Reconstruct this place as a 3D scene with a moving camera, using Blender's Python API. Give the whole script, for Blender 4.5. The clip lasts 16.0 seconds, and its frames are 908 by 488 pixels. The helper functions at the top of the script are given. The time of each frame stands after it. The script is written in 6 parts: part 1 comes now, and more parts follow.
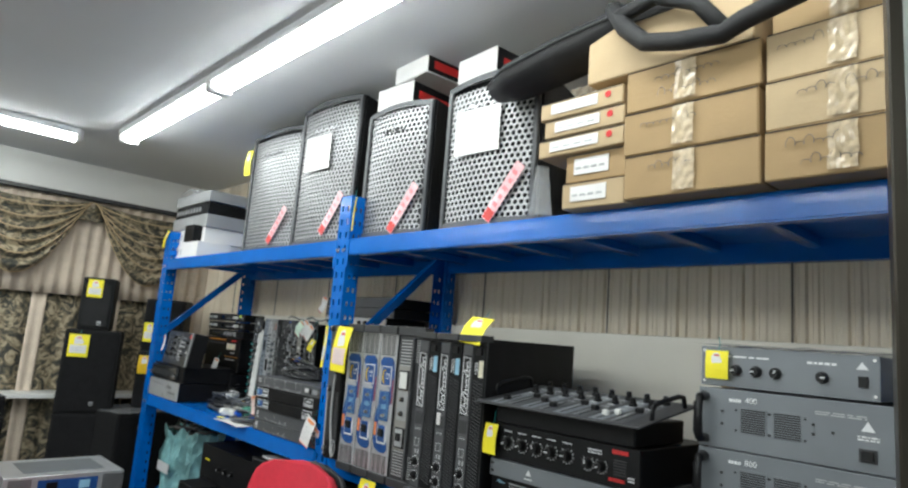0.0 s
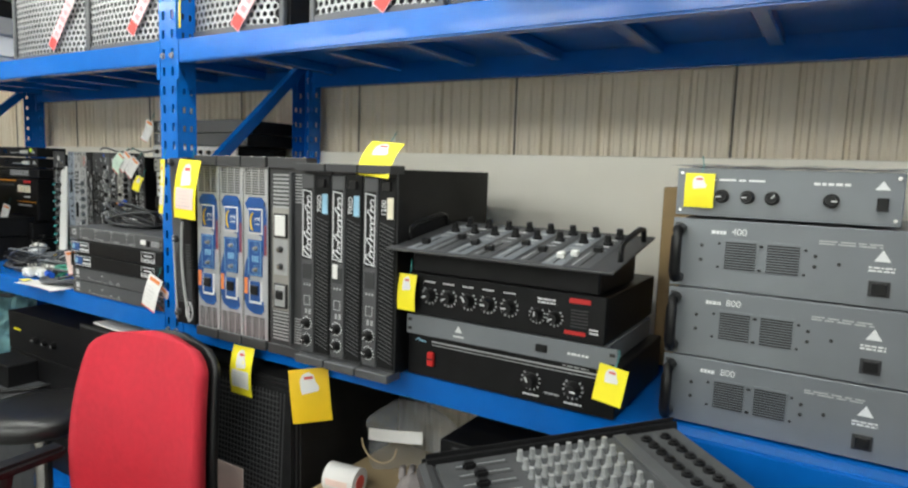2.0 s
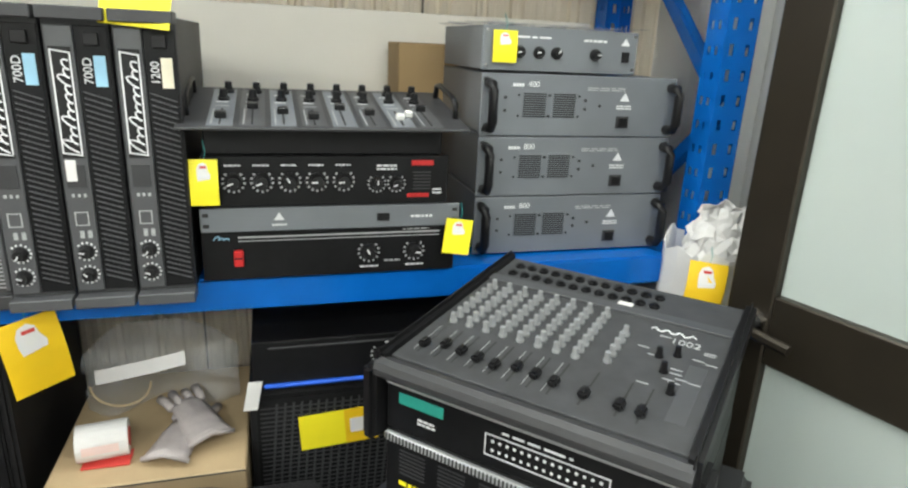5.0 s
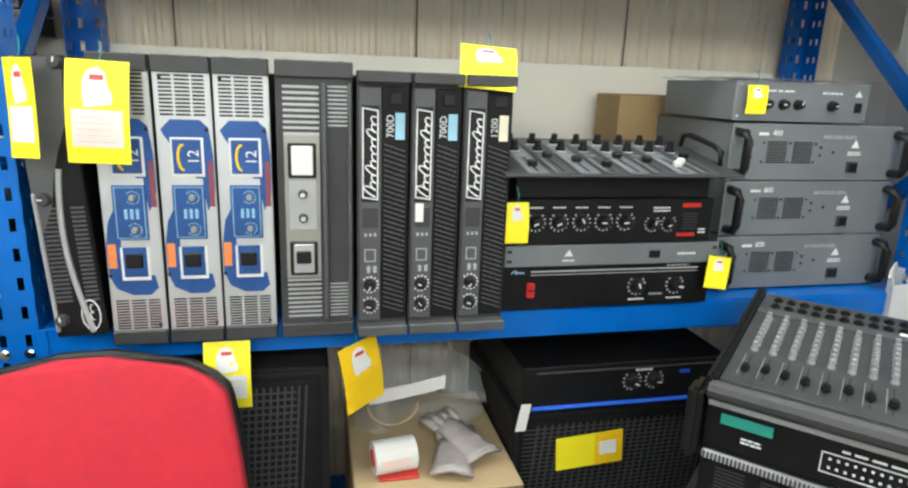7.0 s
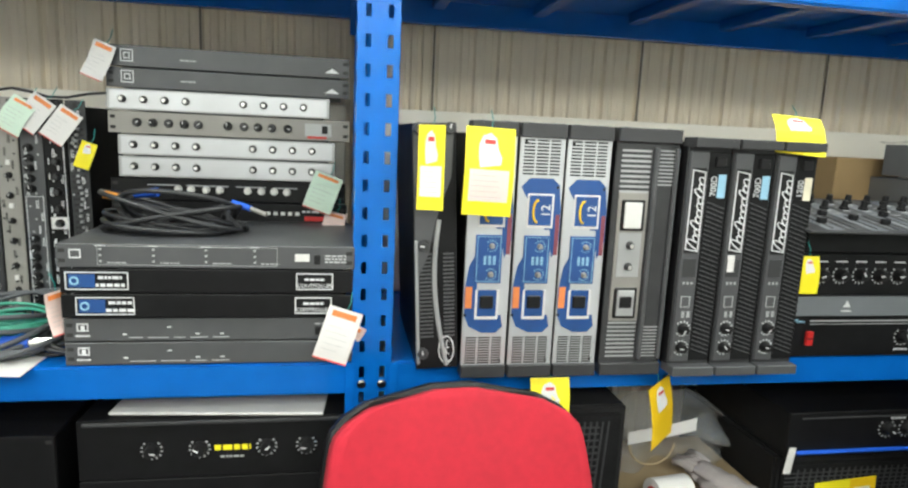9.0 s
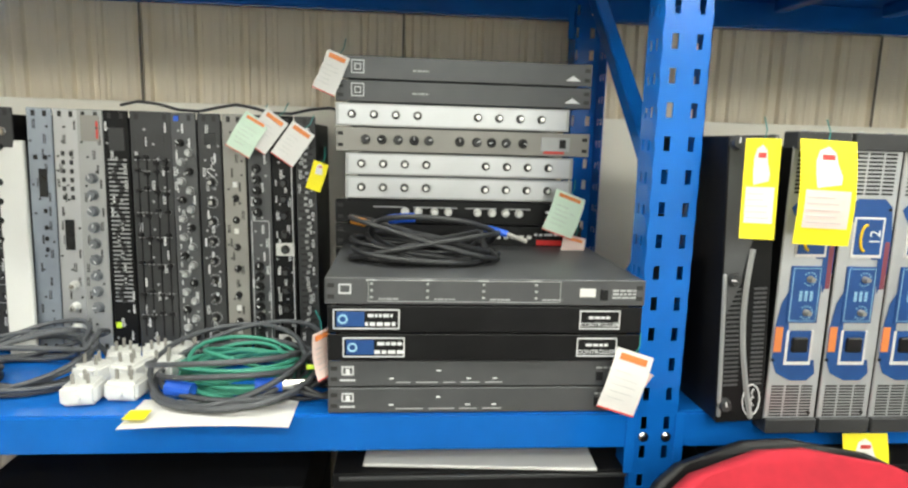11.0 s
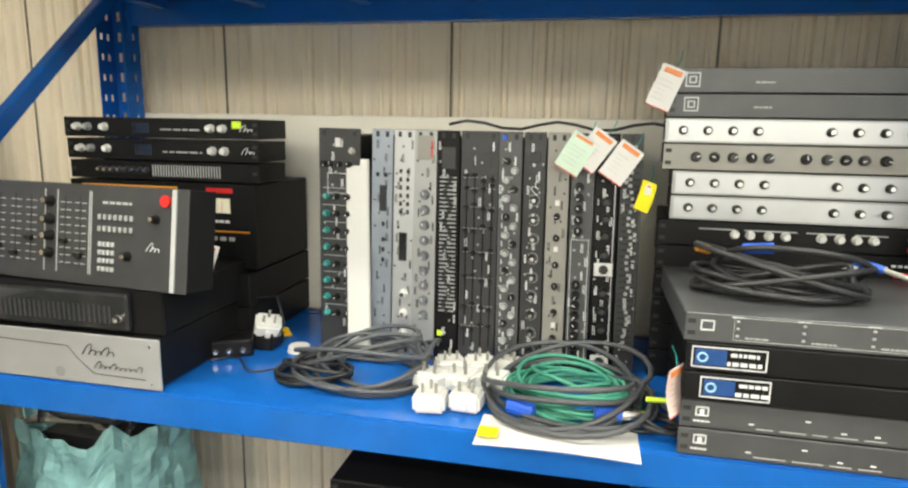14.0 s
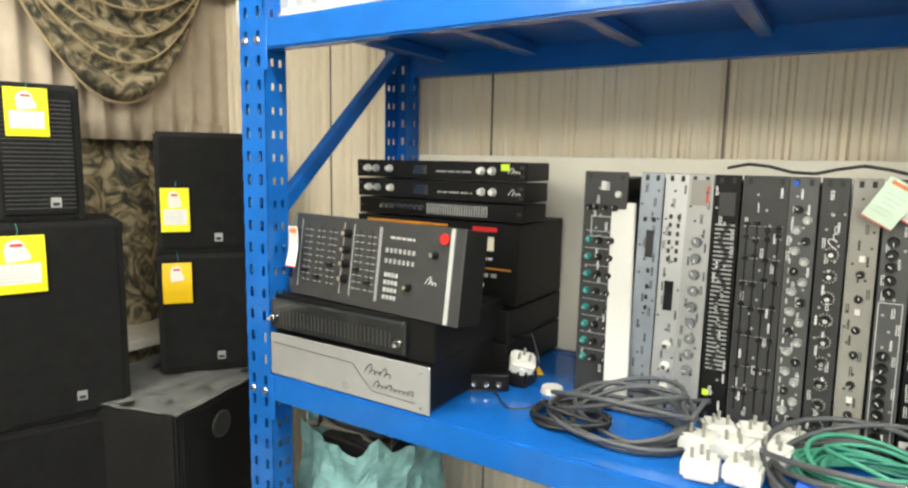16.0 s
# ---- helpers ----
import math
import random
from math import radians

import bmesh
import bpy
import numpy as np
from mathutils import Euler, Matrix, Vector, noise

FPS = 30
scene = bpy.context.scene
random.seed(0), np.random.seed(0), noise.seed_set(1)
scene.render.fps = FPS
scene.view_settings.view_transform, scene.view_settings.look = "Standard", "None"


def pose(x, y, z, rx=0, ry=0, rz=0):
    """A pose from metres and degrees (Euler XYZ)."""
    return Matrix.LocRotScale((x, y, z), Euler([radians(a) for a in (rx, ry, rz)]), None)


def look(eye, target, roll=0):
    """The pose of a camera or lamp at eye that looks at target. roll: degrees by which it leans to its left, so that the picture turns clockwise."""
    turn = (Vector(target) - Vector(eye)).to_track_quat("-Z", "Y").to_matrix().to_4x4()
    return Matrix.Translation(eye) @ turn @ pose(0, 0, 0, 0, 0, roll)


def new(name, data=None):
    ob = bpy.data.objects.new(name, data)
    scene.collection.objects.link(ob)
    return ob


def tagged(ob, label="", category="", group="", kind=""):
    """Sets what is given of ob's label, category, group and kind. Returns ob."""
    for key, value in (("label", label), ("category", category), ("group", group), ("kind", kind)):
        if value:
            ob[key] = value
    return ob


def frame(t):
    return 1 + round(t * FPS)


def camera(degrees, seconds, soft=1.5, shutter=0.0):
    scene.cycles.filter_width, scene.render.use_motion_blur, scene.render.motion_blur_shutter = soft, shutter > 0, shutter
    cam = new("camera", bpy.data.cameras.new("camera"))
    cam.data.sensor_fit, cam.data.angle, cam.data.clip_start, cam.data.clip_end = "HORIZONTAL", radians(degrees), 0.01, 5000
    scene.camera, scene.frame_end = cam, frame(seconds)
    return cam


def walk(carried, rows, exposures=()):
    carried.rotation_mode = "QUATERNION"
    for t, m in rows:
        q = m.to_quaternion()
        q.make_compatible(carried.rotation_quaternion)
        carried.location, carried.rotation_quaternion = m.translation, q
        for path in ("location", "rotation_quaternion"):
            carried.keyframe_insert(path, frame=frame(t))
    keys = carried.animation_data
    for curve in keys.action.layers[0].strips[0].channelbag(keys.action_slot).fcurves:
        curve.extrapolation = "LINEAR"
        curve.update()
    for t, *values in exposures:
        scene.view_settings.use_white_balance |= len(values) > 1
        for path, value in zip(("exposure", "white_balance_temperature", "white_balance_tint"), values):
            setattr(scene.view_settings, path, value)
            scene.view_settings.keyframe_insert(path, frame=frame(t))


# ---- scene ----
cam = camera(71.4, 16.0, 2.3)
PATH = [
    (0, (-0.008, 0.015, 1.432), (1.338, 1.463, 1.736), 4.5),
    (0.5, (0.039, 0.067, 1.401), (1.41, 1.499, 1.667), 4.2),
    (1, (0.113, 0.211, 1.413), (1.563, 1.586, 1.499), 4.0),
    (1.5, (0.154, 0.342, 1.425), (1.75, 1.545, 1.356), 3.1),
    (2, (0.179, 0.401, 1.446), (1.875, 1.436, 1.217), 1.9),
    (2.5, (0.128, 0.503, 1.466), (1.975, 1.18, 1.109), 1.7),
    (3, (0.061, 0.641, 1.436), (1.985, 0.993, 1.017), 1.4),
    (3.5, (0.141, 0.79, 1.416), (2.088, 0.878, 0.964), 1.6),
    (3.7, (0.174, 0.838, 1.428), (2.114, 0.775, 0.946), 2.0),
    (5.8, (0.118, 1.184, 1.419), (1.931, 0.579, 0.831), 2.4),
    (6, (0.11, 1.23, 1.416), (1.925, 0.62, 0.837), 2.3),
    (6.5, (0.113, 1.351, 1.414), (1.97, 0.828, 0.885), 2.0),
    (7, (0.153, 1.513, 1.439), (2.042, 1.079, 0.944), 2.1),
    (7.5, (0.166, 1.653, 1.433), (2.081, 1.258, 1.012), 1.6),
    (8, (0.176, 1.754, 1.418), (2.105, 1.37, 1.059), 1.8),
    (8.5, (0.161, 1.922, 1.419), (2.097, 1.546, 1.084), 2.4),
    (9, (0.136, 2.06, 1.435), (2.077, 1.717, 1.099), 2.6),
    (9.5, (0.123, 2.166, 1.439), (2.066, 1.833, 1.104), 2.5),
    (10, (0.191, 2.261, 1.436), (2.138, 1.96, 1.087), 2.1),
    (10.2, (0.227, 2.285, 1.426), (2.185, 2.038, 1.102), 1.6),
    (12.3, (0.402, 2.613, 1.457), (2.368, 2.545, 1.096), 1.9),
    (12.5, (0.4, 2.614, 1.455), (2.367, 2.588, 1.091), 1.8),
    (13, (0.385, 2.629, 1.463), (2.346, 2.724, 1.078), 1.6),
    (13.5, (0.37, 2.65, 1.477), (2.316, 2.883, 1.08), 1.4),
    (14, (0.362, 2.678, 1.479), (2.286, 3.089, 1.116), 1.0),
    (14.5, (0.357, 2.699, 1.477), (2.248, 3.269, 1.163), 0.9),
    (15, (0.349, 2.727, 1.478), (2.192, 3.453, 1.2), 0.9),
    (15.5, (0.348, 2.734, 1.487), (2.114, 3.633, 1.219), 0.9),
    (16, (0.343, 2.754, 1.493), (2.018, 3.814, 1.226), 1.0),
]
walk(cam, [(t, look(eye, target, roll)) for t, eye, target, roll in PATH],
     [(0, -0.40, 6300, 10), (0.8, -0.38, 6350, 10), (1.5, -0.16, 6550, 10), (3.0, 0.22, 6750, 11), (6.0, 0.26, 6650, 10), (9.0, 0.20, 6700, 9), (12.5, 0.29, 7350, 10), (14.0, 0.42, 7450, 11), (16.0, 0.50, 7450, 10)])

# ---------- light ----------
CEIL = 2.43
world = bpy.data.worlds.new("world")
scene.world = world
world.use_nodes = True
world.node_tree.nodes["Background"].inputs[0].default_value = (1.0, 0.97, 0.92, 1)
world.node_tree.nodes["Background"].inputs[1].default_value = 0.25


# ---------- materials ----------
def material(name, color, rough=0.5, metal=0.0, var=0.10, scale=30.0, bump=0.0, bump_scale=200.0, coat=0.0, emit=0.0, alpha=None, spec=None):
    m = bpy.data.materials.new(name)
    m.use_nodes = True
    nt = m.node_tree
    b = nt.nodes["Principled BSDF"]
    tc = nt.nodes.new("ShaderNodeTexCoord")
    n1 = nt.nodes.new("ShaderNodeTexNoise")
    n1.inputs["Scale"].default_value = scale
    n1.inputs["Detail"].default_value = 6
    n2 = nt.nodes.new("ShaderNodeTexNoise")
    n2.inputs["Scale"].default_value = scale / 9
    nt.links.new(tc.outputs["Object"], n1.inputs["Vector"])
    nt.links.new(tc.outputs["Object"], n2.inputs["Vector"])
    add = nt.nodes.new("ShaderNodeMath")
    add.operation = "ADD"
    nt.links.new(n1.outputs["Fac"], add.inputs[0])
    nt.links.new(n2.outputs["Fac"], add.inputs[1])
    ramp = nt.nodes.new("ShaderNodeMapRange")
    ramp.inputs["From Min"].default_value, ramp.inputs["From Max"].default_value = 0.7, 1.3
    ramp.inputs["To Min"].default_value, ramp.inputs["To Max"].default_value = 1 - var, 1 + var
    nt.links.new(add.outputs[0], ramp.inputs["Value"])
    mix = nt.nodes.new("ShaderNodeVectorMath")
    mix.operation = "SCALE"
    mix.inputs[0].default_value = color
    nt.links.new(ramp.outputs[0], mix.inputs["Scale"])
    nt.links.new(mix.outputs[0], b.inputs["Base Color"])
    r2 = nt.nodes.new("ShaderNodeMapRange")
    r2.inputs["To Min"].default_value, r2.inputs["To Max"].default_value = max(0.02, rough - 0.10), min(1, rough + 0.10)
    nt.links.new(n2.outputs["Fac"], r2.inputs["Value"])
    nt.links.new(r2.outputs[0], b.inputs["Roughness"])
    b.inputs["Metallic"].default_value = metal
    b.inputs["Coat Weight"].default_value = coat
    if spec is not None:
        b.inputs["Specular IOR Level"].default_value = spec
    if bump:
        nb = nt.nodes.new("ShaderNodeTexNoise")
        nb.inputs["Scale"].default_value = bump_scale
        nb.inputs["Detail"].default_value = 4
        nt.links.new(tc.outputs["Object"], nb.inputs["Vector"])
        bp = nt.nodes.new("ShaderNodeBump")
        bp.inputs["Strength"].default_value = bump
        bp.inputs["Distance"].default_value = 0.002
        nt.links.new(nb.outputs["Fac"], bp.inputs["Height"])
        nt.links.new(bp.outputs[0], b.inputs["Normal"])
    if emit:
        b.inputs["Emission Color"].default_value = (*color, 1)
        b.inputs["Emission Strength"].default_value = emit
    if alpha is not None:
        b.inputs["Alpha"].default_value = alpha
    return m


BLUE = material("blue_powder_coat", (0.001, 0.128, 0.51), 0.20, 0, 0.10, 14, 0.06, 350, coat=0.10, spec=0.28)
CREAM = material("cream_wall_sheet", (0.88, 0.78, 0.63), 0.55, 0, 0.05, 3, 0.1, 60)
BOARD = material("pale_back_board", (0.86, 0.82, 0.73), 0.6, 0, 0.04, 4, 0.1, 80)
SEAM = material("dark_joint", (0.03, 0.03, 0.03), 0.8)
JOINT = material("grey_brown_joint", (0.20, 0.17, 0.14), 0.8)
CEILM = material("ceiling_paint", (0.62, 0.63, 0.64), 0.75, 0, 0.04, 2, 0.15, 90)
WHITEW = material("white_wall_paint", (0.78, 0.78, 0.76), 0.7, 0, 0.04, 3, 0.15, 90)
FLOORM = material("grey_floor_tile", (0.10, 0.097, 0.09), 0.35, 0, 0.12, 8, 0.1, 60)
BLACK = material("black_painted_steel", (0.008, 0.008, 0.009), 0.42, 0, 0.25, 25, 0.12, 500, spec=0.20)
BLACKP = material("black_plastic", (0.010, 0.010, 0.011), 0.38, 0, 0.2, 30, spec=0.3)
CHAR = material("charcoal_panel", (0.046, 0.047, 0.050), 0.42, 0.1, 0.15, 20, 0.08, 500, spec=0.35)
DGREY = material("dark_grey_panel", (0.085, 0.088, 0.094), 0.42, 0.2, 0.12, 18, 0.06, 500)
GREY = material("grey_amplifier_paint", (0.185, 0.20, 0.22), 0.40, 0.2, 0.08, 10, 0.08, 400)
LGREY = material("light_grey_panel", (0.42, 0.43, 0.44), 0.38, 0.4, 0.10, 12, 0.06, 400)
SILVER = material("silver_panel", (0.59, 0.605, 0.63), 0.32, 0.6, 0.08, 12)
WARMG = material("warm_grey_panel", (0.30, 0.29, 0.27), 0.45, 0.2, 0.12, 14)
DESKG = material("dusty_grey_desk_panel", (0.060, 0.062, 0.066), 0.5, 0.1, 0.2, 30, 0.1, 300, spec=0.35)
CHROME = material("worn_chrome", (0.75, 0.75, 0.75), 0.18, 1.0, 0.05, 30)
WHITE = material("white_plastic", (0.70, 0.70, 0.68), 0.38, 0, 0.04, 20)
PRINT = material("white_print", (0.75, 0.76, 0.78), 0.6)
GPRINT = material("grey_print", (0.42, 0.43, 0.44), 0.6)
RED = material("red_plastic", (0.55, 0.02, 0.02), 0.4)
REDFAB = material("red_chair_fabric", (0.50, 0.016, 0.035), 0.85, 0, 0.10, 60, 0.5, 900)
YEL = material("yellow_card", (0.90, 0.78, 0.02), 0.55, 0, 0.06, 15)
ORNG = material("orange_yellow_card", (0.86, 0.55, 0.01), 0.55, 0, 0.06, 15)
ORP = material("orange_print", (0.72, 0.22, 0.06), 0.5)
REDP = material("red_print", (0.62, 0.06, 0.05), 0.5)
PAPER = material("white_paper", (0.72, 0.71, 0.70), 0.7, 0, 0.04, 12)
PINKP = material("pink_paper", (0.80, 0.62, 0.58), 0.7, 0, 0.05, 12)
MINT = material("mint_paper", (0.62, 0.78, 0.66), 0.7, 0, 0.05, 12)
CARD = material("brown_cardboard", (0.36, 0.24, 0.115), 0.75, 0, 0.10, 9, 0.25, 120)
CARDL = material("pale_cardboard", (0.45, 0.335, 0.195), 0.75, 0, 0.10, 9, 0.25, 120)
TAPE = material("clear_packing_tape", (0.47, 0.37, 0.24), 0.12, 0, 0.25, 60, 0.5, 90, coat=0.6)
NAVY = material("deep_blue_panel", (0.012, 0.07, 0.25), 0.35, 0, 0.15, 30)
BLUEP = material("blue_plastic", (0.01, 0.10, 0.60), 0.35)
SKYP = material("pale_blue_print", (0.30, 0.55, 0.72), 0.5)
GREEN = material("green_cable_jacket", (0.05, 0.30, 0.21), 0.45, 0, 0.12, 60)
GREENK = material("teal_knob_cap", (0.02, 0.30, 0.28), 0.4)
LIME = material("lime_sticker", (0.60, 0.85, 0.05), 0.5)
CABLE = material("black_cable_jacket", (0.022, 0.023, 0.026), 0.42, 0, 0.2, 80)
CABLEG = material("grey_cable_jacket", (0.075, 0.08, 0.09), 0.45, 0, 0.2, 80)
GLASSD = material("smoked_display", (0.02, 0.022, 0.025), 0.12, 0, 0.1, 20, coat=0.5)
AMBER = material("amber_trim", (0.60, 0.24, 0.03), 0.4)
CREAMP = material("cream_meter_face", (0.75, 0.70, 0.55), 0.4)
GRILLE = material("light_grey_speaker_grille", (0.42, 0.425, 0.43), 0.40, 0.5, 0.12, 30)
SPKBLK = material("black_textured_cabinet", (0.016, 0.016, 0.017), 0.55, 0, 0.25, 60, 0.6, 420, spec=0.16)
FOAM = material("black_grille_cloth", (0.012, 0.012, 0.013), 0.8, 0, 0.3, 300, 0.5, 900, spec=0.12)
CASEF = material("black_padded_nylon", (0.010, 0.010, 0.011), 0.75, 0, 0.25, 40, 0.5, 700)
CURT = material("cream_pleated_curtain", (0.62, 0.52, 0.42), 0.85, 0, 0.12, 20, 0.3, 500)
TEALB = material("teal_plastic_bag", (0.26, 0.52, 0.53), 0.28, 0, 0.75, 9, 0.4, 40)
GLOVE = material("grey_knit_glove", (0.42, 0.38, 0.375), 0.9, 0, 0.12, 40, 0.6, 600)
BRONZE = material("dark_bronze_aluminium", (0.040, 0.033, 0.024), 0.38, 0.5, 0.15, 12)
WRAP = material("crumpled_clear_wrap", (0.70, 0.72, 0.74), 0.18, 0, 0.2, 60, 0.9, 60, alpha=0.14)
TUBE = material("fluorescent_tube", (0.95, 1.0, 0.955), 0.4, emit=32.0)
FIXT = material("white_lamp_housing", (0.75, 0.76, 0.78), 0.4)


def frosted():
    m = bpy.data.materials.new("frosted_glass")
    m.use_nodes = True
    b = m.node_tree.nodes["Principled BSDF"]
    b.inputs["Base Color"].default_value = (0.66, 0.74, 0.71, 1)
    b.inputs["Roughness"].default_value = 0.22
    b.inputs["Transmission Weight"].default_value = 0.30
    return m


FROST = frosted()


def brocade():
    """Brown and olive woven curtain cloth with a large leafy figure."""
    m = bpy.data.materials.new("brown_brocade")
    m.use_nodes = True
    nt = m.node_tree
    b = nt.nodes["Principled BSDF"]
    tc = nt.nodes.new("ShaderNodeTexCoord")
    n = nt.nodes.new("ShaderNodeTexNoise")
    n.inputs["Scale"].default_value, n.inputs["Detail"].default_value, n.inputs["Distortion"].default_value = 13, 3, 2.2
    nt.links.new(tc.outputs["Object"], n.inputs["Vector"])
    r = nt.nodes.new("ShaderNodeValToRGB")
    r.color_ramp.interpolation = "EASE"
    for i, (p, c) in enumerate(((0.36, (0.035, 0.035, 0.03)), (0.46, (0.10, 0.09, 0.06)), (0.54, (0.24, 0.19, 0.12)), (0.64, (0.42, 0.35, 0.24)))):
        e = r.color_ramp.elements[i] if i < 2 else r.color_ramp.elements.new(p)
        e.position, e.color = p, (*c, 1)
    nt.links.new(n.outputs["Fac"], r.inputs["Fac"])
    nt.links.new(r.outputs[0], b.inputs["Base Color"])
    b.inputs["Roughness"].default_value = 0.7
    return m


BROC = brocade()


# ---------- mesh helpers ----------
def B():
    return bmesh.new()


def box(bm, x0, x1, y0, y1, z0, z1, bev=0.0, seg=1):
    r = bmesh.ops.create_cube(bm, size=1.0)
    vs = r["verts"]
    for v in vs:
        v.co = Vector((x0 + (v.co.x + 0.5) * (x1 - x0), y0 + (v.co.y + 0.5) * (y1 - y0), z0 + (v.co.z + 0.5) * (z1 - z0)))
    if bev:
        es = list({e for v in vs for e in v.link_edges})
        bmesh.ops.bevel(bm, geom=es, offset=bev, segments=seg, affect="EDGES")
    return bm


def cyl(bm, c, axis, r, h, seg=14, r2=None, bev=0.0):
    """A cylinder whose base centre is c and which rises h along axis."""
    a = Vector(axis).normalized()
    m = Matrix.Translation(Vector(c) + a * h / 2) @ a.to_track_quat("Z", "Y").to_matrix().to_4x4()
    bmesh.ops.create_cone(bm, cap_ends=True, segments=seg, radius1=r, radius2=r if r2 is None else r2, depth=h, matrix=m)
    return bm


def sweep(bm, pts, r, seg=6):
    """A round tube along a polyline."""
    rings = []
    n = len(pts)
    up = Vector((0.13, 0.21, 0.97))
    for i, p in enumerate(pts):
        p = Vector(p)
        d = (Vector(pts[min(i + 1, n - 1)]) - Vector(pts[max(i - 1, 0)])).normalized()
        s = d.cross(up)
        if s.length < 1e-3:
            s = d.cross(Vector((1, 0, 0)))
        s.normalize()
        w = s.cross(d)
        rings.append([bm.verts.new(p + r * (math.cos(2 * math.pi * k / seg) * s + math.sin(2 * math.pi * k / seg) * w)) for k in range(seg)])
    for a, b in zip(rings, rings[1:]):
        for k in range(seg):
            bm.faces.new((a[k], a[(k + 1) % seg], b[(k + 1) % seg], b[k]))
    bm.faces.new(rings[0][::-1])
    bm.faces.new(rings[-1])
    return bm


def sheet(bm, f, nu, nv, thick=0.0):
    """A surface f(u, v) over the unit square, given a thickness."""
    g = [[bm.verts.new(f(i / nu, j / nv)) for j in range(nv + 1)] for i in range(nu + 1)]
    for i in range(nu):
        for j in range(nv):
            bm.faces.new((g[i][j], g[i + 1][j], g[i + 1][j + 1], g[i][j + 1]))
    if thick:
        bm.normal_update()
        bmesh.ops.solidify(bm, geom=bm.faces[:], thickness=thick)
    return bm


def finish(name, bm, mat, smooth=False):
    bmesh.ops.recalc_face_normals(bm, faces=bm.faces[:])
    me = bpy.data.meshes.new(name)
    bm.to_mesh(me)
    bm.free()
    me.materials.append(mat)
    if smooth:
        for p in me.polygons:
            p.use_smooth = True
    return me


def part(name, bm, mat, parent, label="", at=None, smooth=False):
    """One mesh object under a thing or a part; bm may be a mesh that is shared."""
    me = finish(name, bm, mat, smooth) if isinstance(bm, bmesh.types.BMesh) else bm
    ob = new(name, me)
    ob.parent = parent
    if at is not None:
        ob.matrix_basis = at
    if label:
        tagged(ob, label)
    return ob


def thing(name, label, category, m, group=""):
    return_ob = new(name)
    return_ob.empty_display_size = 0.05
    return_ob.matrix_basis = m
    return tagged(return_ob, label, category, group)


def solid(name, bm, mat, label, category, m=None, smooth=False, kind="", group=""):
    ob = new(name, finish(name, bm, mat, smooth))
    if m is not None:
        ob.matrix_basis = m
    return tagged(ob, label, category, group, kind)


def text_mesh(s, size, mat, name="lettering"):
    cu = bpy.data.curves.new(name, "FONT")
    cu.body, cu.size, cu.extrude, cu.align_x, cu.align_y = s, size, 0.0004, "CENTER", "CENTER"
    tmp = bpy.data.objects.new("tmp", cu)
    scene.collection.objects.link(tmp)
    me = bpy.data.meshes.new_from_object(tmp.evaluated_get(bpy.context.evaluated_depsgraph_get()))
    bpy.data.objects.remove(tmp)
    me.materials.clear()
    me.materials.append(mat)
    me.transform(Matrix.Rotation(radians(90), 4, "X"))
    return me


FRONT = 1.275  # front plane of the rack
DECKS = (0.30, 1.010, 1.775)
FAR = 1.045  # goods of the further bay stand a little larger


def RB(y, x, z, turn=0):
    """Front left bottom corner of a thing in the bay by the door; its front faces the aisle."""
    return pose(x, y, z, 0, 0, -90 + turn)


def LB(s, d, z, turn=0):
    """The same for the further bay: s along the bay from the middle post, d behind its front."""
    base = max([k for k in DECKS if k <= z + 0.03], default=0.0)
    return pose(FRONT + FAR * d, 2.02 + FAR * s, base + FAR * (z - base), 0, 0, -90 + turn) @ Matrix.Scale(FAR, 4)


ON_END = pose(0, 0, 0, 0, -90, 0)

# ---------- room ----------
def structure(name, bm, mat, label, m=None):
    return solid(name, bm, mat, label, name.split("_")[0], m, kind="structure")


structure("floor", box(B(), -2.6, 2.3, -2.2, 5.1, -0.1, 0), FLOORM, "grey polished floor of the store room")
structure("ceiling", box(B(), -2.6, 2.3, -2.2, 5.1, CEIL, CEIL + 0.1), CEILM, "plain off-white plastered ceiling")


def ribbed_wall(length, h, pitch=0.034, depth=0.012):
    """Ribbed sheet with narrow upright grooves, along local x; the face looks to -y."""
    bm = B()
    prof, x, i = [], 0.0, 0
    while x + pitch * 1.5 < length:
        k = 0.60 + 0.40 * math.sin(i * 1.7 + 1.1 * math.sin(i * 0.53))
        w = pitch * (1.0 + 0.28 * math.sin(i * 2.3))
        prof += [(x, 0.0), (x + w * 0.36, 0.0), (x + w * 0.52, depth * k), (x + w * 0.80, depth * k), (x + w * 0.97, 0.0)]
        x += w
        i += 1
    prof.append((length, 0))
    lo = [bm.verts.new((x, y, 0)) for x, y in prof]
    hi = [bm.verts.new((x, y, h)) for x, y in prof]
    for i in range(len(prof) - 1):
        bm.faces.new((lo[i], lo[i + 1], hi[i + 1], hi[i]))
    e0, e1 = bm.verts.new((0, 0.12, 0)), bm.verts.new((length, 0.12, 0))
    f0, f1 = bm.verts.new((0, 0.12, h)), bm.verts.new((length, 0.12, h))
    bm.faces.new((e1, e0, f0, f1))
    bm.faces.new((lo[0], hi[0], f0, e0))
    bm.faces.new((hi[-1], lo[-1], e1, f1))
    return bm


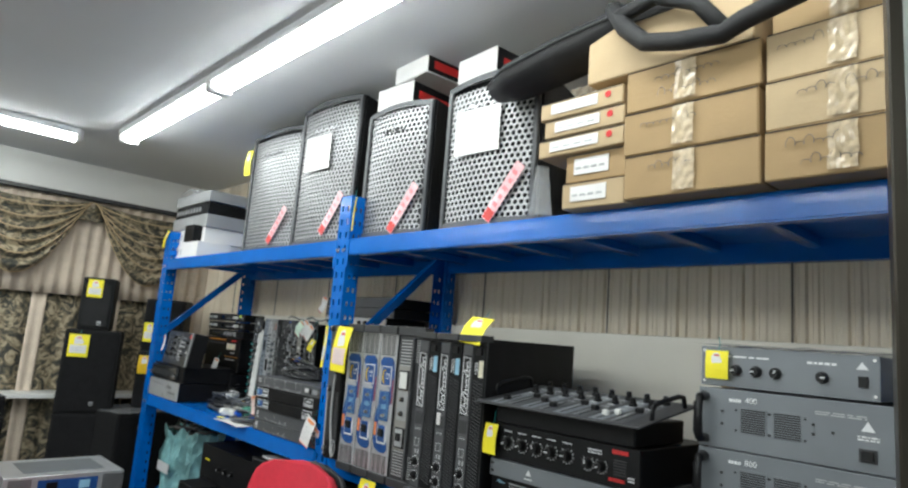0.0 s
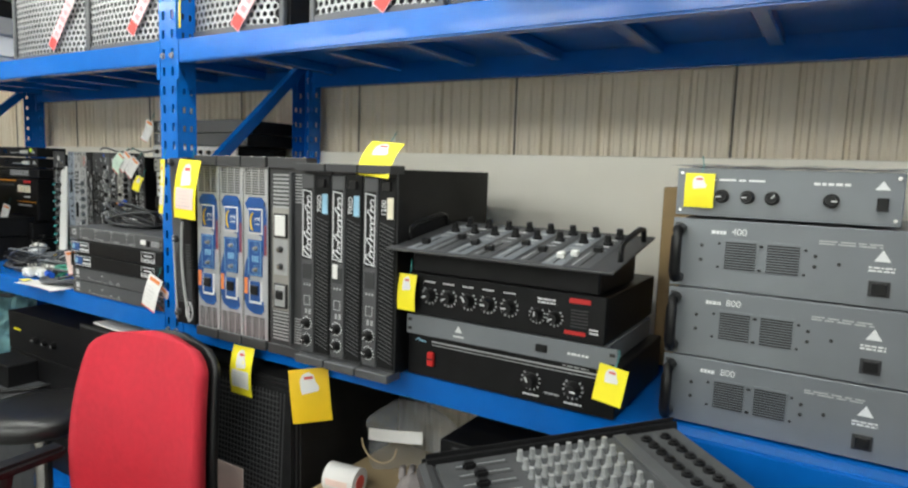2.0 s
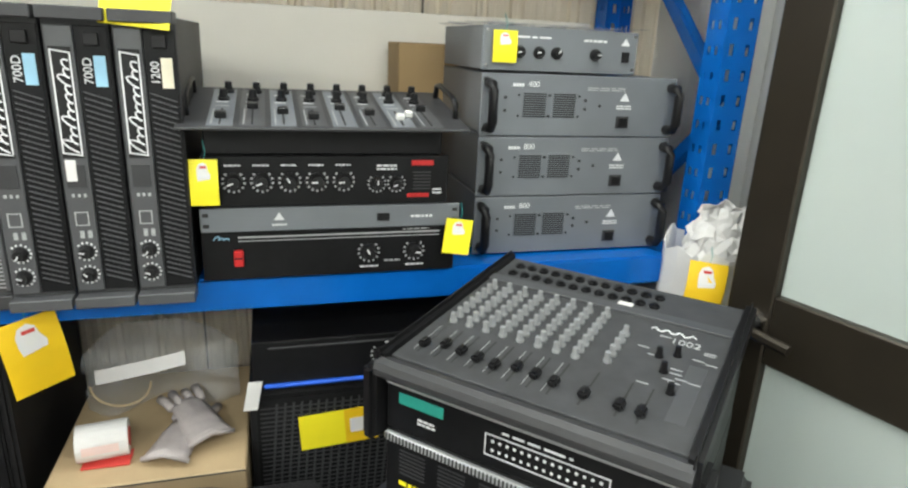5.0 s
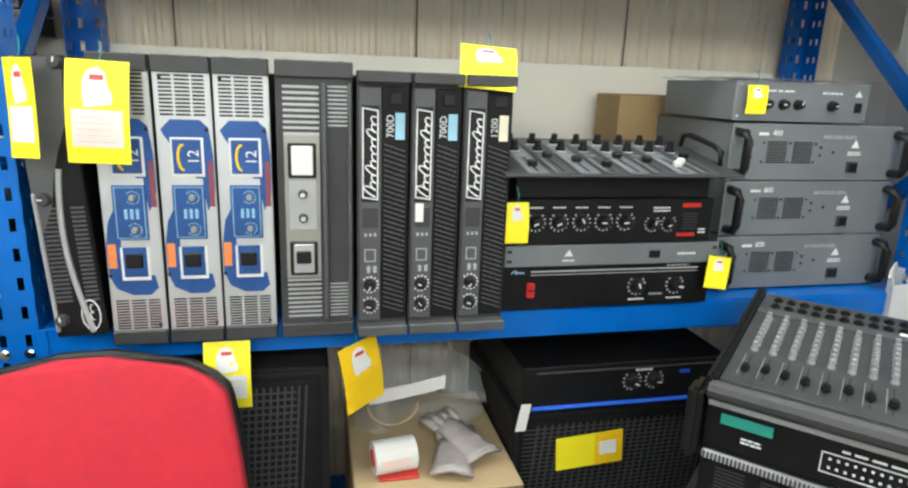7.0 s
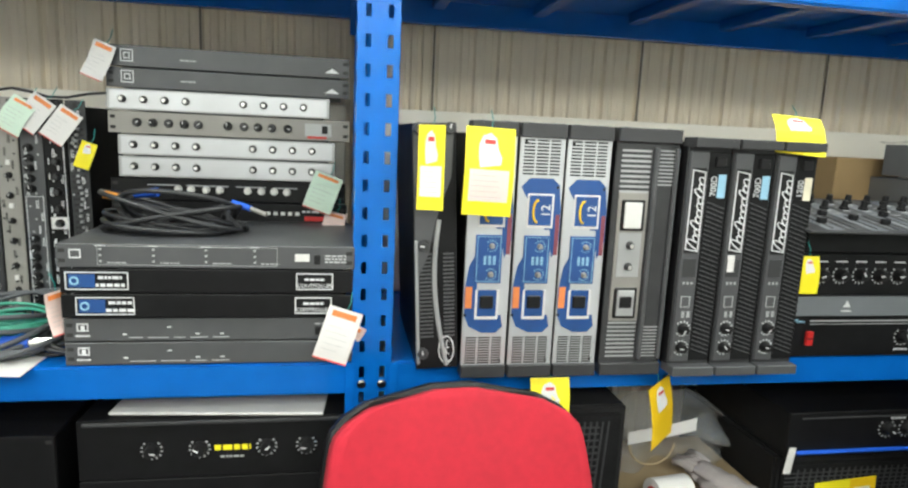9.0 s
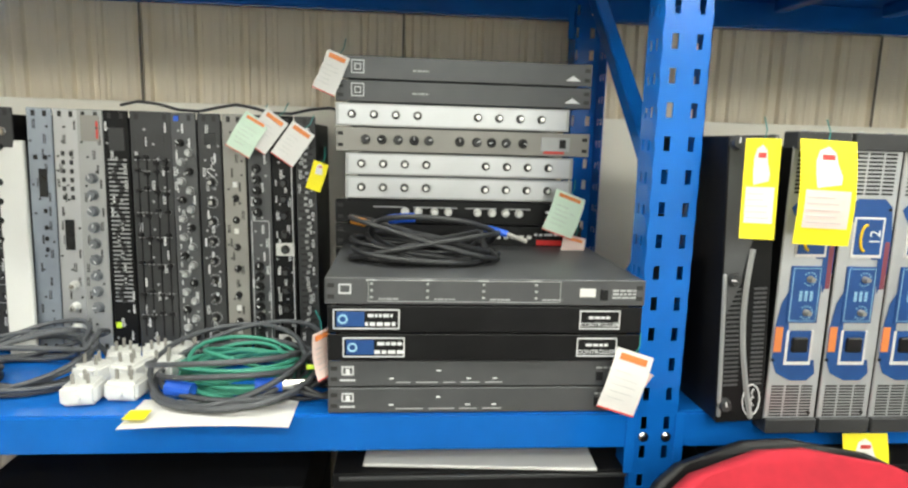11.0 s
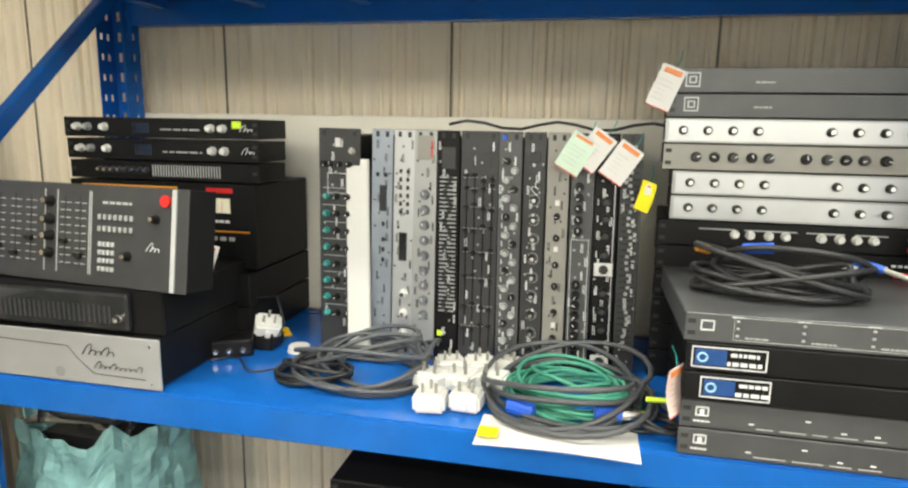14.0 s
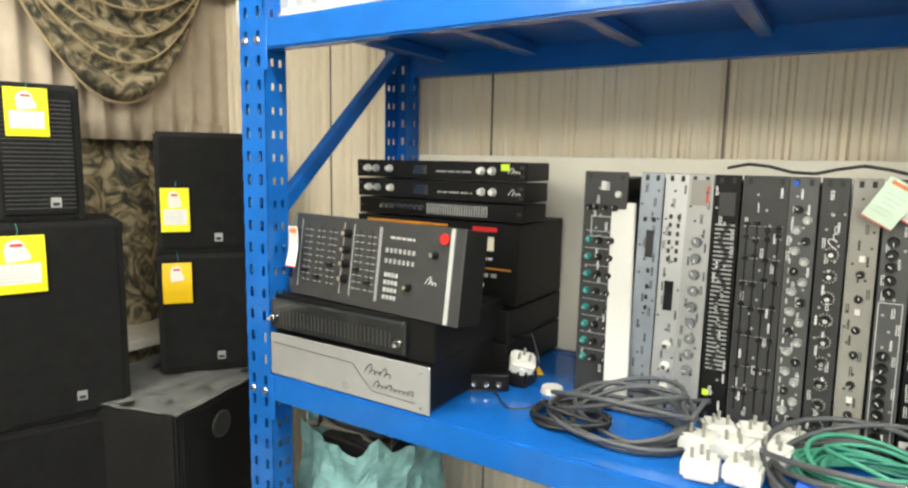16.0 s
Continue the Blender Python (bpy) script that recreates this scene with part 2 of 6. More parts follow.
wall_east = structure("wall_east", ribbed_wall(5.1, CEIL), CREAM, "cream ribbed sheet wall behind the rack", RB(4.95, 1.875, 0))
for k in range(8):
    x = 4.95 - 0.055 - 0.592 * k
    part("joint", box(B(), x - 0.0024, x + 0.0024, -0.0035, -0.001, 0, CEIL), JOINT, wall_east)
# flat boards that stand behind the goods
solid("back_board", box(B(), 0, 1.80, -0.012, 0, 0, 0.492, 0.002), BOARD, "pale flat board standing at the back of the rack", "board", RB(3.86, 1.845, DECKS[1] + 0.001))
solid("back_board", box(B(), 0, 1.86, -0.012, 0, 0, 0.488, 0.002), BOARD, "pale flat board standing at the back of the rack", "board", RB(2.04, 1.845, DECKS[1] + 0.001))

structure("wall_north", box(B(), -2.6, 2.3, 4.81, 4.96, 0, CEIL), WHITEW, "white painted wall behind the curtains")
structure("wall_west", box(B(), -2.7, -2.6, -2.2, 5.1, 0, CEIL), WHITEW, "plain white painted wall")
structure("wall_south_far", box(B(), -2.6, 2.3, -2.3, -2.2, 0, CEIL), WHITEW, "plain white painted wall of the passage")
structure("wall_south", box(B(), 0.12, 2.3, -0.16, -0.06, 0, CEIL), WHITEW, "white painted wall beside the doorway")
structure("wall_south_west", box(B(), -2.6, -0.85, -0.16, -0.06, 0, CEIL), WHITEW, "white painted wall beside the doorway")
structure("wall_south_lintel", box(B(), -0.85, 0.12, -0.16, -0.06, 2.1, CEIL), WHITEW, "white painted wall over the doorway")
solid("corner_trunking", box(B(), 0, 0.20, 0, 0.07, 0, CEIL, 0.012, 2), WHITE, "white upright cable trunking in the corner", "trunking", pose(1.40, -0.058, 0))


# ---------- lamps ----------
def tube_lamp(m, length):
    t = thing("ceiling_light", "white fluorescent batten with a bright diffuser, among visible and added fill rows", "ceiling light", m, "ceiling lights")
    part("housing", box(B(), -0.055, 0.055, 0, length, -0.035, 0, 0.006), FIXT, t)
    bm = B()
    n = 10
    sheet(bm, lambda u, v: Vector((0.044 * math.cos(math.pi * u), v * (length - 0.04) + 0.02, -0.036 - 0.032 * math.sin(math.pi * u))), n, 1)
    part("diffuser", bm, TUBE, t)
    part("end_cap", box(B(), -0.05, 0.05, -0.012, 0.02, -0.07, -0.002, 0.008), WHITE, t)
    part("end_cap", box(B(), -0.05, 0.05, length - 0.02, length + 0.012, -0.07, -0.002, 0.008), WHITE, t)


tube_lamp(pose(0.945, 2.545, CEIL, 0, 0, 0), 1.17)
tube_lamp(pose(0.945, 1.335, CEIL, 0, 0, 0), 1.19)
# out of view: extra tube added in line with the row, brightens the door corner
tube_lamp(pose(0.945, 0.125, CEIL, 0, 0, 0), 1.19)
tube_lamp(pose(0.756, 3.97, CEIL, 0, 0, 90), 1.2)
# unseen rows added as fill, to brighten the wall and goods inside the rack
for x in (-0.55, -1.25, -1.9):
    for y in (3.0, 1.5, 0.1):
        tube_lamp(pose(x, y, CEIL, 0, 0, 0), 1.2)
# fill lamp added in the passage, not visible itself, for the door side
tube_lamp(pose(-0.4, -1.6, CEIL, 0, 0, 0), 1.2)


# ---------- pallet rack ----------
def perforated(bm, w, h, cols, pitch=0.05, hw=0.010, hh=0.022, thick=0.0022, f=lambda x, z: Vector((x, 0, z))):
    """An upright strip with slots punched right through."""
    xs = [0.0]
    for c in cols:
        xs += [c - hw / 2, c + hw / 2]
    xs.append(w)
    zs = [0.0]
    z = 0.03
    while z + hh < h:
        zs += [z, z + hh]
        z += pitch
    zs.append(h)
    g = [[bm.verts.new(f(x, zz)) for zz in zs] for x in xs]
    for i in range(len(xs) - 1):
        for j in range(len(zs) - 1):
            if i % 2 and j % 2:
                continue
            bm.faces.new((g[i][j], g[i + 1][j], g[i + 1][j + 1], g[i][j + 1]))


POST_H = 1.94


def rack_post(parent, m):
    bm = B()
    perforated(bm, 0.074, POST_H, (0.018, 0.056))
    perforated(bm, 0.060, POST_H, (0.022, 0.044), hw=0.009, hh=0.016, pitch=0.05, f=lambda x, z: Vector((0, x, z)))
    perforated(bm, 0.060, POST_H, (0.022, 0.044), hw=0.009, hh=0.016, pitch=0.05, f=lambda x, z: Vector((0.074, x, z)))
    bmesh.ops.remove_doubles(bm, verts=bm.verts[:], dist=1e-5)
    bm.normal_update()
    bmesh.ops.solidify(bm, geom=bm.faces[:], thickness=0.002)
    post = part("post", bm, BLUE, parent, at=m)
    part("base_plate", box(B(), -0.01, 0.085, -0.01, 0.075, 0, 0.004, 0.001), BLUE, post)
    return post


BOLT = finish("bolt", cyl(cyl(B(), (0, 0, 0), (0, -1, 0), 0.0085, 0.002, 12), (0, -0.002, 0), (0, -1, 0), 0.006, 0.005, 6), CHROME)
BEAM_H = 0.062


def beam(parent, m, length):
    """A stepped box beam with welded end plates, along local x; its face looks to -y."""
    bm = B()
    box(bm, 0, length, 0, 0.038, -BEAM_H, 0, 0.004, 2)
    ob = part("beam", bm, BLUE, parent, at=m)
    for x in (-0.004, length - 0.012):
        part("end_plate", box(B(), x, x + 0.016, -0.003, 0.0, -0.105, 0.0, 0.001), BLUE, ob)
    return ob


def deck(parent, m, length, depth):
    ob = part("deck", box(B(), 0, length, 0.036, depth, -0.006, -0.001), BLUE, parent, at=m)
    n = 7
    for i in range(n):
        x = length * (i + 0.5) / n
        part("support_bar", box(B(), x - 0.016, x + 0.016, 0.04, depth - 0.04, -0.034, -0.0065, 0.003), BLUE, ob)


rack = thing("pallet_rack", "blue powder-coated steel storage rack with two bays", "rack", pose(0, 0, 0))
DEPTH = 0.555
Y_FAR, Y_MID, Y_END = 3.895, 2.042, 0.168  # outer edge of each post
posts = [(RB(y, FRONT, 0), RB(y, FRONT + DEPTH, 0)) for y in (Y_FAR, Y_MID, Y_END)]
for front, rear in posts:
    rack_post(rack, front)
    rack_post(rack, rear @ pose(0.074, 0, 0, 0, 0, 180))
    # zig-zag bracing of the end frame
    zz = ((1.80, 1.34), (0.86, 1.30), (0.82, 0.36))
    side = front @ Vector((0.037, 0.03, 0)), rear @ Vector((0.037, -0.03, 0))
    for zr, zf in zz:
        a, b = side[0] + Vector((0, 0, zf)), side[1] + Vector((0, 0, zr))
        d = b - a
        bar = box(B(), -0.014, 0.014, -0.017, 0.017, 0, d.length, 0.003)
        part("brace", bar, BLUE, rack, at=Matrix.Translation(a) @ d.to_track_quat("Z", "Y").to_matrix().to_4x4())
for z in DECKS:
    for base, ln in ((RB(Y_FAR - 0.074, FRONT, z), Y_FAR - 0.074 - Y_MID), (RB(Y_MID - 0.074, FRONT, z), Y_MID - 0.074 - Y_END)):
        beam(rack, base, ln)
        beam(rack, base @ pose(0, DEPTH - 0.038, 0), ln)
        deck(rack, base, ln, DEPTH - 0.036)
for z in DECKS:
    for m in [RB(y - 0.018, FRONT - 0.0005, z - 0.042) for y in (Y_FAR, Y_MID, Y_END)]:
        for x in (0.0, 0.038):
            part("bolt", BOLT, None, rack, at=m @ pose(x, 0, 0))


# ---------- helpers for electronic units ----------
# local frame of a unit: x to the right along its front, y to its back, z up; origin at the front left bottom corner
def device(name, label, m, w, h, d, panel, body=None, ear=0.022, screws=True, cat="amplifier", group=""):
    t = thing(name, label, cat, m, group)
    part("chassis", box(B(), ear, w - ear, 0, d, 0.0012, h - 0.0012, 0.0015), body or BLACK, t)
    part("front_panel", box(B(), 0, w, -0.004, 0, 0.0006, h - 0.0006, 0.0012), panel, t)
    if screws:
        for u in (0.009, w - 0.009):
            for v in ((h * 0.5,) if h < 0.04 else (0.012, h - 0.012)):
                part("rack_slot", SLOT, None, t, at=pose(u, -0.0042, v))
    return t


SLOT = finish("rack_slot", box(B(), -0.005, 0.005, -0.0004, 0.0006, -0.0032, 0.0032, 0.0003), SEAM)
MESHES = {}


def knob(t, u, v, r=0.008, h=0.013, mat=None, cap=None, y=-0.004):
    mat = mat or BLACKP
    key = ("knob", r, h, mat.name)
    if key not in MESHES:
        bm = cyl(B(), (0, 0, 0), (0, -1, 0), r * 1.15, h * 0.25, 16)
        cyl(bm, (0, -h * 0.25, 0), (0, -1, 0), r, h * 0.75, 16, r * 0.82)
        MESHES[key] = finish("knob", bm, mat)
        MESHES[key, 1] = finish("pointer", box(B(), -r * 0.1, r * 0.1, -h - 0.0006, -h + 0.002, 0, r * 0.8), PRINT)
    k = part("knob", MESHES[key], None, t, at=pose(u, y, v, 0, random.uniform(-120, 120), 0))
    if cap:
        ck = ("cap", r, h, cap.name)
        if ck not in MESHES:
            MESHES[ck] = finish("cap", cyl(B(), (0, -h + 0.001, 0), (0, -1, 0), r * 0.62, 0.0022, 12), cap)
        part("cap", MESHES[ck], None, k)
    elif r > 0.005:
        part("pointer", MESHES[key, 1], None, k)


def plate(t, name, u0, u1, v0, v1, mat, p=0.0012, y=-0.004, bev=0.0004, label=""):
    return part(name, box(B(), u0, u1, y - p, y + 0.0006, v0, v1, min(bev, p / 3)), mat, t, label)


def button(t, u, v, w=0.008, h=0.005, mat=None, p=0.003, name="button"):
    mat = mat or BLACKP
    key = (name, w, h, p, mat.name)
    if key not in MESHES:
        MESHES[key] = finish(name, box(B(), -w / 2, w / 2, -p, 0.0005, -h / 2, h / 2, min(w, h, p) * 0.18), mat)
    part(name, MESHES[key], None, t, at=pose(u, -0.004, v))


def vents(t, u0, u1, v0, v1, n, mat=None, upright=True, fill=0.5, slant=0.0, y=-0.004, name="vent_grid"):
    bm = B()
    for i in range(n):
        if upright:
            s = (u1 - u0) / n
            a, b = u0 + i * s, u0 + (i + fill) * s
            q = [(a, v0), (b, v0), (b + slant, v1), (a + slant, v1)]
        else:
            s = (v1 - v0) / n
            a, b = v0 + i * s, v0 + (i + fill) * s
            q = [(u0, a), (u1, a + slant), (u1, b + slant), (u0, b)]
        vs = [bm.verts.new((x, y - 0.0005, z)) for x, z in q] + [bm.verts.new((x, y + 0.0006, z)) for x, z in q]
        bm.faces.new(vs[:4])
        for k in range(4):
            bm.faces.new((vs[k], vs[(k + 1) % 4], vs[4 + (k + 1) % 4], vs[4 + k]))
    ob = part(name, bm, mat or SEAM, t)
    return ob


def ring(t, u, v, r, mat=None, y=-0.004, n=11):
    """Printed scale marks round a knob."""
    key = ("ring", r, (mat or PRINT).name)
    if key not in MESHES:
        bm = B()
        for i in range(n):
            a = radians(-225 + 270 * i / (n - 1))
            c, s = math.cos(a), math.sin(a)
            p, q = 0.12 * r, r * 0.25
            pts = [(c * r - s * p, s * r + c * p), (c * r + s * p, s * r - c * p), (c * (r + q) + s * p, s * (r + q) - c * p), (c * (r + q) - s * p, s * (r + q) + c * p)]
            lo = [bm.verts.new((x, -0.0004, z)) for x, z in pts]
            bm.faces.new(lo)
        MESHES[key] = finish("scale_ring", bm, mat or GPRINT)
    part("scale_ring", MESHES[key], None, t, at=pose(u, y, v))


def bars(t, u, v, w, h, n=2, mat=None, y=-0.004):
    """Small print that cannot be read."""
    bm = B()
    for i in range(n):
        zz = v + h * i / n
        x = u
        while x < u + w:
            l = random.uniform(0.1, 0.3) * w
            e = min(x + l, u + w)
            box(bm, x, e, y - 0.0005, y + 0.0003, zz, zz + h / n * 0.55)
            x = e + 0.05 * w
    part("small_print", bm, mat or PRINT, t)


def lettering(t, s, u, v, size, mat=None, rot=0, y=-0.0048):
    part("lettering", text_mesh(s, size, mat or PRINT), None, t, at=pose(u, y, v, 0, rot, 0))


def outline(t, u0, u1, v0, v1, mat=None, w=0.0012, y=-0.004, skew=0.0, name="printed_frame"):
    bm = B()
    for a, b, c, d in ((u0, u1, v0, v0 + w), (u0, u1, v1 - w, v1)):
        box(bm, a + (skew if c > v0 else 0), b + (skew if c > v0 else 0), y - 0.0006, y + 0.0003, c, d)
    for u in (u0, u1 - w):
        q = [(u, v0), (u + w, v0), (u + w + skew, v1), (u + skew, v1)]
        bm.faces.new([bm.verts.new((x, y - 0.0006, z)) for x, z in q])
    part(name, bm, mat or PRINT, t)


def squiggle(t, u0, u1, v, amp, n, mat=None, r=0.0013, y=-0.0055):
    """A slanting line of looped handwriting that stands for an emblem."""
    st = (u1 - u0) / n
    pts = []
    for i in range(n * 10 + 1):
        ph = 2 * math.pi * i / 10
        tall = (1.25, 0.55, 0.45, 1.05, 0.5, 0.42, 0.5, 0.45, 0.95, 0.45, 0.5)[(i // 10) % 11]
        dv = amp * tall * (0.5 - 0.5 * math.cos(ph)) * 1.7 - amp * 0.85
        pts.append((u0 + st * i / 10 - 0.24 * st * math.sin(ph) + 0.55 * dv, y, v + dv))
    part("emblem", sweep(B(), pts, r * 0.60, 5), mat or PRINT, t)


def price_tag(m, card="yellow", w=0.072, h=0.118, slip=True, label=""):
    """A hung card, top centre at the origin, its face to -y."""
    names = {"yellow": (YEL, "bright yellow price card with a white sticker"), "orange": (ORNG, "orange-yellow price card with a white sticker"),
             "white": (PAPER, "white price label with an orange heading"), "mint": (MINT, "pale green price label with an orange heading"), "pink": (PINKP, "pale pink price label with an orange heading")}
    mat, lab = names[card]
    t = thing("price_tag", label or lab + ", hung on the goods", "price tag", m, "price tags")
    bend = random.uniform(-0.006, 0.010)
    part("card", sheet(B(), lambda a, b: Vector(((a - 0.5) * w, -0.001 - bend * math.sin(b * math.pi), -h * b)), 3, 6, 0.0008), mat, t)
    f = lambda b: -0.0022 - bend * math.sin(b * math.pi)
    if card in ("yellow", "orange"):
        bm = B()
        pts = [(0.5 + 0.0, 0.06), (0.34, 0.10), (0.27, 0.2), (0.27, 0.34), (0.3, 0.46), (0.72, 0.42), (0.74, 0.34), (0.66, 0.24), (0.62, 0.12)]
        bm.faces.new([bm.verts.new(((a - 0.5) * w, f(b) - 0.0002, -h * b)) for a, b in pts])
        part("sticker", bm, PAPER, t)
        part("heading", box(B(), -0.12 * w, 0.1 * w, f(0.15) - 0.0010, f(0.15) - 0.0004, -h * 0.19, -h * 0.14), REDP, t)
        if slip:
            bm = sheet(B(), lambda a, b: Vector(((a * 0.8 - 0.4) * w, f(0.48 + 0.36 * b) - 0.0008, -h * (0.48 + 0.36 * b))), 1, 4)
            part("slip", bm, PINKP if slip == "pink" else PAPER, t)
            for i in range(5):
                part("printed_line", box(B(), -0.36 * w, random.uniform(0.1, 0.3) * w, f(0.55 + 0.06 * i) - 0.0014, f(0.55 + 0.06 * i) - 0.0009, -h * (0.552 + 0.06 * i), -h * (0.545 + 0.06 * i)), GPRINT, t)
    else:
        part("heading", box(B(), -0.36 * w, 0.36 * w, f(0.1) - 0.0008, f(0.1), -h * 0.17, -h * 0.06), ORP, t)
        for i in range(5):
            part("printed_line", box(B(), -0.36 * w, random.uniform(0.0, 0.3) * w, f(0.35 + 0.11 * i) - 0.0014, f(0.35 + 0.11 * i) - 0.0009, -h * (0.352 + 0.11 * i), -h * (0.345 + 0.11 * i)), GPRINT, t)
        part("border", box(B(), -0.5 * w, 0.5 * w, f(0.96) - 0.0008, f(0.96), -h, -h * 0.975), REDP, t)
    part("string", sweep(B(), [(0, -0.001, -0.006), (0.004, 0.002, 0.012), (0, 0.006, 0.03)], 0.0008, 5), GREENK, t)
    return t


def cable_coil(name, label, m, r, turns, rad, mat, jitter=0.012, flat=0.55, seg=26, height=0.03, parts=()):
    """A loose coil lying on its support; the origin is under its centre."""
    t = thing(name, label, "cable", m)
    rnd = random.Random(name + label)
    pts = []
    ph = [rnd.uniform(0, 6.28) for _ in range(turns + 1)]
    for i in range(turns * seg):
        k, a = i // seg, 2 * math.pi * i / seg
        rr = r * (0.82 + 0.2 * math.sin(a * 0.5 + ph[k]) * 0.6 + 0.06 * math.sin(2 * a + ph[k]))
        lift = rad + height * (0.5 + 0.5 * math.sin(a + ph[(k * 3) % len(ph)])) * k / turns
        pts.append((rr * math.cos(a) + jitter * math.sin(ph[k] * 3), rr * flat * math.sin(a) + jitter * math.cos(ph[k] * 5), lift))
    part("cable", sweep(B(), pts, rad, 6), mat, t, smooth=True)
    for p0, p1, mat2, r2 in parts:
        d = Vector(p1) - Vector(p0)
        part("connector", cyl(B(), p0, d, r2, d.length, 12), mat2, t)
    return t


Z1 = DECKS[1]

# ---------- door-end bay: power amplifiers stood on end ----------
AW = 0.432


def ears(t, h, w=AW):
    for u0, u1 in ((-0.020, 0.004), (w - 0.004, w + 0.022)):
        e = part("rack_ear", box(B(), u0, u1, -0.012, 0.026, 0.001, h - 0.001, 0.0015), CHAR, t)
        if u0 > 0:
            for v in (0.02, h - 0.02):
                part("screw", cyl(B(), (u1, 0.004, v), (1, 0, 0), 0.004, 0.0015, 10), CHROME, e)


def blue_amp(y, i):
    t = device("power_amplifier", "silver power amplifier with blue control panel, stood on end", RB(y, 1.245, Z1 + 0.001) @ ON_END, AW, 0.0865, 0.36, SILVER, ear=0.0, screws=False, group="blue amplifiers")
    ears(t, 0.0865)
    for a, b in ((0.006, 0.060), (0.362, 0.428)):
        vents(t, a, b, 0.010, 0.028, 11, BLACK)
        vents(t, a, b, 0.032, 0.054, 11, BLACK)
        vents(t, a, b, 0.058, 0.078, 11, BLACK)
    for pts in (((0.215, 0.066), (0.192, 0.078), (0.150, 0.0845), (0.100, 0.0835), (0.078, 0.074), (0.066, 0.050), (0.066, 0.022), (0.078, 0.010), (0.100, 0.014), (0.100, 0.060), (0.165, 0.062), (0.200, 0.030)),
                ((0.340, 0.079), (0.356, 0.064), (0.356, 0.020), (0.344, 0.007), (0.300, 0.002), (0.240, 0.002), (0.208, 0.014), (0.235, 0.019), (0.262, 0.020), (0.262, 0.030), (0.330, 0.074))):
        bm = B()
        bm.faces.new([bm.verts.new((u, -0.0050, v)) for u, v in pts])
        part("blue_field", bm, NAVY, t)
    plate(t, "orange_stripe", 0.113, 0.154, 0.070, 0.083, ORP, 0.0013)
    plate(t, "maroon_stripe", 0.215, 0.290, 0.003, 0.011, material("maroon_print", (0.22, 0.05, 0.07), 0.5) if i == 0 else bpy.data.materials["maroon_print"], 0.0013)
    plate(t, "switch_frame", 0.092, 0.148, 0.020, 0.064, PAPER, 0.002)
    plate(t, "switch_plate", 0.098, 0.148, 0.024, 0.060, NAVY, 0.003)
    plate(t, "rocker", 0.114, 0.138, 0.030, 0.056, BLACKP, 0.008, bev=0.002)
    plate(t, "control_plate", 0.161, 0.251, 0.018, 0.068, NAVY, 0.0028)
    outline(t, 0.164, 0.248, 0.021, 0.065, SKYP, 0.001, y=-0.0068)
    for u in (0.178, 0.231):
        knob(t, u, 0.038, 0.0046, 0.010, WARMG, y=-0.0068)
        ring(t, u, 0.038, 0.009, SKYP, y=-0.0070)
    bars(t, 0.196, 0.03, 0.016, 0.026, 3, SKYP, y=-0.0068)
    plate(t, "badge_frame", 0.265, 0.328, 0.016, 0.066, PAPER, 0.0022)
    plate(t, "badge", 0.270, 0.325, 0.020, 0.063, NAVY, 0.0034)
    arc = [(0.296 + 0.020 * math.cos(a), -0.0082, 0.047 + 0.008 * math.sin(a)) for a in [radians(-10 + 12 * k) for k in range(17)]]
    part("orange_arc", sweep(B(), arc, 0.0022, 6), ORNG, t)
    lettering(t, "12", 0.297, 0.031, 0.024, PRINT, y=-0.0082)
    for u, v in ((0.34, 0.01), (0.1, 0.082), (0.012, 0.012), (0.42, 0.075)):
        part("screw", cyl(B(), (u, -0.004, v), (0, -1, 0), 0.003, 0.0012, 8), BLACKP, t)


# origin is the right lower corner once stood on end
for i, y in enumerate((1.757, 1.667, 1.578)):
    blue_amp(y, i)

t = device("power_amplifier", "charcoal ribbed power amplifier with a silver meter plate, stood on end", RB(1.444, 1.245, Z1 + 0.001) @ ON_END, AW, 0.126, 0.36, CHAR, ear=0.0, screws=False)
ears(t, 0.126)
for a, b in ((0.015, 0.09), (0.335, 0.42)):
    vents(t, a, b, 0.056, 0.114, 9, LGREY, fill=0.45)
vents(t, 0.09, 0.108, 0.060, 0.110, 2, LGREY, fill=0.4)
for a, b in ((0.015, 0.08), (0.35, 0.42)):
    vents(t, a, b, 0.008, 0.042, 10, LGREY, fill=0.4)
part("side_fin", box(B(), 0.012, 0.42, -0.012, -0.003, 0.002, 0.010, 0.002), DGREY, t)
part("side_fin", box(B(), 0.012, 0.42, -0.016, -0.003, 0.044, 0.052, 0.002), DGREY, t)
plate(t, "meter_plate", 0.088, 0.335, 0.056, 0.114, WARMG, 0.003)
for a, b, m2 in ((0.268, 0.318, WHITE), (0.098, 0.150, LGREY)):
    plate(t, "bezel", a - 0.004, b + 0.004, 0.062, 0.108, BLACKP, 0.007, bev=0.002)
    plate(t, "window", a, b, 0.067, 0.103, m2, 0.0085, bev=0.002)
plate(t, "rocker", 0.115, 0.138, 0.073, 0.098, BLACKP, 0.011, bev=0.002)
for u in (0.195, 0.236):
    knob(t, u, 0.085, 0.007, 0.010, CHAR, cap=CHROME, y=-0.007)
plate(t, "silver_plate", 0.175, 0.260, 0.063, 0.108, LGREY, 0.0038)


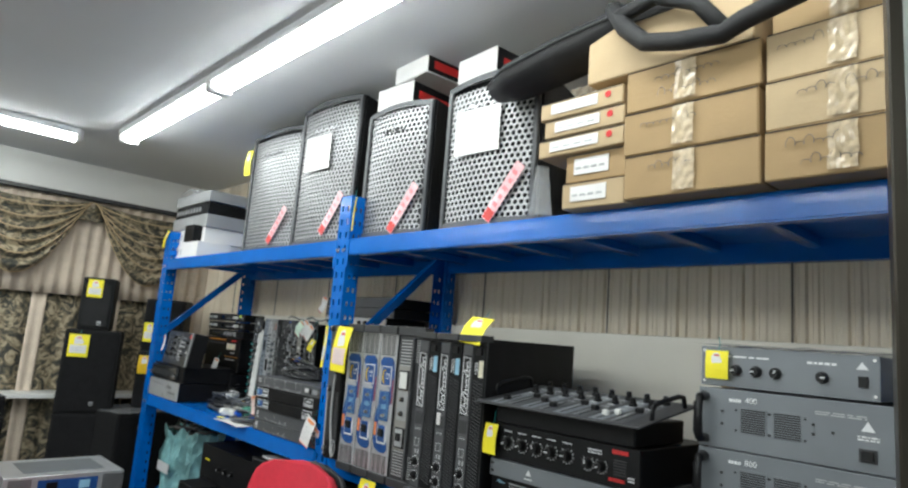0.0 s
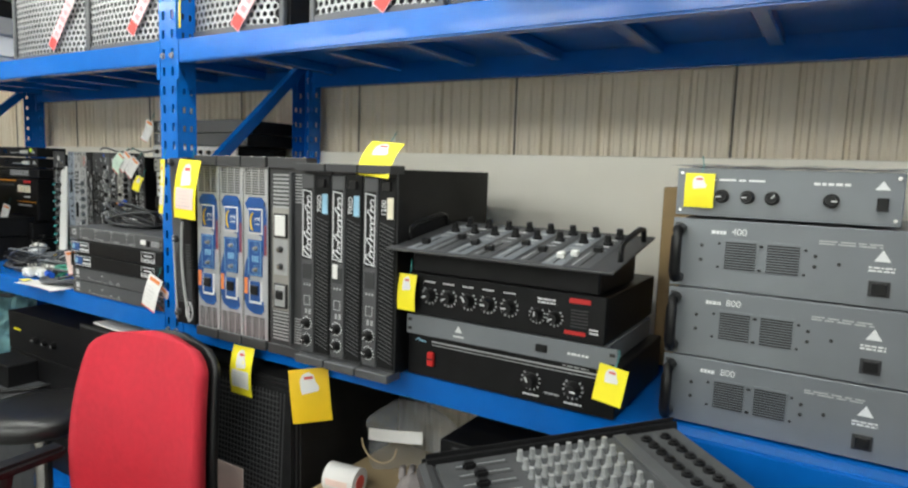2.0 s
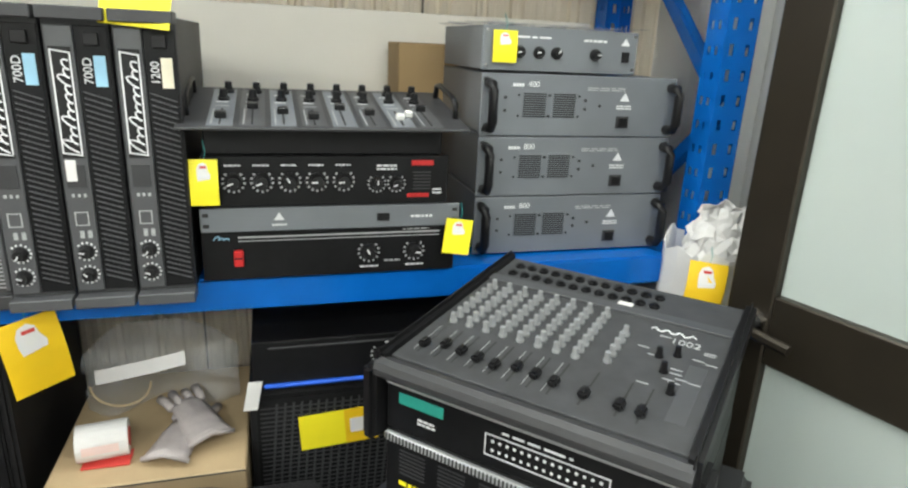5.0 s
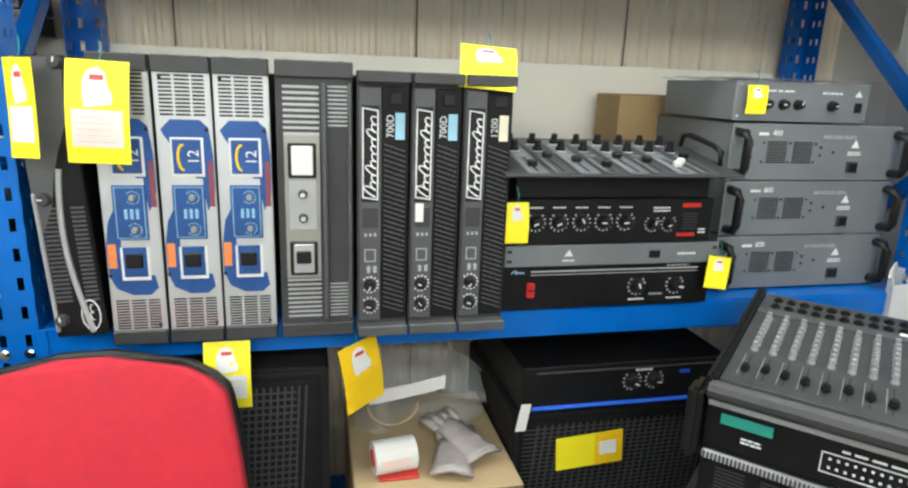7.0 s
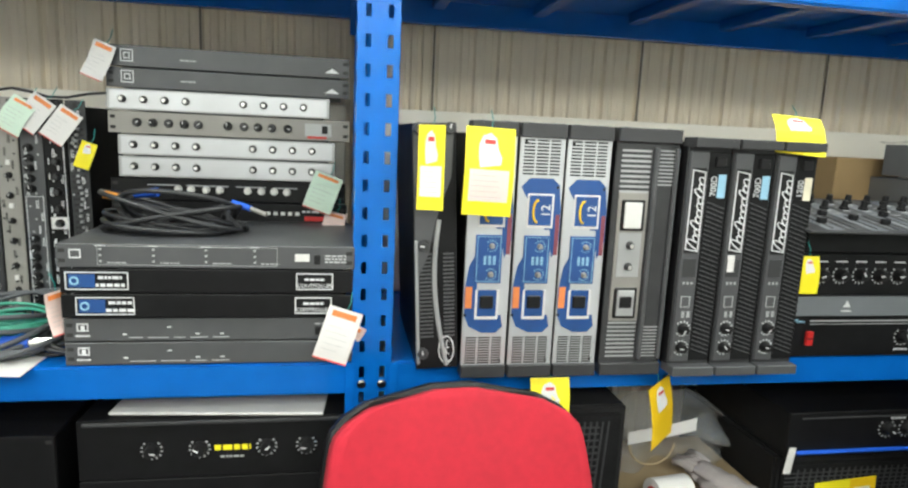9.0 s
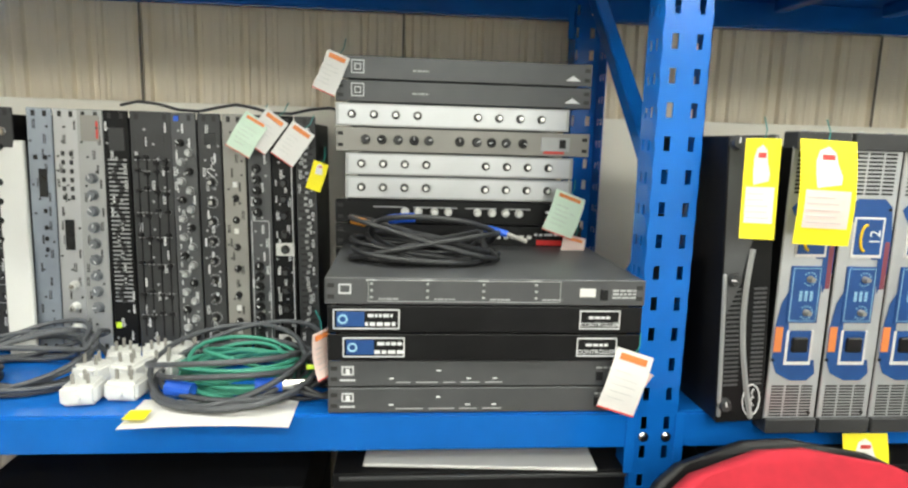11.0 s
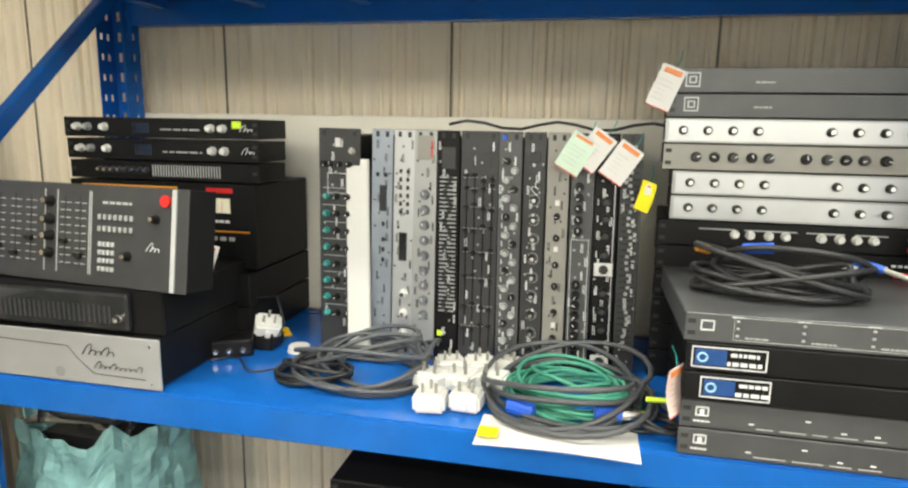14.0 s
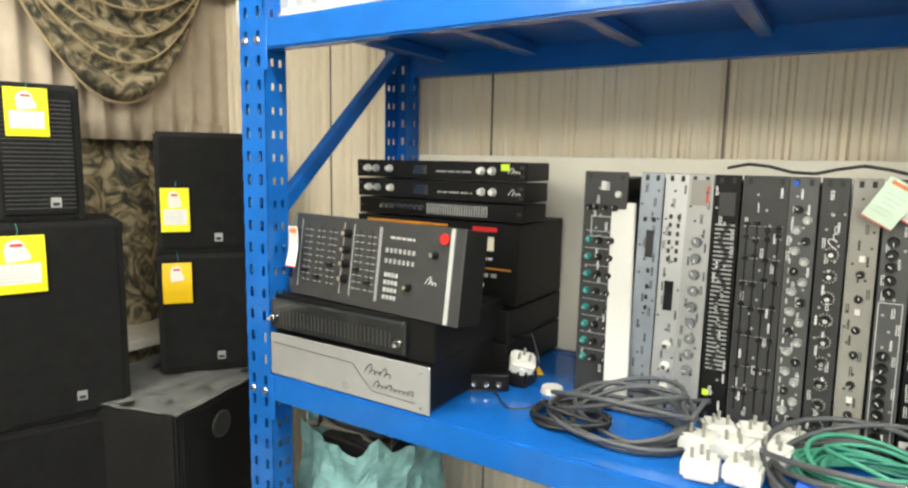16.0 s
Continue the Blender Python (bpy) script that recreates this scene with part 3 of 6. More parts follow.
def script_amp(y, label, tint):
    t = device("power_amplifier", label, RB(y, 1.222, Z1 + 0.003) @ ON_END, AW, 0.0875, 0.38, CHAR, ear=0.0, screws=False, group="black amplifiers")
    for u0, u1 in ((-0.012, 0.006), (AW - 0.010, AW + 0.008)):
        part("rack_ear", box(B(), u0, u1, -0.028, 0.02, 0.001, 0.0865, 0.0015), DGREY if u0 < 0 else CHAR, t)
    part("control_strip", box(B(), 0.012, 0.415, -0.010, -0.003, 0.047, 0.084, 0.0015), DGREY, t)
    part("grille_frame", box(B(), 0.012, 0.415, -0.007, -0.003, 0.002, 0.046, 0.001), BLACK, t)
    vents(t, 0.020, 0.315, 0.006, 0.042, 34, FOAM, fill=0.62, slant=0.012, y=-0.007)
    vents(t, 0.024, 0.318, 0.006, 0.042, 34, DGREY, fill=0.22, slant=0.012, y=-0.0074)
    plate(t, "badge_field", 0.225, 0.385, 0.051, 0.080, BLACKP, 0.001, y=-0.010)
    outline(t, 0.228, 0.378, 0.052, 0.079, PRINT, 0.0022, y=-0.011, skew=0.004, name="badge_frame")
    squiggle(t, 0.238, 0.370, 0.0645, 0.0098, 11, PRINT, 0.0021, y=-0.0118)
    for u in (0.04, 0.078):
        knob(t, u, 0.0655, 0.0095, 0.014, BLACKP, y=-0.010)
        ring(t, u, 0.0655, 0.0125, PRINT, y=-0.0104)
    outline(t, 0.120, 0.142, 0.056, 0.075, GPRINT, 0.0016, y=-0.010)
    bars(t, 0.100, 0.054, 0.012, 0.022, 2, GPRINT, y=-0.010)
    for k in range(3):
        plate(t, "led", 0.165, 0.170, 0.055 + k * 0.008, 0.059 + k * 0.008, LGREY, 0.001, y=-0.010)
    plate(t, "blank_plate", 0.18, 0.215, 0.052, 0.079, GPRINT if tint is None else CHAR, 0.0015, y=-0.010)
    lettering(t, "1200" if tint is ORNG else "700D", 0.352, 0.032, 0.017, PRINT, y=-0.0080)
    plate(t, "model_label", 0.330, 0.374, 0.008, 0.024, CREAMP if tint is ORNG else SKYP, 0.0012, y=-0.007)
    plate(t, "rocker", 0.388, 0.406, 0.014, 0.034, BLACKP, 0.006, y=-0.007, bev=0.001)
    return t


script_amp(1.3525, "black power amplifier with a white script badge, stood on end", SKYP)
s2 = script_amp(1.2625, "black power amplifier with script badge and white sticker, stood on end", SKYP)
plate(s2, "sticker", 0.190, 0.222, 0.064, 0.078, PAPER, 0.0025, y=-0.010)
script_amp(1.1725, "black power amplifier with a pale yellow model label, stood on end", ORNG)

# black amplifier with a curved light stripe, leaning beside the middle post
t = device("power_amplifier", "black amplifier with a curved light grey stripe, leaning on end", RB(1.848, 1.238, Z1 + 0.004) @ ON_END @ pose(0, 0, 0, 0, -3.0, 0), 0.445, 0.078, 0.36, BLACK, ear=0.0, screws=False)
bm = B()
bm.faces.new([bm.verts.new((u, -0.0048, v)) for u, v in ((0.16, 0.076), (0.443, 0.076), (0.443, 0.004), (0.35, 0.010), (0.30, 0.030), (0.26, 0.042), (0.22, 0.050))])
part("grey_field", bm, DGREY, t)
crv = [(0.006 + 0.27 * k / 12, -0.005, 0.022 + 0.020 * math.sin(k / 12 * 2.6)) for k in range(13)]
part("curved_stripe", sweep(B(), crv, 0.0045, 6), LGREY, t)
part("edge_stripe", box(B(), 0.01, 0.24, -0.008, -0.002, 0.071, 0.077, 0.002), LGREY, t)
vents(t, 0.06, 0.22, 0.045, 0.07, 22, DGREY, fill=0.45)
vents(t, 0.06, 0.22, 0.006, 0.026, 22, DGREY, fill=0.45)
for u, v in ((0.03, 0.066), (0.435, 0.066), (0.435, 0.012), (0.23, 0.06)):
    knob(t, u, v, 0.010, 0.010, CHAR)
part("oval_badge", sweep(B(), [(0.035 + 0.026 * math.cos(a * 0.5236), -0.005, 0.022 + 0.014 * math.sin(a * 0.5236)) for a in range(13)], 0.0011, 5), PRINT, t)
squiggle(t, 0.016, 0.054, 0.022, 0.005, 3, PRINT, 0.0014)

# ---------- door-end bay: stack with the small mixer ----------
t = device("power_amplifier", "black two-unit power amplifier with a red switch", RB(1.165, 1.262, Z1 + 0.003), 0.450, 0.090, 0.32, BLACK, ear=0.0, screws=False)
plate(t, "trim_line", 0.06, 0.42, 0.076, 0.079, GPRINT, 0.0012)
plate(t, "trim_line", 0.06, 0.42, 0.070, 0.0715, GPRINT, 0.0012)
plate(t, "red_rocker", 0.052, 0.068, 0.026, 0.056, RED, 0.008, bev=0.002)
plate(t, "rocker_gap", 0.053, 0.067, 0.040, 0.043, BLACKP, 0.0085)
for u in (0.287, 0.372):
    knob(t, u, 0.042, 0.013, 0.018)
    ring(t, u, 0.042, 0.0165)
    bars(t, u - 0.016, 0.012, 0.034, 0.006, 1)
bars(t, 0.316, 0.022, 0.03, 0.006, 1, GPRINT)
squiggle(t, 0.022, 0.046, 0.077, 0.003, 3, SKYP, 0.002)
bars(t, 0.35, 0.082, 0.05, 0.005, 1, GPRINT)
t = device("rack_amplifier", "grey one-unit rack amplifier with a plain front", RB(1.163, 1.250, Z1 + 0.0935), 0.452, 0.043, 0.30, GREY, GREY)
plate(t, "switch", 0.298, 0.320, 0.014, 0.028, BLACKP, 0.005, bev=0.001)
bars(t, 0.36, 0.018, 0.04, 0.008, 1)
bm = B()
bm.faces.new([bm.verts.new((u, -0.0046, v)) for u, v in ((0.119, 0.02), (0.137, 0.02), (0.128, 0.034))])
part("emblem", bm, PRINT, t)
bars(t, 0.116, 0.010, 0.024, 0.006, 1)
t = device("mixer_amplifier", "black mixer amplifier with a row of knobs", RB(1.156, 1.250, Z1 + 0.1375), 0.420, 0.088, 0.32, BLACK, ear=0.0, screws=False)
for i in range(5):
    u = 0.050 + i * 0.0455
    knob(t, u, 0.044, 0.0125, 0.016)
    ring(t, u, 0.044, 0.0155)
    bars(t, u - 0.014, 0.070, 0.026, 0.005, 1)
for u in (0.290, 0.325):
    knob(t, u, 0.038, 0.0105, 0.015)
    ring(t, u, 0.038, 0.0135)
bars(t, 0.29, 0.062, 0.035, 0.012, 2)
plate(t, "red_badge", 0.352, 0.392, 0.070, 0.079, RED, 0.0014)
plate(t, "red_badge", 0.345, 0.385, 0.012, 0.019, RED, 0.0014)
vents(t, 0.356, 0.388, 0.026, 0.062, 6, CHAR, upright=False, fill=0.4)
bars(t, 0.392, 0.018, 0.016, 0.012, 2)

# small mixer with a sloping top plate
mx = thing("disc_mixer", "black two-channel mixer with knobs and side handles", "mixer", RB(1.150, 1.245, Z1 + 0.2265))
part("body", box(B(), 0.0, 0.40, 0, 0.22, 0, 0.052, 0.003), BLACK, mx)
top = part("top_plate", box(B(), -0.034, 0.438, -0.05, 0.215, 0, 0.005, 0.0015), CHAR, mx, at=pose(0, 0, 0.054, 9, 0, 0))
KN = finish("mixer_knob", cyl(cyl(B(), (0, 0, 0), (0, 0, 1), 0.010, 0.006, 14), (0, 0, 0.006), (0, 0, 1), 0.0075, 0.014, 14, 0.006), BLACKP)
FD = finish("fader_cap", box(B(), -0.009, 0.009, -0.006, 0.006, 0, 0.012, 0.002), BLACKP)
FDW = finish("fader_cap", box(B(), -0.007, 0.007, -0.006, 0.006, 0, 0.012, 0.002), WHITE)
for i in range(8):
    u = 0.03 + i * 0.049
    part("groove", box(B(), u - 0.0015, u + 0.0015, -0.03, 0.06, 0.0045, 0.0064), SEAM, top)
    part("channel_strip", box(B(), u - 0.020, u + 0.020, -0.040, 0.200, 0.0046, 0.0054), DGREY if i % 2 else GREY, top)
    part("scale_print", box(B(), u - 0.014, u - 0.012, -0.03, 0.06, 0.0050, 0.0060), GPRINT, top)
    for q in range(4):
        part("small_print", box(B(), u - 0.012, u + 0.010 - 0.003 * (q % 2), 0.078 + 0.026 * q, 0.081 + 0.026 * q, 0.0050, 0.0060), PRINT if q % 2 else GPRINT, top)
    part("knob", KN, None, top, at=pose(u, 0.12, 0.005))
    part("knob", KN, None, top, at=pose(u + 0.006, 0.175, 0.005))
    part("fader_cap", FDW if i == 6 else FD, None, top, at=pose(u, 0.005 + 0.03 * ((i * 5) % 3), 0.005))
part("fader_cap", FDW, None, top, at=pose(0.343, 0.025, 0.005))
for u in (-0.024, 0.428):
    part("handle", sweep(B(), [(u, 0.02, 0.004), (u, 0.025, 0.03), (u, 0.05, 0.036), (u, 0.14, 0.036), (u, 0.165, 0.03), (u, 0.17, 0.004)], 0.0055, 8), BLACKP, top, smooth=True)

# ---------- door-end bay: grey amplifiers with handles ----------
for i in range(3):
    t = device("power_amplifier", "grey three-unit power amplifier with black handles", RB(0.652, 1.338, Z1 + 0.003 + i * 0.1225), 0.430, 0.121, 0.36, GREY, GREY, ear=0.012, group="grey amplifiers")
    for u in (0.014, 0.416):
        bm = sweep(B(), [(u, -0.002, 0.016), (u, -0.030, 0.018), (u, -0.038, 0.030), (u, -0.038, 0.088), (u, -0.030, 0.100), (u, -0.002, 0.102)], 0.0095, 8)
        part("handle", bm, BLACKP, t, smooth=True)
    for u in (0.088, 0.152):
        plate(t, "vent_recess", u - 0.002, u + 0.050, 0.036, 0.088, GREY, 0.0008)
        vents(t, u, u + 0.048, 0.038, 0.086, 11, BLACK, upright=False, fill=0.5, y=-0.0048)
        for du, dv in ((-0.010, 0.08), (-0.010, 0.04), (0.056, 0.08), (0.056, 0.04)):
            part("screw", cyl(B(), (u + du, -0.004, dv), (0, -1, 0), 0.0024, 0.0012, 8), BLACKP, t)
    lettering(t, ("800", "800", "400")[i], 0.108, 0.101, 0.016)
    bars(t, 0.064, 0.096, 0.024, 0.011, 1)
    bars(t, 0.225, 0.092, 0.085, 0.008, 2, GPRINT)
    for u, v in ((0.05, 0.075), (0.05, 0.05), (0.222, 0.072), (0.222, 0.055), (0.255, 0.062)):
        part("indicator", cyl(B(), (u, -0.004, v), (0, -1, 0), 0.003, 0.002, 10), SEAM, t)
    bm = B()
    bm.faces.new([bm.verts.new((u, -0.0046, v)) for u, v in ((0.300, 0.072), (0.322, 0.072), (0.311, 0.09))])
    part("emblem", bm, PRINT, t)
    bars(t, 0.294, 0.056, 0.034, 0.010, 2)
    plate(t, "switch_bezel", 0.296, 0.324, 0.018, 0.042, CHAR, 0.003)
    plate(t, "switch", 0.300, 0.320, 0.021, 0.039, BLACKP, 0.007, bev=0.001)
t = device("mixer_amplifier", "grey small amplifier with four knobs under crumpled wrap", RB(0.652, 1.345, Z1 + 0.3725), 0.330, 0.083, 0.27, GREY, GREY, ear=0.0, screws=False)
for u in (0.075, 0.115, 0.152, 0.236):
    knob(t, u, 0.036, 0.010, 0.014)
bars(t, 0.05, 0.062, 0.09, 0.006, 1)
bars(t, 0.21, 0.060, 0.05, 0.008, 1)
plate(t, "switch", 0.296, 0.311, 0.024, 0.044, BLACKP, 0.005)
bm = B()
bm.faces.new([bm.verts.new((u, -0.0046, v)) for u, v in ((0.292, 0.056), (0.312, 0.056), (0.302, 0.07))])
part("emblem", bm, PRINT, t)
for u in (0.008, 0.322):
    for v in (0.01, 0.074):
        part("screw", cyl(B(), (u, -0.004, v), (0, -1, 0), 0.003, 0.0014, 8), CHROME, t)
bm = sheet(B(), lambda a, b: Vector((-0.012 + 0.36 * a, -0.010 + 0.29 * b, 0.088 + 0.006 * noise.noise((a * 9, b * 9, 1)))), 24, 18, 0.0006)
part("plastic_wrap", bm, WRAP, t)
solid("cardboard_box", box(B(), 0, 0.20, 0, 0.14, 0, 0.415, 0.003), CARD, "plain brown cardboard box standing behind the amplifiers", "box", RB(0.75, 1.66, Z1 + 0.001))

# price cards of this bay
price_tag(RB(1.816, 1.205, 1.452) @ pose(0, 0, 0, -6, 2, 0), "yellow", 0.086, 0.150, "pink")
price_tag(RB(1.918, 1.196, 1.452) @ pose(0, 0, 0, -3, -1, -22), "yellow", 0.046, 0.142)
price_tag(RB(1.665, 1.244, 0.985) @ pose(0, 0, 0, -4, 0, 0), "yellow", 0.078, 0.125)
price_tag(RB(1.440, 1.240, 0.972) @ pose(0, 0, 0, -5, -6, 38), "orange", 0.092, 0.128, False)
price_tag(RB(1.215, 1.205, 1.500) @ pose(0, 0.035, 0, -30, 4, -8), "yellow", 0.096, 0.082, False)
price_tag(RB(1.150, 1.232, 1.232) @ pose(0, 0, 0, -5, 0, 0), "yellow", 0.044, 0.075, False)
price_tag(RB(0.712, 1.236, 1.118) @ pose(0, 0, 0, -6, 8, 0), "yellow", 0.052, 0.066, False)
price_tag(RB(0.612, 1.330, 1.456) @ pose(0, 0, 0, -2, 0, 0), "yellow", 0.048, 0.058, False)

# ---------- further bay: rack units beside the middle post ----------
z = Z1 + 0.002
for i in range(2):
    t = device("signal_processor", "dark grey one-unit processor with small print", LB(0.490, 0.004, z), 0.468, 0.0405, 0.28, DGREY, ear=0.018, cat="processor", group="rack processors")
    outline(t, 0.020, 0.038, 0.018, 0.032, PRINT, 0.0022)
    plate(t, "emblem", 0.026, 0.032, 0.018, 0.028, PRINT, 0.0008)
    bars(t, 0.018, 0.009, 0.022, 0.005, 1)
    for u in (0.09, 0.16, 0.205, 0.245):
        plate(t, "indicator", u, u + 0.007, 0.012 + (u == 0.16) * 0.012, 0.014 + (u == 0.16) * 0.012, PRINT, 0.001)
    bars(t, 0.10, 0.006, 0.16, 0.003, 1, GPRINT)
    plate(t, "switch", 0.404, 0.414, 0.010, 0.024, BLACKP, 0.004)
    bars(t, 0.404, 0.028, 0.05, 0.005, 1, GPRINT)
    z += 0.0415
for i, (dx, w2) in enumerate(((0.022, 0.090), (0.008, 0.096))):
    t = device("crossover", "black one-unit controller with a framed white label", LB(0.490, 0.0, z), 0.468, 0.0415, 0.28, BLACK, ear=0.018, screws=False, cat="controller", group="black controllers")
    outline(t, dx, dx + w2, 0.006, 0.036, PRINT, 0.0018)
    plate(t, "blue_emblem", dx + 0.005, dx + 0.045, 0.010, 0.032, NAVY, 0.0008)
    part("ring_emblem", sweep(B(), [(dx + 0.014 + 0.006 * math.cos(a), -0.0054, 0.021 + 0.006 * math.sin(a)) for a in [k * 0.5236 for k in range(13)]], 0.0016, 5), SKYP, t)
    bars(t, dx + 0.050, 0.024, 0.036, 0.009, 1)
    bars(t, dx + 0.046, 0.011, 0.044, 0.010, 1)
    u = 0.370 + 0.002 * i
    outline(t, u, u + 0.062, 0.007, 0.036, PRINT, 0.0018)
    bars(t, u + 0.014, 0.023, 0.034, 0.007, 1)
    lettering(t, "CONTROLLER", u + 0.031, 0.014, 0.0092)
    z += 0.0425
t = device("signal_processor", "dark grey four-channel crossover with fine printed lines", LB(0.494, 0.0, z), 0.474, 0.0405, 0.30, DGREY, DGREY, ear=0.0, cat="processor", group="rack processors")
outline(t, 0.020, 0.038, 0.016, 0.031, PRINT, 0.0022)
outline(t, 0.062, 0.345, 0.005, 0.037, GPRINT, 0.0008)
for u in (0.065, 0.146, 0.228, 0.306):
    for v in (0.010, 0.020, 0.030):
        plate(t, "indicator", u, u + 0.004, v, v + 0.003, LGREY, 0.002)
    bars(t, u - 0.006, 0.036, 0.016, 0.003, 1)
    bars(t, u + 0.012, 0.008, 0.03, 0.004, 1, GPRINT)
plate(t, "white_label", 0.374, 0.398, 0.014, 0.027, PAPER, 0.001)
plate(t, "switch", 0.406, 0.416, 0.010, 0.026, BLACKP, 0.004)
bars(t, 0.424, 0.012, 0.036, 0.016, 3, GPRINT)
ZT = z + 0.0405
cable_coil("cable_coil", "coiled black cable with blue plugs on the rack unit", LB(0.345, 0.14, ZT), 0.128, 9, 0.0048, CABLE, height=0.085,
           parts=(((0.10, 0.0, 0.055), (0.135, -0.015, 0.047), BLUEP, 0.006), ((-0.06, -0.03, 0.07), (-0.02, -0.04, 0.075), BLUEP, 0.008), ((0.135, -0.015, 0.047), (0.165, -0.03, 0.038), WARMG, 0.004), ((-0.10, 0.0, 0.06), (-0.12, -0.01, 0.066), AMBER, 0.007)))

# taller pile behind
D = 0.30
zz = Z1 + 0.002
for k in range(4):
    zz = Z1 + 0.002 + 0.0505 * k
    t = device("signal_processor", "black one-unit processor low in the pile", LB(0.508, D, zz), 0.476, 0.0495, 0.20, BLACK, cat="processor", group="piled processors")
    plate(t, "label_red", 0.37, 0.42, 0.008, 0.03, REDP, 0.001)
    for u in (0.05, 0.09, 0.16, 0.2):
        button(t, u, 0.02, 0.008, 0.006, GPRINT)
    if k == 3:
        plate(t, "sticker", 0.022, 0.032, 0.024, 0.034, LIME, 0.001)
    zz += 0.0435
zz = 1.214
rows = (("black", 0.474), ("dark", 0.470), ("pale", 0.430), ("pale", 0.430), ("warm", 0.478), ("pale", 0.436), ("slate", 0.476), ("slate", 0.476))
hs = (0.046, 0.046, 0.044, 0.043, 0.046, 0.044, 0.041, 0.043)
for (kind, w), h in zip(rows, hs):
    lab = {"black": "black one-unit effects processor with a red label", "dark": "black one-unit processor with white knobs", "pale": "light grey one-unit equaliser with eight knobs",
           "warm": "warm grey one-unit compressor with dark knobs", "slate": "slate grey one-unit unit with a square emblem"}[kind]
    pm = {"black": BLACK, "dark": BLACK, "pale": LGREY, "warm": WARMG, "slate": DGREY}[kind]
    u0 = 0.508 - (0.018 if kind == "pale" and w < 0.435 else 0.0)
    t = device("signal_processor", lab, LB(u0, D - (0.004 if kind == "pale" else 0), zz), w, h - 0.001, 0.22, pm, ear=0.02, screws=kind != "pale", cat="processor", group="piled processors")
    c = h / 2
    if kind == "pale":
        plate(t, "pale_face", 0.006, w - 0.006, 0.004, h - 0.005, SILVER, 0.001)
        for u in (0.030, 0.070, 0.110, 0.150, 0.262, 0.302, 0.342, 0.382):
            knob(t, u, c, 0.0068, 0.012, BLACKP, cap=CHROME)
        bars(t, 0.195, c - 0.008, 0.008, 0.016, 3, GPRINT)
        bars(t, 0.41, c - 0.008, 0.008, 0.016, 3, GPRINT)
    elif kind == "warm":
        for i, u in enumerate((0.055, 0.085, 0.115, 0.145, 0.172, 0.230, 0.262, 0.290, 0.318, 0.350)):
            knob(t, u, c, 0.0078, 0.012, BLACKP if i % 2 else CHAR)
        plate(t, "badge", 0.385, 0.44, 0.010, 0.036, LGREY, 0.001)
        plate(t, "red_badge", 0.39, 0.43, 0.005, 0.010, REDP, 0.0012)
        plate(t, "switch", 0.42, 0.432, 0.016, 0.032, BLACKP, 0.004)
    elif kind == "dark":
        for u in (0.13, 0.155, 0.185, 0.212, 0.268, 0.296, 0.322, 0.348):
            knob(t, u, c, 0.0068, 0.011, WHITE)
        plate(t, "red_badge", 0.40, 0.44, 0.006, 0.014, REDP, 0.001)
        bars(t, 0.07, 0.030, 0.3, 0.004, 1, GPRINT)
        bars(t, 0.40, 0.024, 0.05, 0.008, 1)
    elif kind == "black":
        for u in (0.31, 0.325, 0.34, 0.355, 0.37):
            button(t, u, c, 0.009, 0.007, WHITE)
        plate(t, "red_badge", 0.385, 0.435, 0.008, 0.018, RED, 0.001)
        bars(t, 0.38, 0.026, 0.06, 0.008, 1)
    else:
        outline(t, 0.028, 0.052, 0.010, 0.034, PRINT, 0.002)
        outline(t, 0.034, 0.046, 0.016, 0.028, PRINT, 0.002)
        bm = B()
        bm.faces.new([bm.verts.new((u, -0.0047, v)) for u, v in ((0.425, 0.010), (0.455, 0.010), (0.44, 0.020))])
        part("triangle_emblem", bm, PRINT, t)
        bars(t, 0.14, 0.016, 0.03, 0.006, 1, GPRINT)
    zz += h
# labels on the pile
price_tag(LB(0.500, D - 0.02, 1.565) @ pose(0, 0, 0, -6, 22, 0), "white", 0.042, 0.074)
price_tag(LB(0.070, D - 0.04, 1.325) @ pose(0, 0, 0, -8, 20, 0), "mint", 0.060, 0.080)
price_tag(LB(0.055, D - 0.03, 1.245) @ pose(0, 0, 0, -6, 14, 0), "pink", 0.045, 0.07)
price_tag(LB(0.032, -0.014, 1.112) @ pose(0, 0, 0, -5, 18, 0), "white", 0.060, 0.095)
price_tag(LB(0.020, -0.002, 1.085) @ pose(0, 0, 0, 4, 30, 0), "pink", 0.055, 0.066)
price_tag(LB(0.500, 0.0, 1.140) @ pose(0, 0, 0, 0, -8, 50), "pink", 0.034, 0.075)

# ---------- further bay: units stood on end ----------
H = 0.440


def stood(s_right, d, h, mat, label, lean=0.0, w=H):
    t = device("signal_processor", label, LB(s_right * 1.02 + 0.008, d - 0.018, Z1 + 0.003) @ ON_END @ pose(0, 0, 0, 0, lean, 0), w, h, 0.20, mat, ear=0.012, cat="processor", group="processors stood on end")
    dark = mat in (CHAR, BLACK, DGREY)
    for k in range(16):
        bars(t, 0.022 + 0.0255 * k, random.uniform(0.10, 0.85) * h, 0.016, 0.006, random.randint(1, 2), PRINT if dark else SEAM)
        part("screw", cyl(B(), (0.026 + 0.0255 * k, -0.004, random.uniform(0.12, 0.88) * h), (0, -1, 0), 0.0021, 0.0015, 8), LGREY if dark else CHAR, t)
    return t


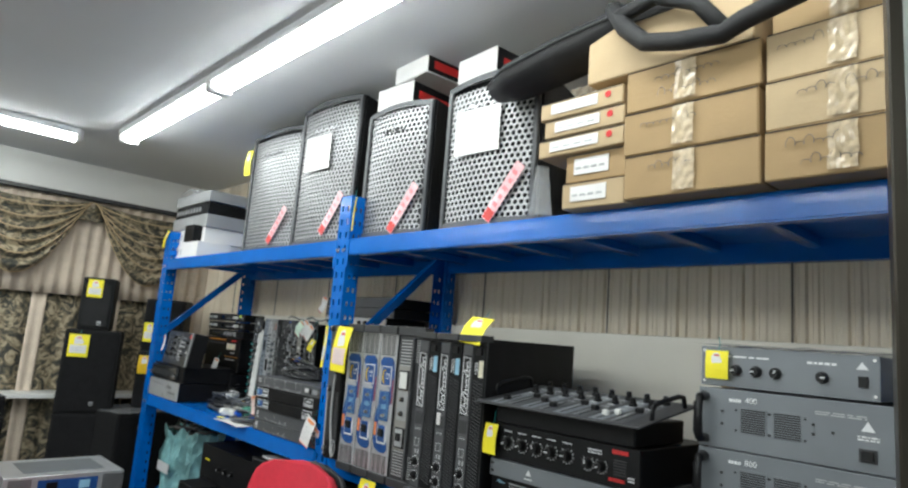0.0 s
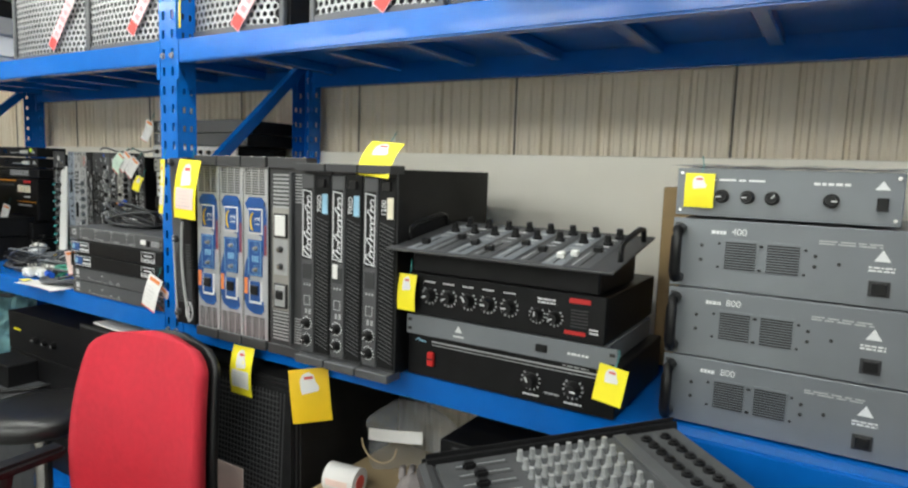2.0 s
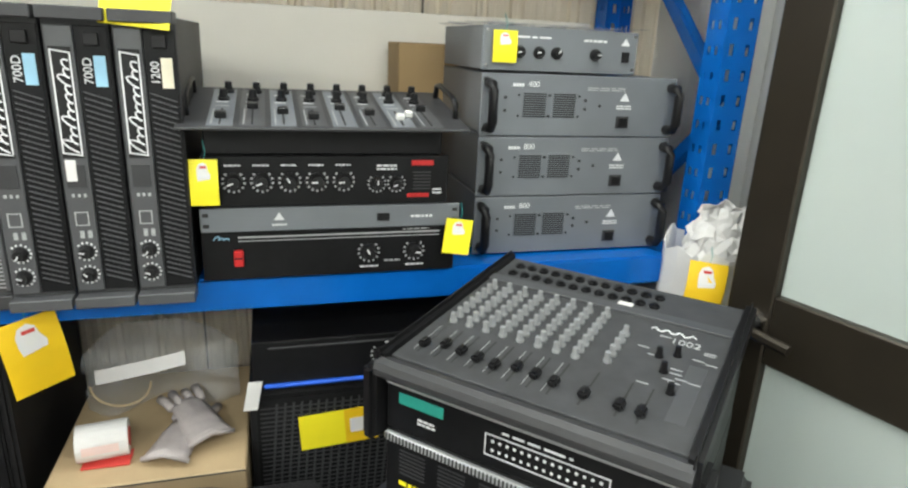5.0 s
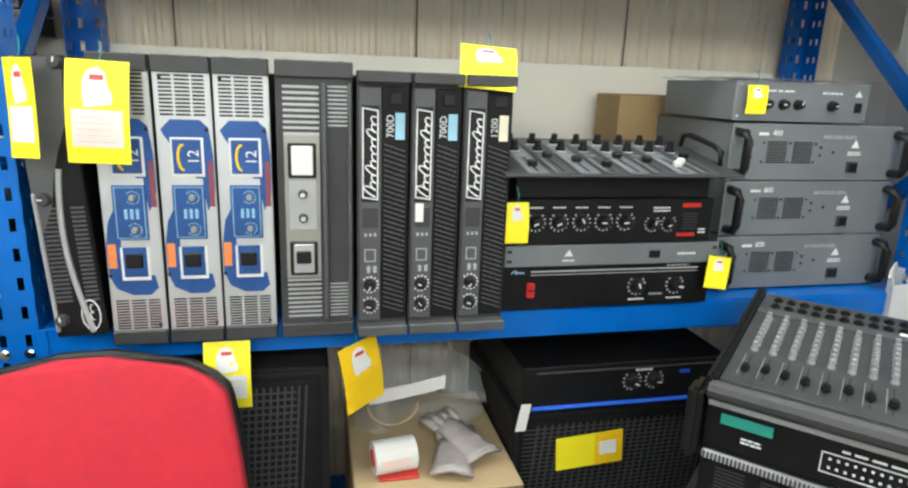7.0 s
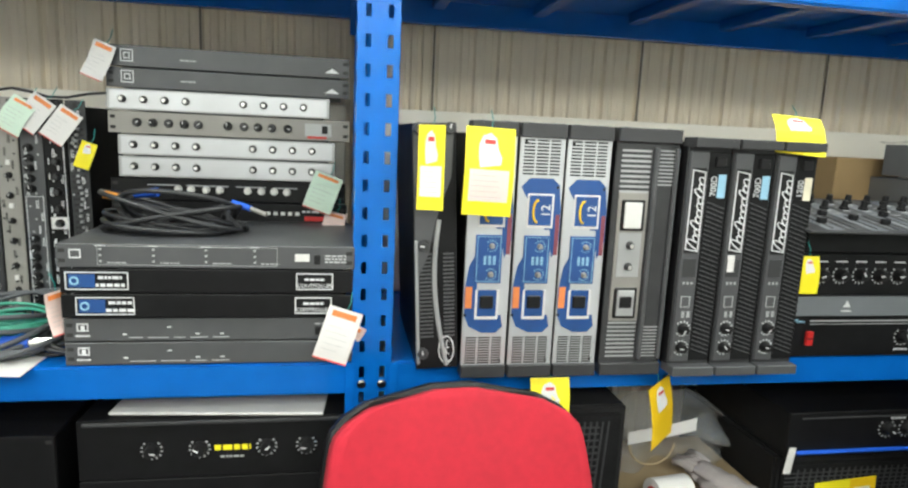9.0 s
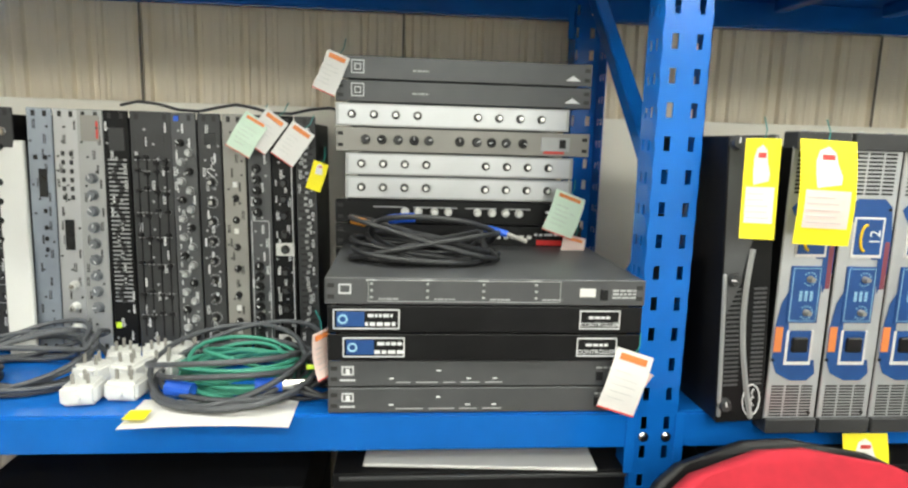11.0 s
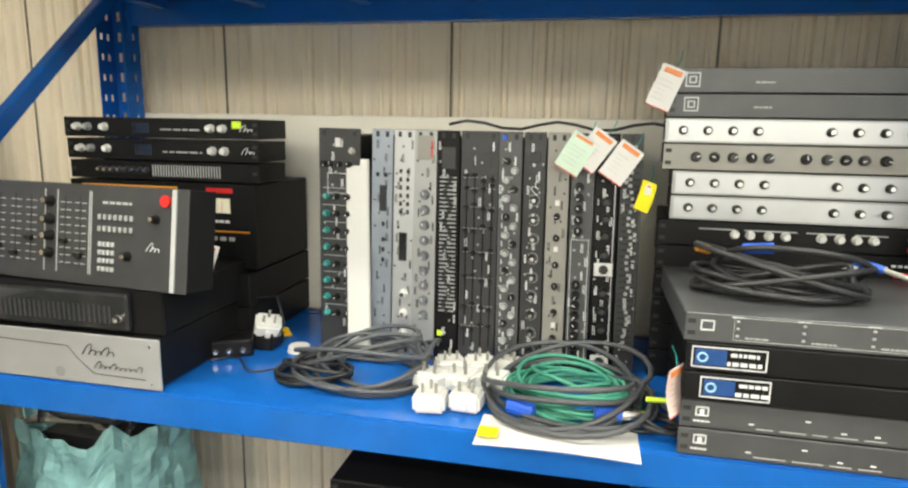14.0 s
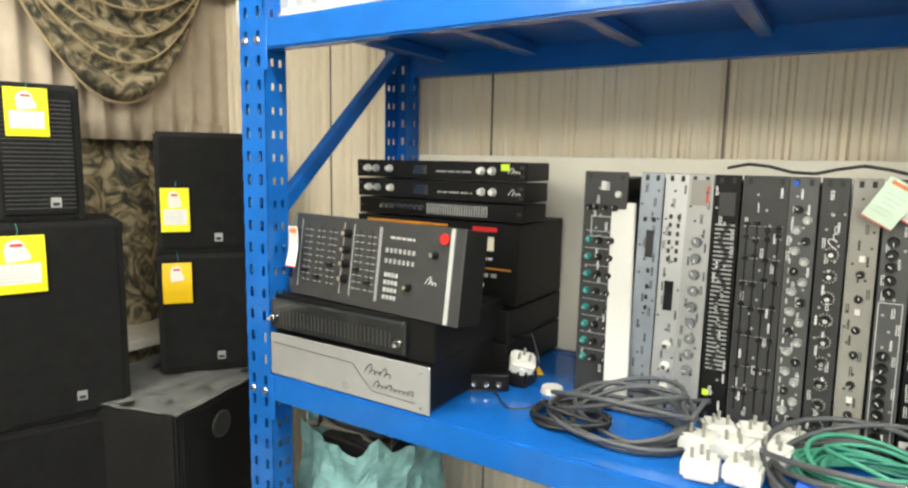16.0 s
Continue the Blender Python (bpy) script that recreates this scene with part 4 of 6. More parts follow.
def knob_row(t, n, u0, u1, v, r, mat, cap=None, h=0.012):
    for i in range(n):
        knob(t, u0 + (u1 - u0) * i / max(1, n - 1), v, r, h, mat, cap)


t = stood(1.036, D, 0.086, CHAR, "charcoal two-unit equaliser with green and black knobs, stood on end", 0.6)
for i in range(8):
    u = 0.075 + i * 0.0335
    knob(t, u, 0.070, 0.0055, 0.012, GREENK)
    knob(t, u, 0.050, 0.0065, 0.012, BLACKP)
    knob(t, u, 0.026, 0.0065, 0.012, BLACKP)
    plate(t, "divider", u + 0.0155, u + 0.0168, 0.008, 0.078, GPRINT, 0.0006)
outline(t, 0.315, 0.355, 0.010, 0.068, PRINT, 0.001)
for v in (0.024, 0.044, 0.062, 0.074):
    knob(t, 0.372, v, 0.0055, 0.010)
plate(t, "sticker", 0.405, 0.422, 0.042, 0.052, PAPER, 0.001)
knob(t, 0.398, 0.018, 0.006, 0.006, CHROME)
# white sheet leaning on it
solid("foam_sheet", box(B(), 0, 0.046, -0.010, 0, 0, 0.385, 0.002), WHITE, "thin white board leaning against the stood units", "board", LB(1.082, 0.262, Z1 + 0.001) @ pose(0, 0, 0, -4, -1.5, 0))
t = stood(0.975, D, 0.043, material("pale_blue_grey_panel", (0.30, 0.34, 0.40), 0.4, 0.4), "pale blue-grey one-unit processor with a dark display, stood on end", 1.0)
plate(t, "display", 0.285, 0.335, 0.012, 0.026, GLASSD, 0.002)
for u in (0.19, 0.21, 0.23, 0.26):
    button(t, u, 0.018, 0.008, 0.005)
button(t, 0.355, 0.014, 0.008, 0.006)
button(t, 0.355, 0.030, 0.008, 0.006)
t = stood(0.932, D, 0.043, SILVER, "silver one-unit effects processor with display, stood on end", 1.0)
plate(t, "display", 0.190, 0.245, 0.014, 0.030, GLASSD, 0.002)
for i in range(6):
    for v in (0.014, 0.028):
        button(t, 0.285 + i * 0.0155, v, 0.008, 0.005, CHAR)
for u in (0.045, 0.085, 0.125):
    knob(t, u, 0.018, 0.0075, 0.014, WHITE, CHROME)
t = stood(0.888, D, 0.045, LGREY, "light grey one-unit compressor with nine knobs, stood on end", 0.5)
knob_row(t, 9, 0.085, 0.32, 0.022, 0.0085, GREY)
plate(t, "badge", 0.385, 0.43, 0.006, 0.038, WARMG, 0.001)
plate(t, "red_print", 0.39, 0.42, 0.008, 0.012, REDP, 0.0014)
t = stood(0.842, D, 0.044, BLACK, "black graphic equaliser with many short sliders, stood on end")
for i in range(34):
    u = 0.095 + i * 0.0078
    plate(t, "slider_track", u, u + 0.003, 0.006, 0.038, LGREY, 0.0008)
    plate(t, "slider_cap", u - 0.001, u + 0.003, 0.018 + 0.006 * math.sin(i * 0.9), 0.026 + 0.006 * math.sin(i * 0.9), CHAR, 0.004)
plate(t, "sticker", 0.045, 0.056, 0.030, 0.040, LIME, 0.001)
plate(t, "badge", 0.37, 0.41, 0.008, 0.034, CHAR, 0.002)
bars(t, 0.372, 0.012, 0.03, 0.02, 2)
t = stood(0.770, D, 0.072, CHAR, "charcoal four-band equaliser with long sliders, stood on end")
for v in (0.012, 0.028, 0.045, 0.060):
    plate(t, "slider_track", 0.03, 0.36, v - 0.0012, v + 0.0012, BLACK, 0.001)
    for u in (0.07, 0.11, 0.165, 0.215, 0.26, 0.30, 0.335, 0.355):
        button(t, u + 0.006 * math.sin(u * 99 + v * 500), v, 0.006, 0.009, BLACKP, 0.007)
        plate(t, "tick", u, u + 0.001, v - 0.006, v + 0.006, GPRINT, 0.0006)
for v in (0.018, 0.050):
    plate(t, "badge", 0.372, 0.40, v - 0.004, v + 0.012, CHAR, 0.001)
    bars(t, 0.374, v, 0.02, 0.006, 2)
t = stood(0.726, D, 0.044, DGREY, "dark grey one-unit gate crowded with knobs, stood on end", -0.4)
for i in range(22):
    knob(t, 0.03 + i * 0.017, 0.014 + 0.014 * (i % 2), 0.0062, 0.011, LGREY if i % 3 else BLACKP)
    bars(t, 0.026 + i * 0.017, 0.034, 0.009, 0.004, 1)
plate(t, "blue_mark", 0.425, 0.434, 0.030, 0.038, BLUEP, 0.001)
t = stood(0.684, D, 0.041, CHAR, "charcoal one-unit mixer with ringed knobs, stood on end", -0.4)
for i in range(9):
    u = 0.03 + i * 0.036
    knob(t, u, 0.020, 0.006, 0.011, BLACKP, CHROME)
    ring(t, u, 0.020, 0.009)
plate(t, "window", 0.385, 0.405, 0.010, 0.030, GLASSD, 0.001)
squiggle(t, 0.33, 0.365, 0.018, 0.006, 3)
t = stood(0.642, D, 0.041, WARMG, "warm grey one-unit preamplifier with few knobs, stood on end", -0.5)
for u in (0.06, 0.11, 0.16, 0.20, 0.25, 0.29):
    knob(t, u, 0.02, 0.0055, 0.010)
for u in (0.035, 0.08, 0.225, 0.31):
    plate(t, "white_key", u, u + 0.010, 0.016, 0.024, PAPER, 0.003)
t = stood(0.598, D, 0.042, DGREY, "dark grey one-unit mixer with a column of knobs, stood on end", -0.6)
knob_row(t, 8, 0.03, 0.165, 0.026, 0.0075, BLACKP)
knob_row(t, 5, 0.265, 0.345, 0.026, 0.0075, BLACKP)
outline(t, 0.01, 0.25, 0.006, 0.038, PRINT, 0.001)
t = stood(0.556, D, 0.041, BLACK, "black one-unit limiter with white label blocks, stood on end", -0.8)
for u in (0.01, 0.185):
    plate(t, "white_block", u, u + 0.024, 0.004, 0.037, PAPER, 0.001)
for u in (0.022, 0.05, 0.085, 0.12, 0.155, 0.197, 0.225, 0.26, 0.29, 0.32):
    knob(t, u, 0.02, 0.0072, 0.012, BLACKP, CHAR)
    bars(t, u - 0.006, 0.033, 0.012, 0.004, 1)
plate(t, "side_line", 0.03, 0.35, 0.005, 0.0065, PRINT, 0.0006)
t = stood(0.516, D, 0.038, CHAR, "charcoal graphic equaliser with white slider caps, stood on end", -1.0)
for i in range(30):
    u = 0.05 + i * 0.0115
    plate(t, "slider_track", u, u + 0.0018, 0.006, 0.032, BLACK, 0.0008)
    plate(t, "slider_cap", u - 0.001, u + 0.004, 0.015 + 0.003 * math.sin(i), 0.021 + 0.003 * math.sin(i), LGREY, 0.005)
for s2, zt, a, c in ((0.640, 1.447, 24, "mint"), (0.606, 1.452, 30, "white"), (0.560, 1.432, 28, "white")):
    price_tag(LB(s2, D - 0.035, zt) @ pose(0, 0, 0, -8, a + 6, 0), c, 0.046, 0.070)
price_tag(LB(0.530, D - 0.04, 1.372) @ pose(0, 0, 0, -8, 20, 20), "yellow", 0.028, 0.052, False)
solid("loose_cable", sweep(B(), [(0.9 - 0.5 * k / 14, 0.01 * math.sin(k), 0.455 + 0.008 * math.sin(k * 1.3)) for k in range(15)], 0.003, 6), CABLE, "thin black lead lying along the unit tops", "cable", pose(FRONT + 0.345, 2.06, Z1 + 0.02, 0, 0, 90))

# cables and plugs lying on the shelf
cable_coil("cable_coil", "loose coil of dark grey cable on the blue shelf", LB(1.010, 0.165, Z1), 0.130, 9, 0.0044, CABLEG, flat=0.8, height=0.10)
cable_coil("cable_coil", "small tangled coil of dark cable on the shelf", LB(1.095, 0.135, Z1), 0.075, 6, 0.0042, CABLE, flat=0.8, height=0.04)
cable_coil("cable_coil", "coil of green cable tied inside a black one", LB(0.640, 0.135, Z1 + 0.008), 0.108, 16, 0.0037, GREEN, flat=0.95, height=0.055)
cable_coil("cable_coil", "black speaker cable coil with blue plugs", LB(0.650, 0.120, Z1 + 0.006), 0.140, 8, 0.0046, CABLEG, flat=1.0, height=0.085,
           parts=(((-0.085, -0.075, 0.02), (-0.045, -0.085, 0.018), BLUEP, 0.012), ((0.045, -0.075, 0.022), (0.085, -0.070, 0.022), BLUEP, 0.012), ((0.085, -0.07, 0.022), (0.12, -0.062, 0.02), CHROME, 0.009)))
cable_coil("cable_coil", "thin black lead with a yellow tie", LB(0.520, 0.075, Z1), 0.045, 3, 0.004, CABLE, flat=1.1, height=0.05,
           parts=(((-0.01, -0.01, 0.05), (0.03, -0.012, 0.052), LIME, 0.004),))
solid("paper_sheet", sheet(B(), lambda a, b: Vector((0.235 * a, 0.02 + 0.10 * b - 0.045, 0.001 + 0.004 * (1 - b) * math.sin(3 * a))), 8, 4, 0.0008), PAPER, "white paper sheet under the cables on the shelf", "paper", LB(0.775, -0.018, Z1))
solid("paper_corner", box(B(), 0, 0.03, 0, 0.03, 0, 0.0012), YEL, "small yellow paper slip on the white sheet", "paper", LB(0.772, -0.030, Z1 + 0.0085))


PLUGS = ((0.862, 0.056), (0.806, 0.072), (0.880, 0.128), (0.826, 0.140), (0.775, 0.150), (0.862, 0.198), (0.808, 0.212), (0.758, 0.222))


def plug(m, label="white three-pin mains plug lying pins up"):
    t = thing("mains_plug", label, "plug", m, "mains plugs")
    part("body", box(B(), -0.026, 0.026, -0.024, 0.026, 0, 0.030, 0.005, 2), WHITE, t)
    for x, y in ((0, 0.010), (-0.011, -0.008), (0.011, -0.008)):
        part("pin", box(B(), x - 0.0025, x + 0.0025, y - 0.002, y + 0.002, 0.029, 0.046, 0.0006), WARMG, t)
    part("cable_grip", cyl(B(), (0, -0.022, 0.013), (0, -1, 0), 0.006, 0.010, 10), WHITE, t)


rp = random.Random(7)
for k, (ps, pd) in enumerate(PLUGS):
    plug(LB(ps, pd, Z1 + 0.001 + (0.0 if k < 2 else 0.004)) @ pose(0, 0, 0, rp.uniform(-3, 3) if k < 2 else rp.uniform(-4, 10), rp.uniform(-3, 3), rp.uniform(-12, 12) if k < 2 else rp.uniform(-22, 22)))
plug(LB(1.262, 0.262, Z1 + 0.030) @ pose(0, 0, 0, 20, 10, 30), "white mains plug on top of a black adaptor")
t = thing("power_adaptor", "black plug-in power adaptor with its lead", "adaptor", LB(1.268, 0.255, Z1))
part("body", box(B(), -0.035, 0.035, -0.025, 0.03, 0, 0.032, 0.006, 2), BLACKP, t)
part("lead", sweep(B(), [(0.03, 0, 0.016), (0.06, -0.02, 0.06), (0.02, 0.03, 0.10), (-0.05, 0.03, 0.09), (-0.06, 0.0, 0.03)], 0.0022, 6), CABLE, t)
t = thing("junction_box", "small black box with sockets on its front", "box", LB(1.350, 0.150, Z1, 28))
part("body", box(B(), 0, 0.105, 0, 0.06, 0, 0.034, 0.003), BLACK, t)
for u in (0.02, 0.035, 0.06, 0.085):
    knob(t, u, 0.014, 0.0055, 0.008, CHAR, CHROME, y=0)
solid("coaster", cyl(B(), (0, 0, 0), (0, 0, 1), 0.024, 0.012, 20, 0.020), WHITE, "round white cap lying on the shelf", "cap", LB(1.185, 0.25, Z1))
solid("thin_lead", sweep(B(), [(0.02 * k - 0.14, 0.03 * math.sin(k * 0.9) + 0.03, 0.003) for k in range(15)], 0.0016, 5), CABLE, "thin dark lead straggling over the blue shelf", "cable", LB(1.18, 0.12, Z1))
solid("card_slip", box(B(), -0.05, 0.05, -0.02, 0.02, 0, 0.002), ORNG, "orange card slip under the adaptor", "card", LB(1.290, 0.31, Z1 + 0.001) @ pose(0, 0, 0.004, 8, 0, 40))

# ---------- further bay: units by its end ----------
t = device("amplifier", "black amplifier with a silver front plate, set on the shelf edge", LB(1.745, 0.006, Z1 + 0.002), 0.430, 0.091, 0.33, SILVER, BLACK, ear=0.01, screws=False)
for u in (0.02, 0.412):
    for v in (0.012, 0.078):
        part("screw", cyl(B(), (u, -0.004, v), (0, -1, 0), 0.003, 0.0015, 8), CHROME, t)
part("printed_line", sweep(B(), [(0.03, -0.0044, 0.070), (0.25, -0.0044, 0.066), (0.275, -0.0044, 0.040), (0.30, -0.0044, 0.020), (0.40, -0.0044, 0.018)], 0.0007, 4), SEAM, t)
squiggle(t, 0.285, 0.345, 0.062, 0.009, 5, SEAM, 0.0014)
squiggle(t, 0.305, 0.396, 0.036, 0.006, 9, SEAM, 0.0012)
part("oval_badge", cyl(B(), (0.232, -0.004, 0.018), (0, -1, 0), 0.010, 0.001, 16), LGREY, t)
t = device("equaliser", "black unit with a smoked clear cover", LB(1.748, 0.022, Z1 + 0.094), 0.432, 0.078, 0.31, BLACK, ear=0.0, screws=False)
part("smoked_cover", box(B(), 0.02, 0.375, -0.018, -0.003, 0.006, 0.072, 0.004), GLASSD, t)
for u in (0.03, 0.36):
    knob(t, u, 0.03, 0.006, 0.012, CHROME, y=-0.018)
vents(t, 0.05, 0.35, 0.02, 0.05, 30, CHAR, fill=0.3, y=-0.0185)
t = device("disc_mixer", "charcoal disc mixer with sliders and a red button, leaning back", LB(1.706, 0.046, Z1 + 0.173, -5) @ pose(0, 0, 0, -8, 0, 0), 0.448, 0.172, 0.07, CHAR, ear=0.004, screws=False, cat="mixer")
part("edge_trim", box(B(), 0.418, 0.426, -0.0065, -0.003, 0.002, 0.170), GPRINT, t)
for u in (0.02, 0.148, 0.176, 0.246, 0.250):
    plate(t, "divider", u, u + 0.002, 0.018, 0.160, GPRINT, 0.0006)
for u in (0.045, 0.082, 0.118, 0.195, 0.228):
    plate(t, "slider_track", u - 0.002, u + 0.002, 0.030, 0.150, SEAM, 0.001)
    for j in range(9):
        plate(t, "tick", u - 0.012, u + 0.012, 0.034 + j * 0.013, 0.0355 + j * 0.013, GPRINT, 0.0007)
    button(t, u, 0.055 + 0.02 * math.sin(u * 70), 0.013, 0.008, BLACKP, 0.010)
for v in (0.05, 0.08, 0.108, 0.14):
    knob(t, 0.162, v, 0.0085, 0.016, BLACKP, CHROME)
for j in range(7):
    for v in (0.098, 0.118):
        button(t, 0.270 + j * 0.011, v, 0.005, 0.009, LGREY, 0.004)
for j in range(4):
    for k in range(4):
        button(t, 0.272 + k * 0.009, 0.03 + j * 0.014, 0.005, 0.008, GPRINT, 0.004)
knob(t, 0.385, 0.120, 0.007, 0.013, BLACKP, CHROME)
knob(t, 0.330, 0.055, 0.007, 0.013, BLACKP, CHROME)
squiggle(t, 0.372, 0.396, 0.072, 0.007, 3)
part("red_button", cyl(B(), (0.405, -0.004, 0.150), (0, -1, 0), 0.010, 0.005, 18), RED, t)
bars(t, 0.275, 0.140, 0.06, 0.008, 1, GPRINT)
price_tag(LB(1.685, 0.034, Z1 + 0.318, -5) @ pose(0, 0, 0, -6, 0, 0), "white", 0.030, 0.085)
# pile at the back
zz = Z1 + 0.002
for h, nm in ((0.075, "black amplifier at the bottom of the pile"), (0.070, "black cassette deck with a dark front")):
    t = device("tape_deck", nm, LB(1.735, 0.262, zz), 0.440, h, 0.28, BLACK, ear=0.0, screws=False, cat="tape deck")
    plate(t, "window", 0.20, 0.40, 0.02, h - 0.02, GLASSD, 0.002)
    bars(t, 0.22, 0.012, 0.16, 0.004, 1, GPRINT)
    zz += h + 0.001
zz = 1.215
t = device("tape_deck", "black tape machine with amber trim and two meters", LB(1.722, 0.285, zz - 0.052), 0.435, 0.175, 0.23, BLACK, ear=0.0, screws=False, cat="tape deck")
plate(t, "amber_trim", 0.03, 0.26, 0.160, 0.166, AMBER, 0.0012)
plate(t, "amber_trim", 0.26, 0.42, 0.075, 0.079, AMBER, 0.0012)
for j in range(9):
    button(t, 0.05 + j * 0.024, 0.145, 0.015, 0.009, CHAR, 0.006)
for u in (0.275, 0.330):
    plate(t, "meter", u, u + 0.048, 0.115, 0.145, CREAMP, 0.002)
    plate(t, "needle", u + 0.03, u + 0.031, 0.117, 0.140, RED, 0.0026)
plate(t, "red_badge", 0.325, 0.385, 0.156, 0.166, RED, 0.0012)
bars(t, 0.325, 0.095, 0.05, 0.010, 1)
for j in range(6):
    button(t, 0.28 + j * 0.02, 0.062, 0.012, 0.008, GPRINT, 0.004)
zz = 1.340
for k, h in enumerate((0.040, 0.044, 0.042)):
    t = device("tuner", "black one-unit unit with white knobs and display" if k else "black one-unit exciter with a row of lights", LB(1.722, 0.290 - 0.004 * k, zz), 0.450 - 0.004 * (2 - k), h - 0.001, 0.11, BLACK, ear=0.0, cat="processor", group="piled tuners")
    if k:
        for u in (0.035, 0.060, 0.100, 0.345, 0.372):
            knob(t, u, h / 2, 0.0075, 0.013, WHITE if u != 0.060 else LGREY)
        plate(t, "display", 0.165, 0.205, 0.010, h - 0.012, GLASSD, 0.0015)
        bars(t, 0.23, 0.016, 0.09, 0.006, 1, GPRINT)
        squiggle(t, 0.412, 0.438, h / 2, 0.006, 3)
        if k == 2:
            plate(t, "sticker", 0.392, 0.412, 0.022, 0.036, LIME, 0.001)
    else:
        for j in range(8):
            knob(t, 0.075 + j * 0.016, h / 2, 0.006, 0.010, CHAR, CHROME)
        vents(t, 0.20, 0.36, 0.008, 0.032, 26, GPRINT, fill=0.4)
    zz += h + 0.0015
price_tag(LB(1.335, 0.19, 1.232) @ pose(0, 0, 0, -6, 16, 10), "white", 0.042, 0.075)

# ---------- top shelf ----------
Z2 = DECKS[2]


STRIPP = material("faded_pink_film", (0.80, 0.46, 0.48), 0.25, 0, 0.3, 40)


def hex_grille(w, h, bulge=0.018, pitch=0.0205, hole=0.72):
    """A bowed steel plate punched with six-sided holes."""
    bm = B()
    rx = pitch / 2
    dz = pitch * 0.866
    nz, nx = int(h / dz), int(w / pitch)
    y = lambda x: -bulge * (1 - (2 * x / w - 1) ** 2)
    for j in range(nz):
        for i in range(nx - (j % 2)):
            cx, cz = (i + 0.5 + 0.5 * (j % 2)) * pitch + (w - nx * pitch) / 2, (j + 0.5) * dz
            o = [(cx + rx * 1.155 * math.cos(radians(60 * k + 30)), cz + rx * 1.155 * math.sin(radians(60 * k + 30))) for k in range(6)]
            n = [(cx + rx * hole * 1.1 * math.cos(radians(60 * k + 30)), cz + rx * hole * 1.1 * math.sin(radians(60 * k + 30))) for k in range(6)]
            vo = [bm.verts.new((a, y(a), b)) for a, b in o]
            vn = [bm.verts.new((a, y(a), b)) for a, b in n]
            vb = [bm.verts.new((a, y(a) + 0.003, b)) for a, b in n]
            for k in range(6):
                l = (k + 1) % 6
                bm.faces.new((vo[k], vo[l], vn[l], vn[k]))
                bm.faces.new((vn[k], vn[l], vb[l], vb[k]))
    return bm


def pa_speaker(y, x, w, h, label, tilt=0.0, notice=None, strip=True):
    t = thing("loudspeaker", label, "loudspeaker", RB(y, x, Z2 + 0.001, tilt), "loudspeakers on the top shelf")
    bm = B()
    d = 0.33
    lo = [(0, 0.01), (w, 0.01), (w * 0.80, d), (w * 0.20, d)]
    a = [bm.verts.new((px, py, 0)) for px, py in lo]
    b = [bm.verts.new((px, py, h)) for px, py in lo]
    bm.faces.new(a[::-1])
    bm.faces.new(b)
    for k in range(4):
        bm.faces.new((a[k], a[(k + 1) % 4], b[(k + 1) % 4], b[k]))
    bmesh.ops.bevel(bm, geom=bm.edges[:], offset=0.008, segments=2, affect="EDGES")
    part("cabinet", bm, SPKBLK, t)
    part("grille", hex_grille(w - 0.036, h - 0.05), GRILLE, t, at=pose(0.018, 0.004, 0.026))
    fr = B()
    arc = lambda q: -0.018 * (1 - (2 * q - 1) ** 2)
    for z0, z1 in ((0.008, 0.026), (h - 0.026, h - 0.006)):
        sheet(fr, lambda u, v, z0=z0, z1=z1: Vector((0.006 + (w - 0.012) * u, arc(u) + 0.001, z0 + (z1 - z0) * v + (0.012 * math.sin(math.pi * u) if z0 > 0.1 else 0))), 12, 1)
    for x0 in (0.006, w - 0.022):
        box(fr, x0, x0 + 0.016, -0.004, 0.012, 0.008, h - 0.008, 0.003)
    part("grille_frame", fr, DGREY, t)
    part("badge", sweep(B(), [(w * (0.32 + 0.36 * k / 14), -0.021, h * 0.80 + 0.008 * math.sin(k * 1.9)) for k in range(15)], 0.003, 5), DGREY if not notice else PRINT, t)
    if notice:
        part("paper_notice", box(B(), w * notice[0], w * notice[1], -0.0235, -0.0222, h * notice[2], h * notice[3]), PAPER, t, "white paper notice taped to the grille")
        for k in range(4):
            part("printed_line", box(B(), w * notice[0] + 0.01, w * notice[1] - 0.01 - 0.01 * k, -0.0242, -0.0234, h * notice[3] - 0.02 - 0.014 * k, h * notice[3] - 0.017 - 0.014 * k), PINKP, t)
    if strip:
        bar = part("sale_strip", box(B(), -0.019, 0.019, -0.0010, 0, -0.105, 0.095), STRIPP, t, "faded pink and red sale strip stuck aslant", at=pose(w * 0.74, -0.0215, h * 0.21, 0, 38, 0))
        part("red_tip", box(B(), -0.017, 0.017, -0.0018, -0.0008, -0.103, -0.068), REDP, bar)
        for k in range(5):
            part("red_print", box(B(), -0.010 + 0.004 * (k % 2), 0.009, -0.0018, -0.0008, -0.055 + 0.028 * k, -0.042 + 0.028 * k), material("faded_red_print", (0.72, 0.22, 0.24), 0.5) if "faded_red_print" not in bpy.data.materials else bpy.data.materials["faded_red_print"], bar)
    return t


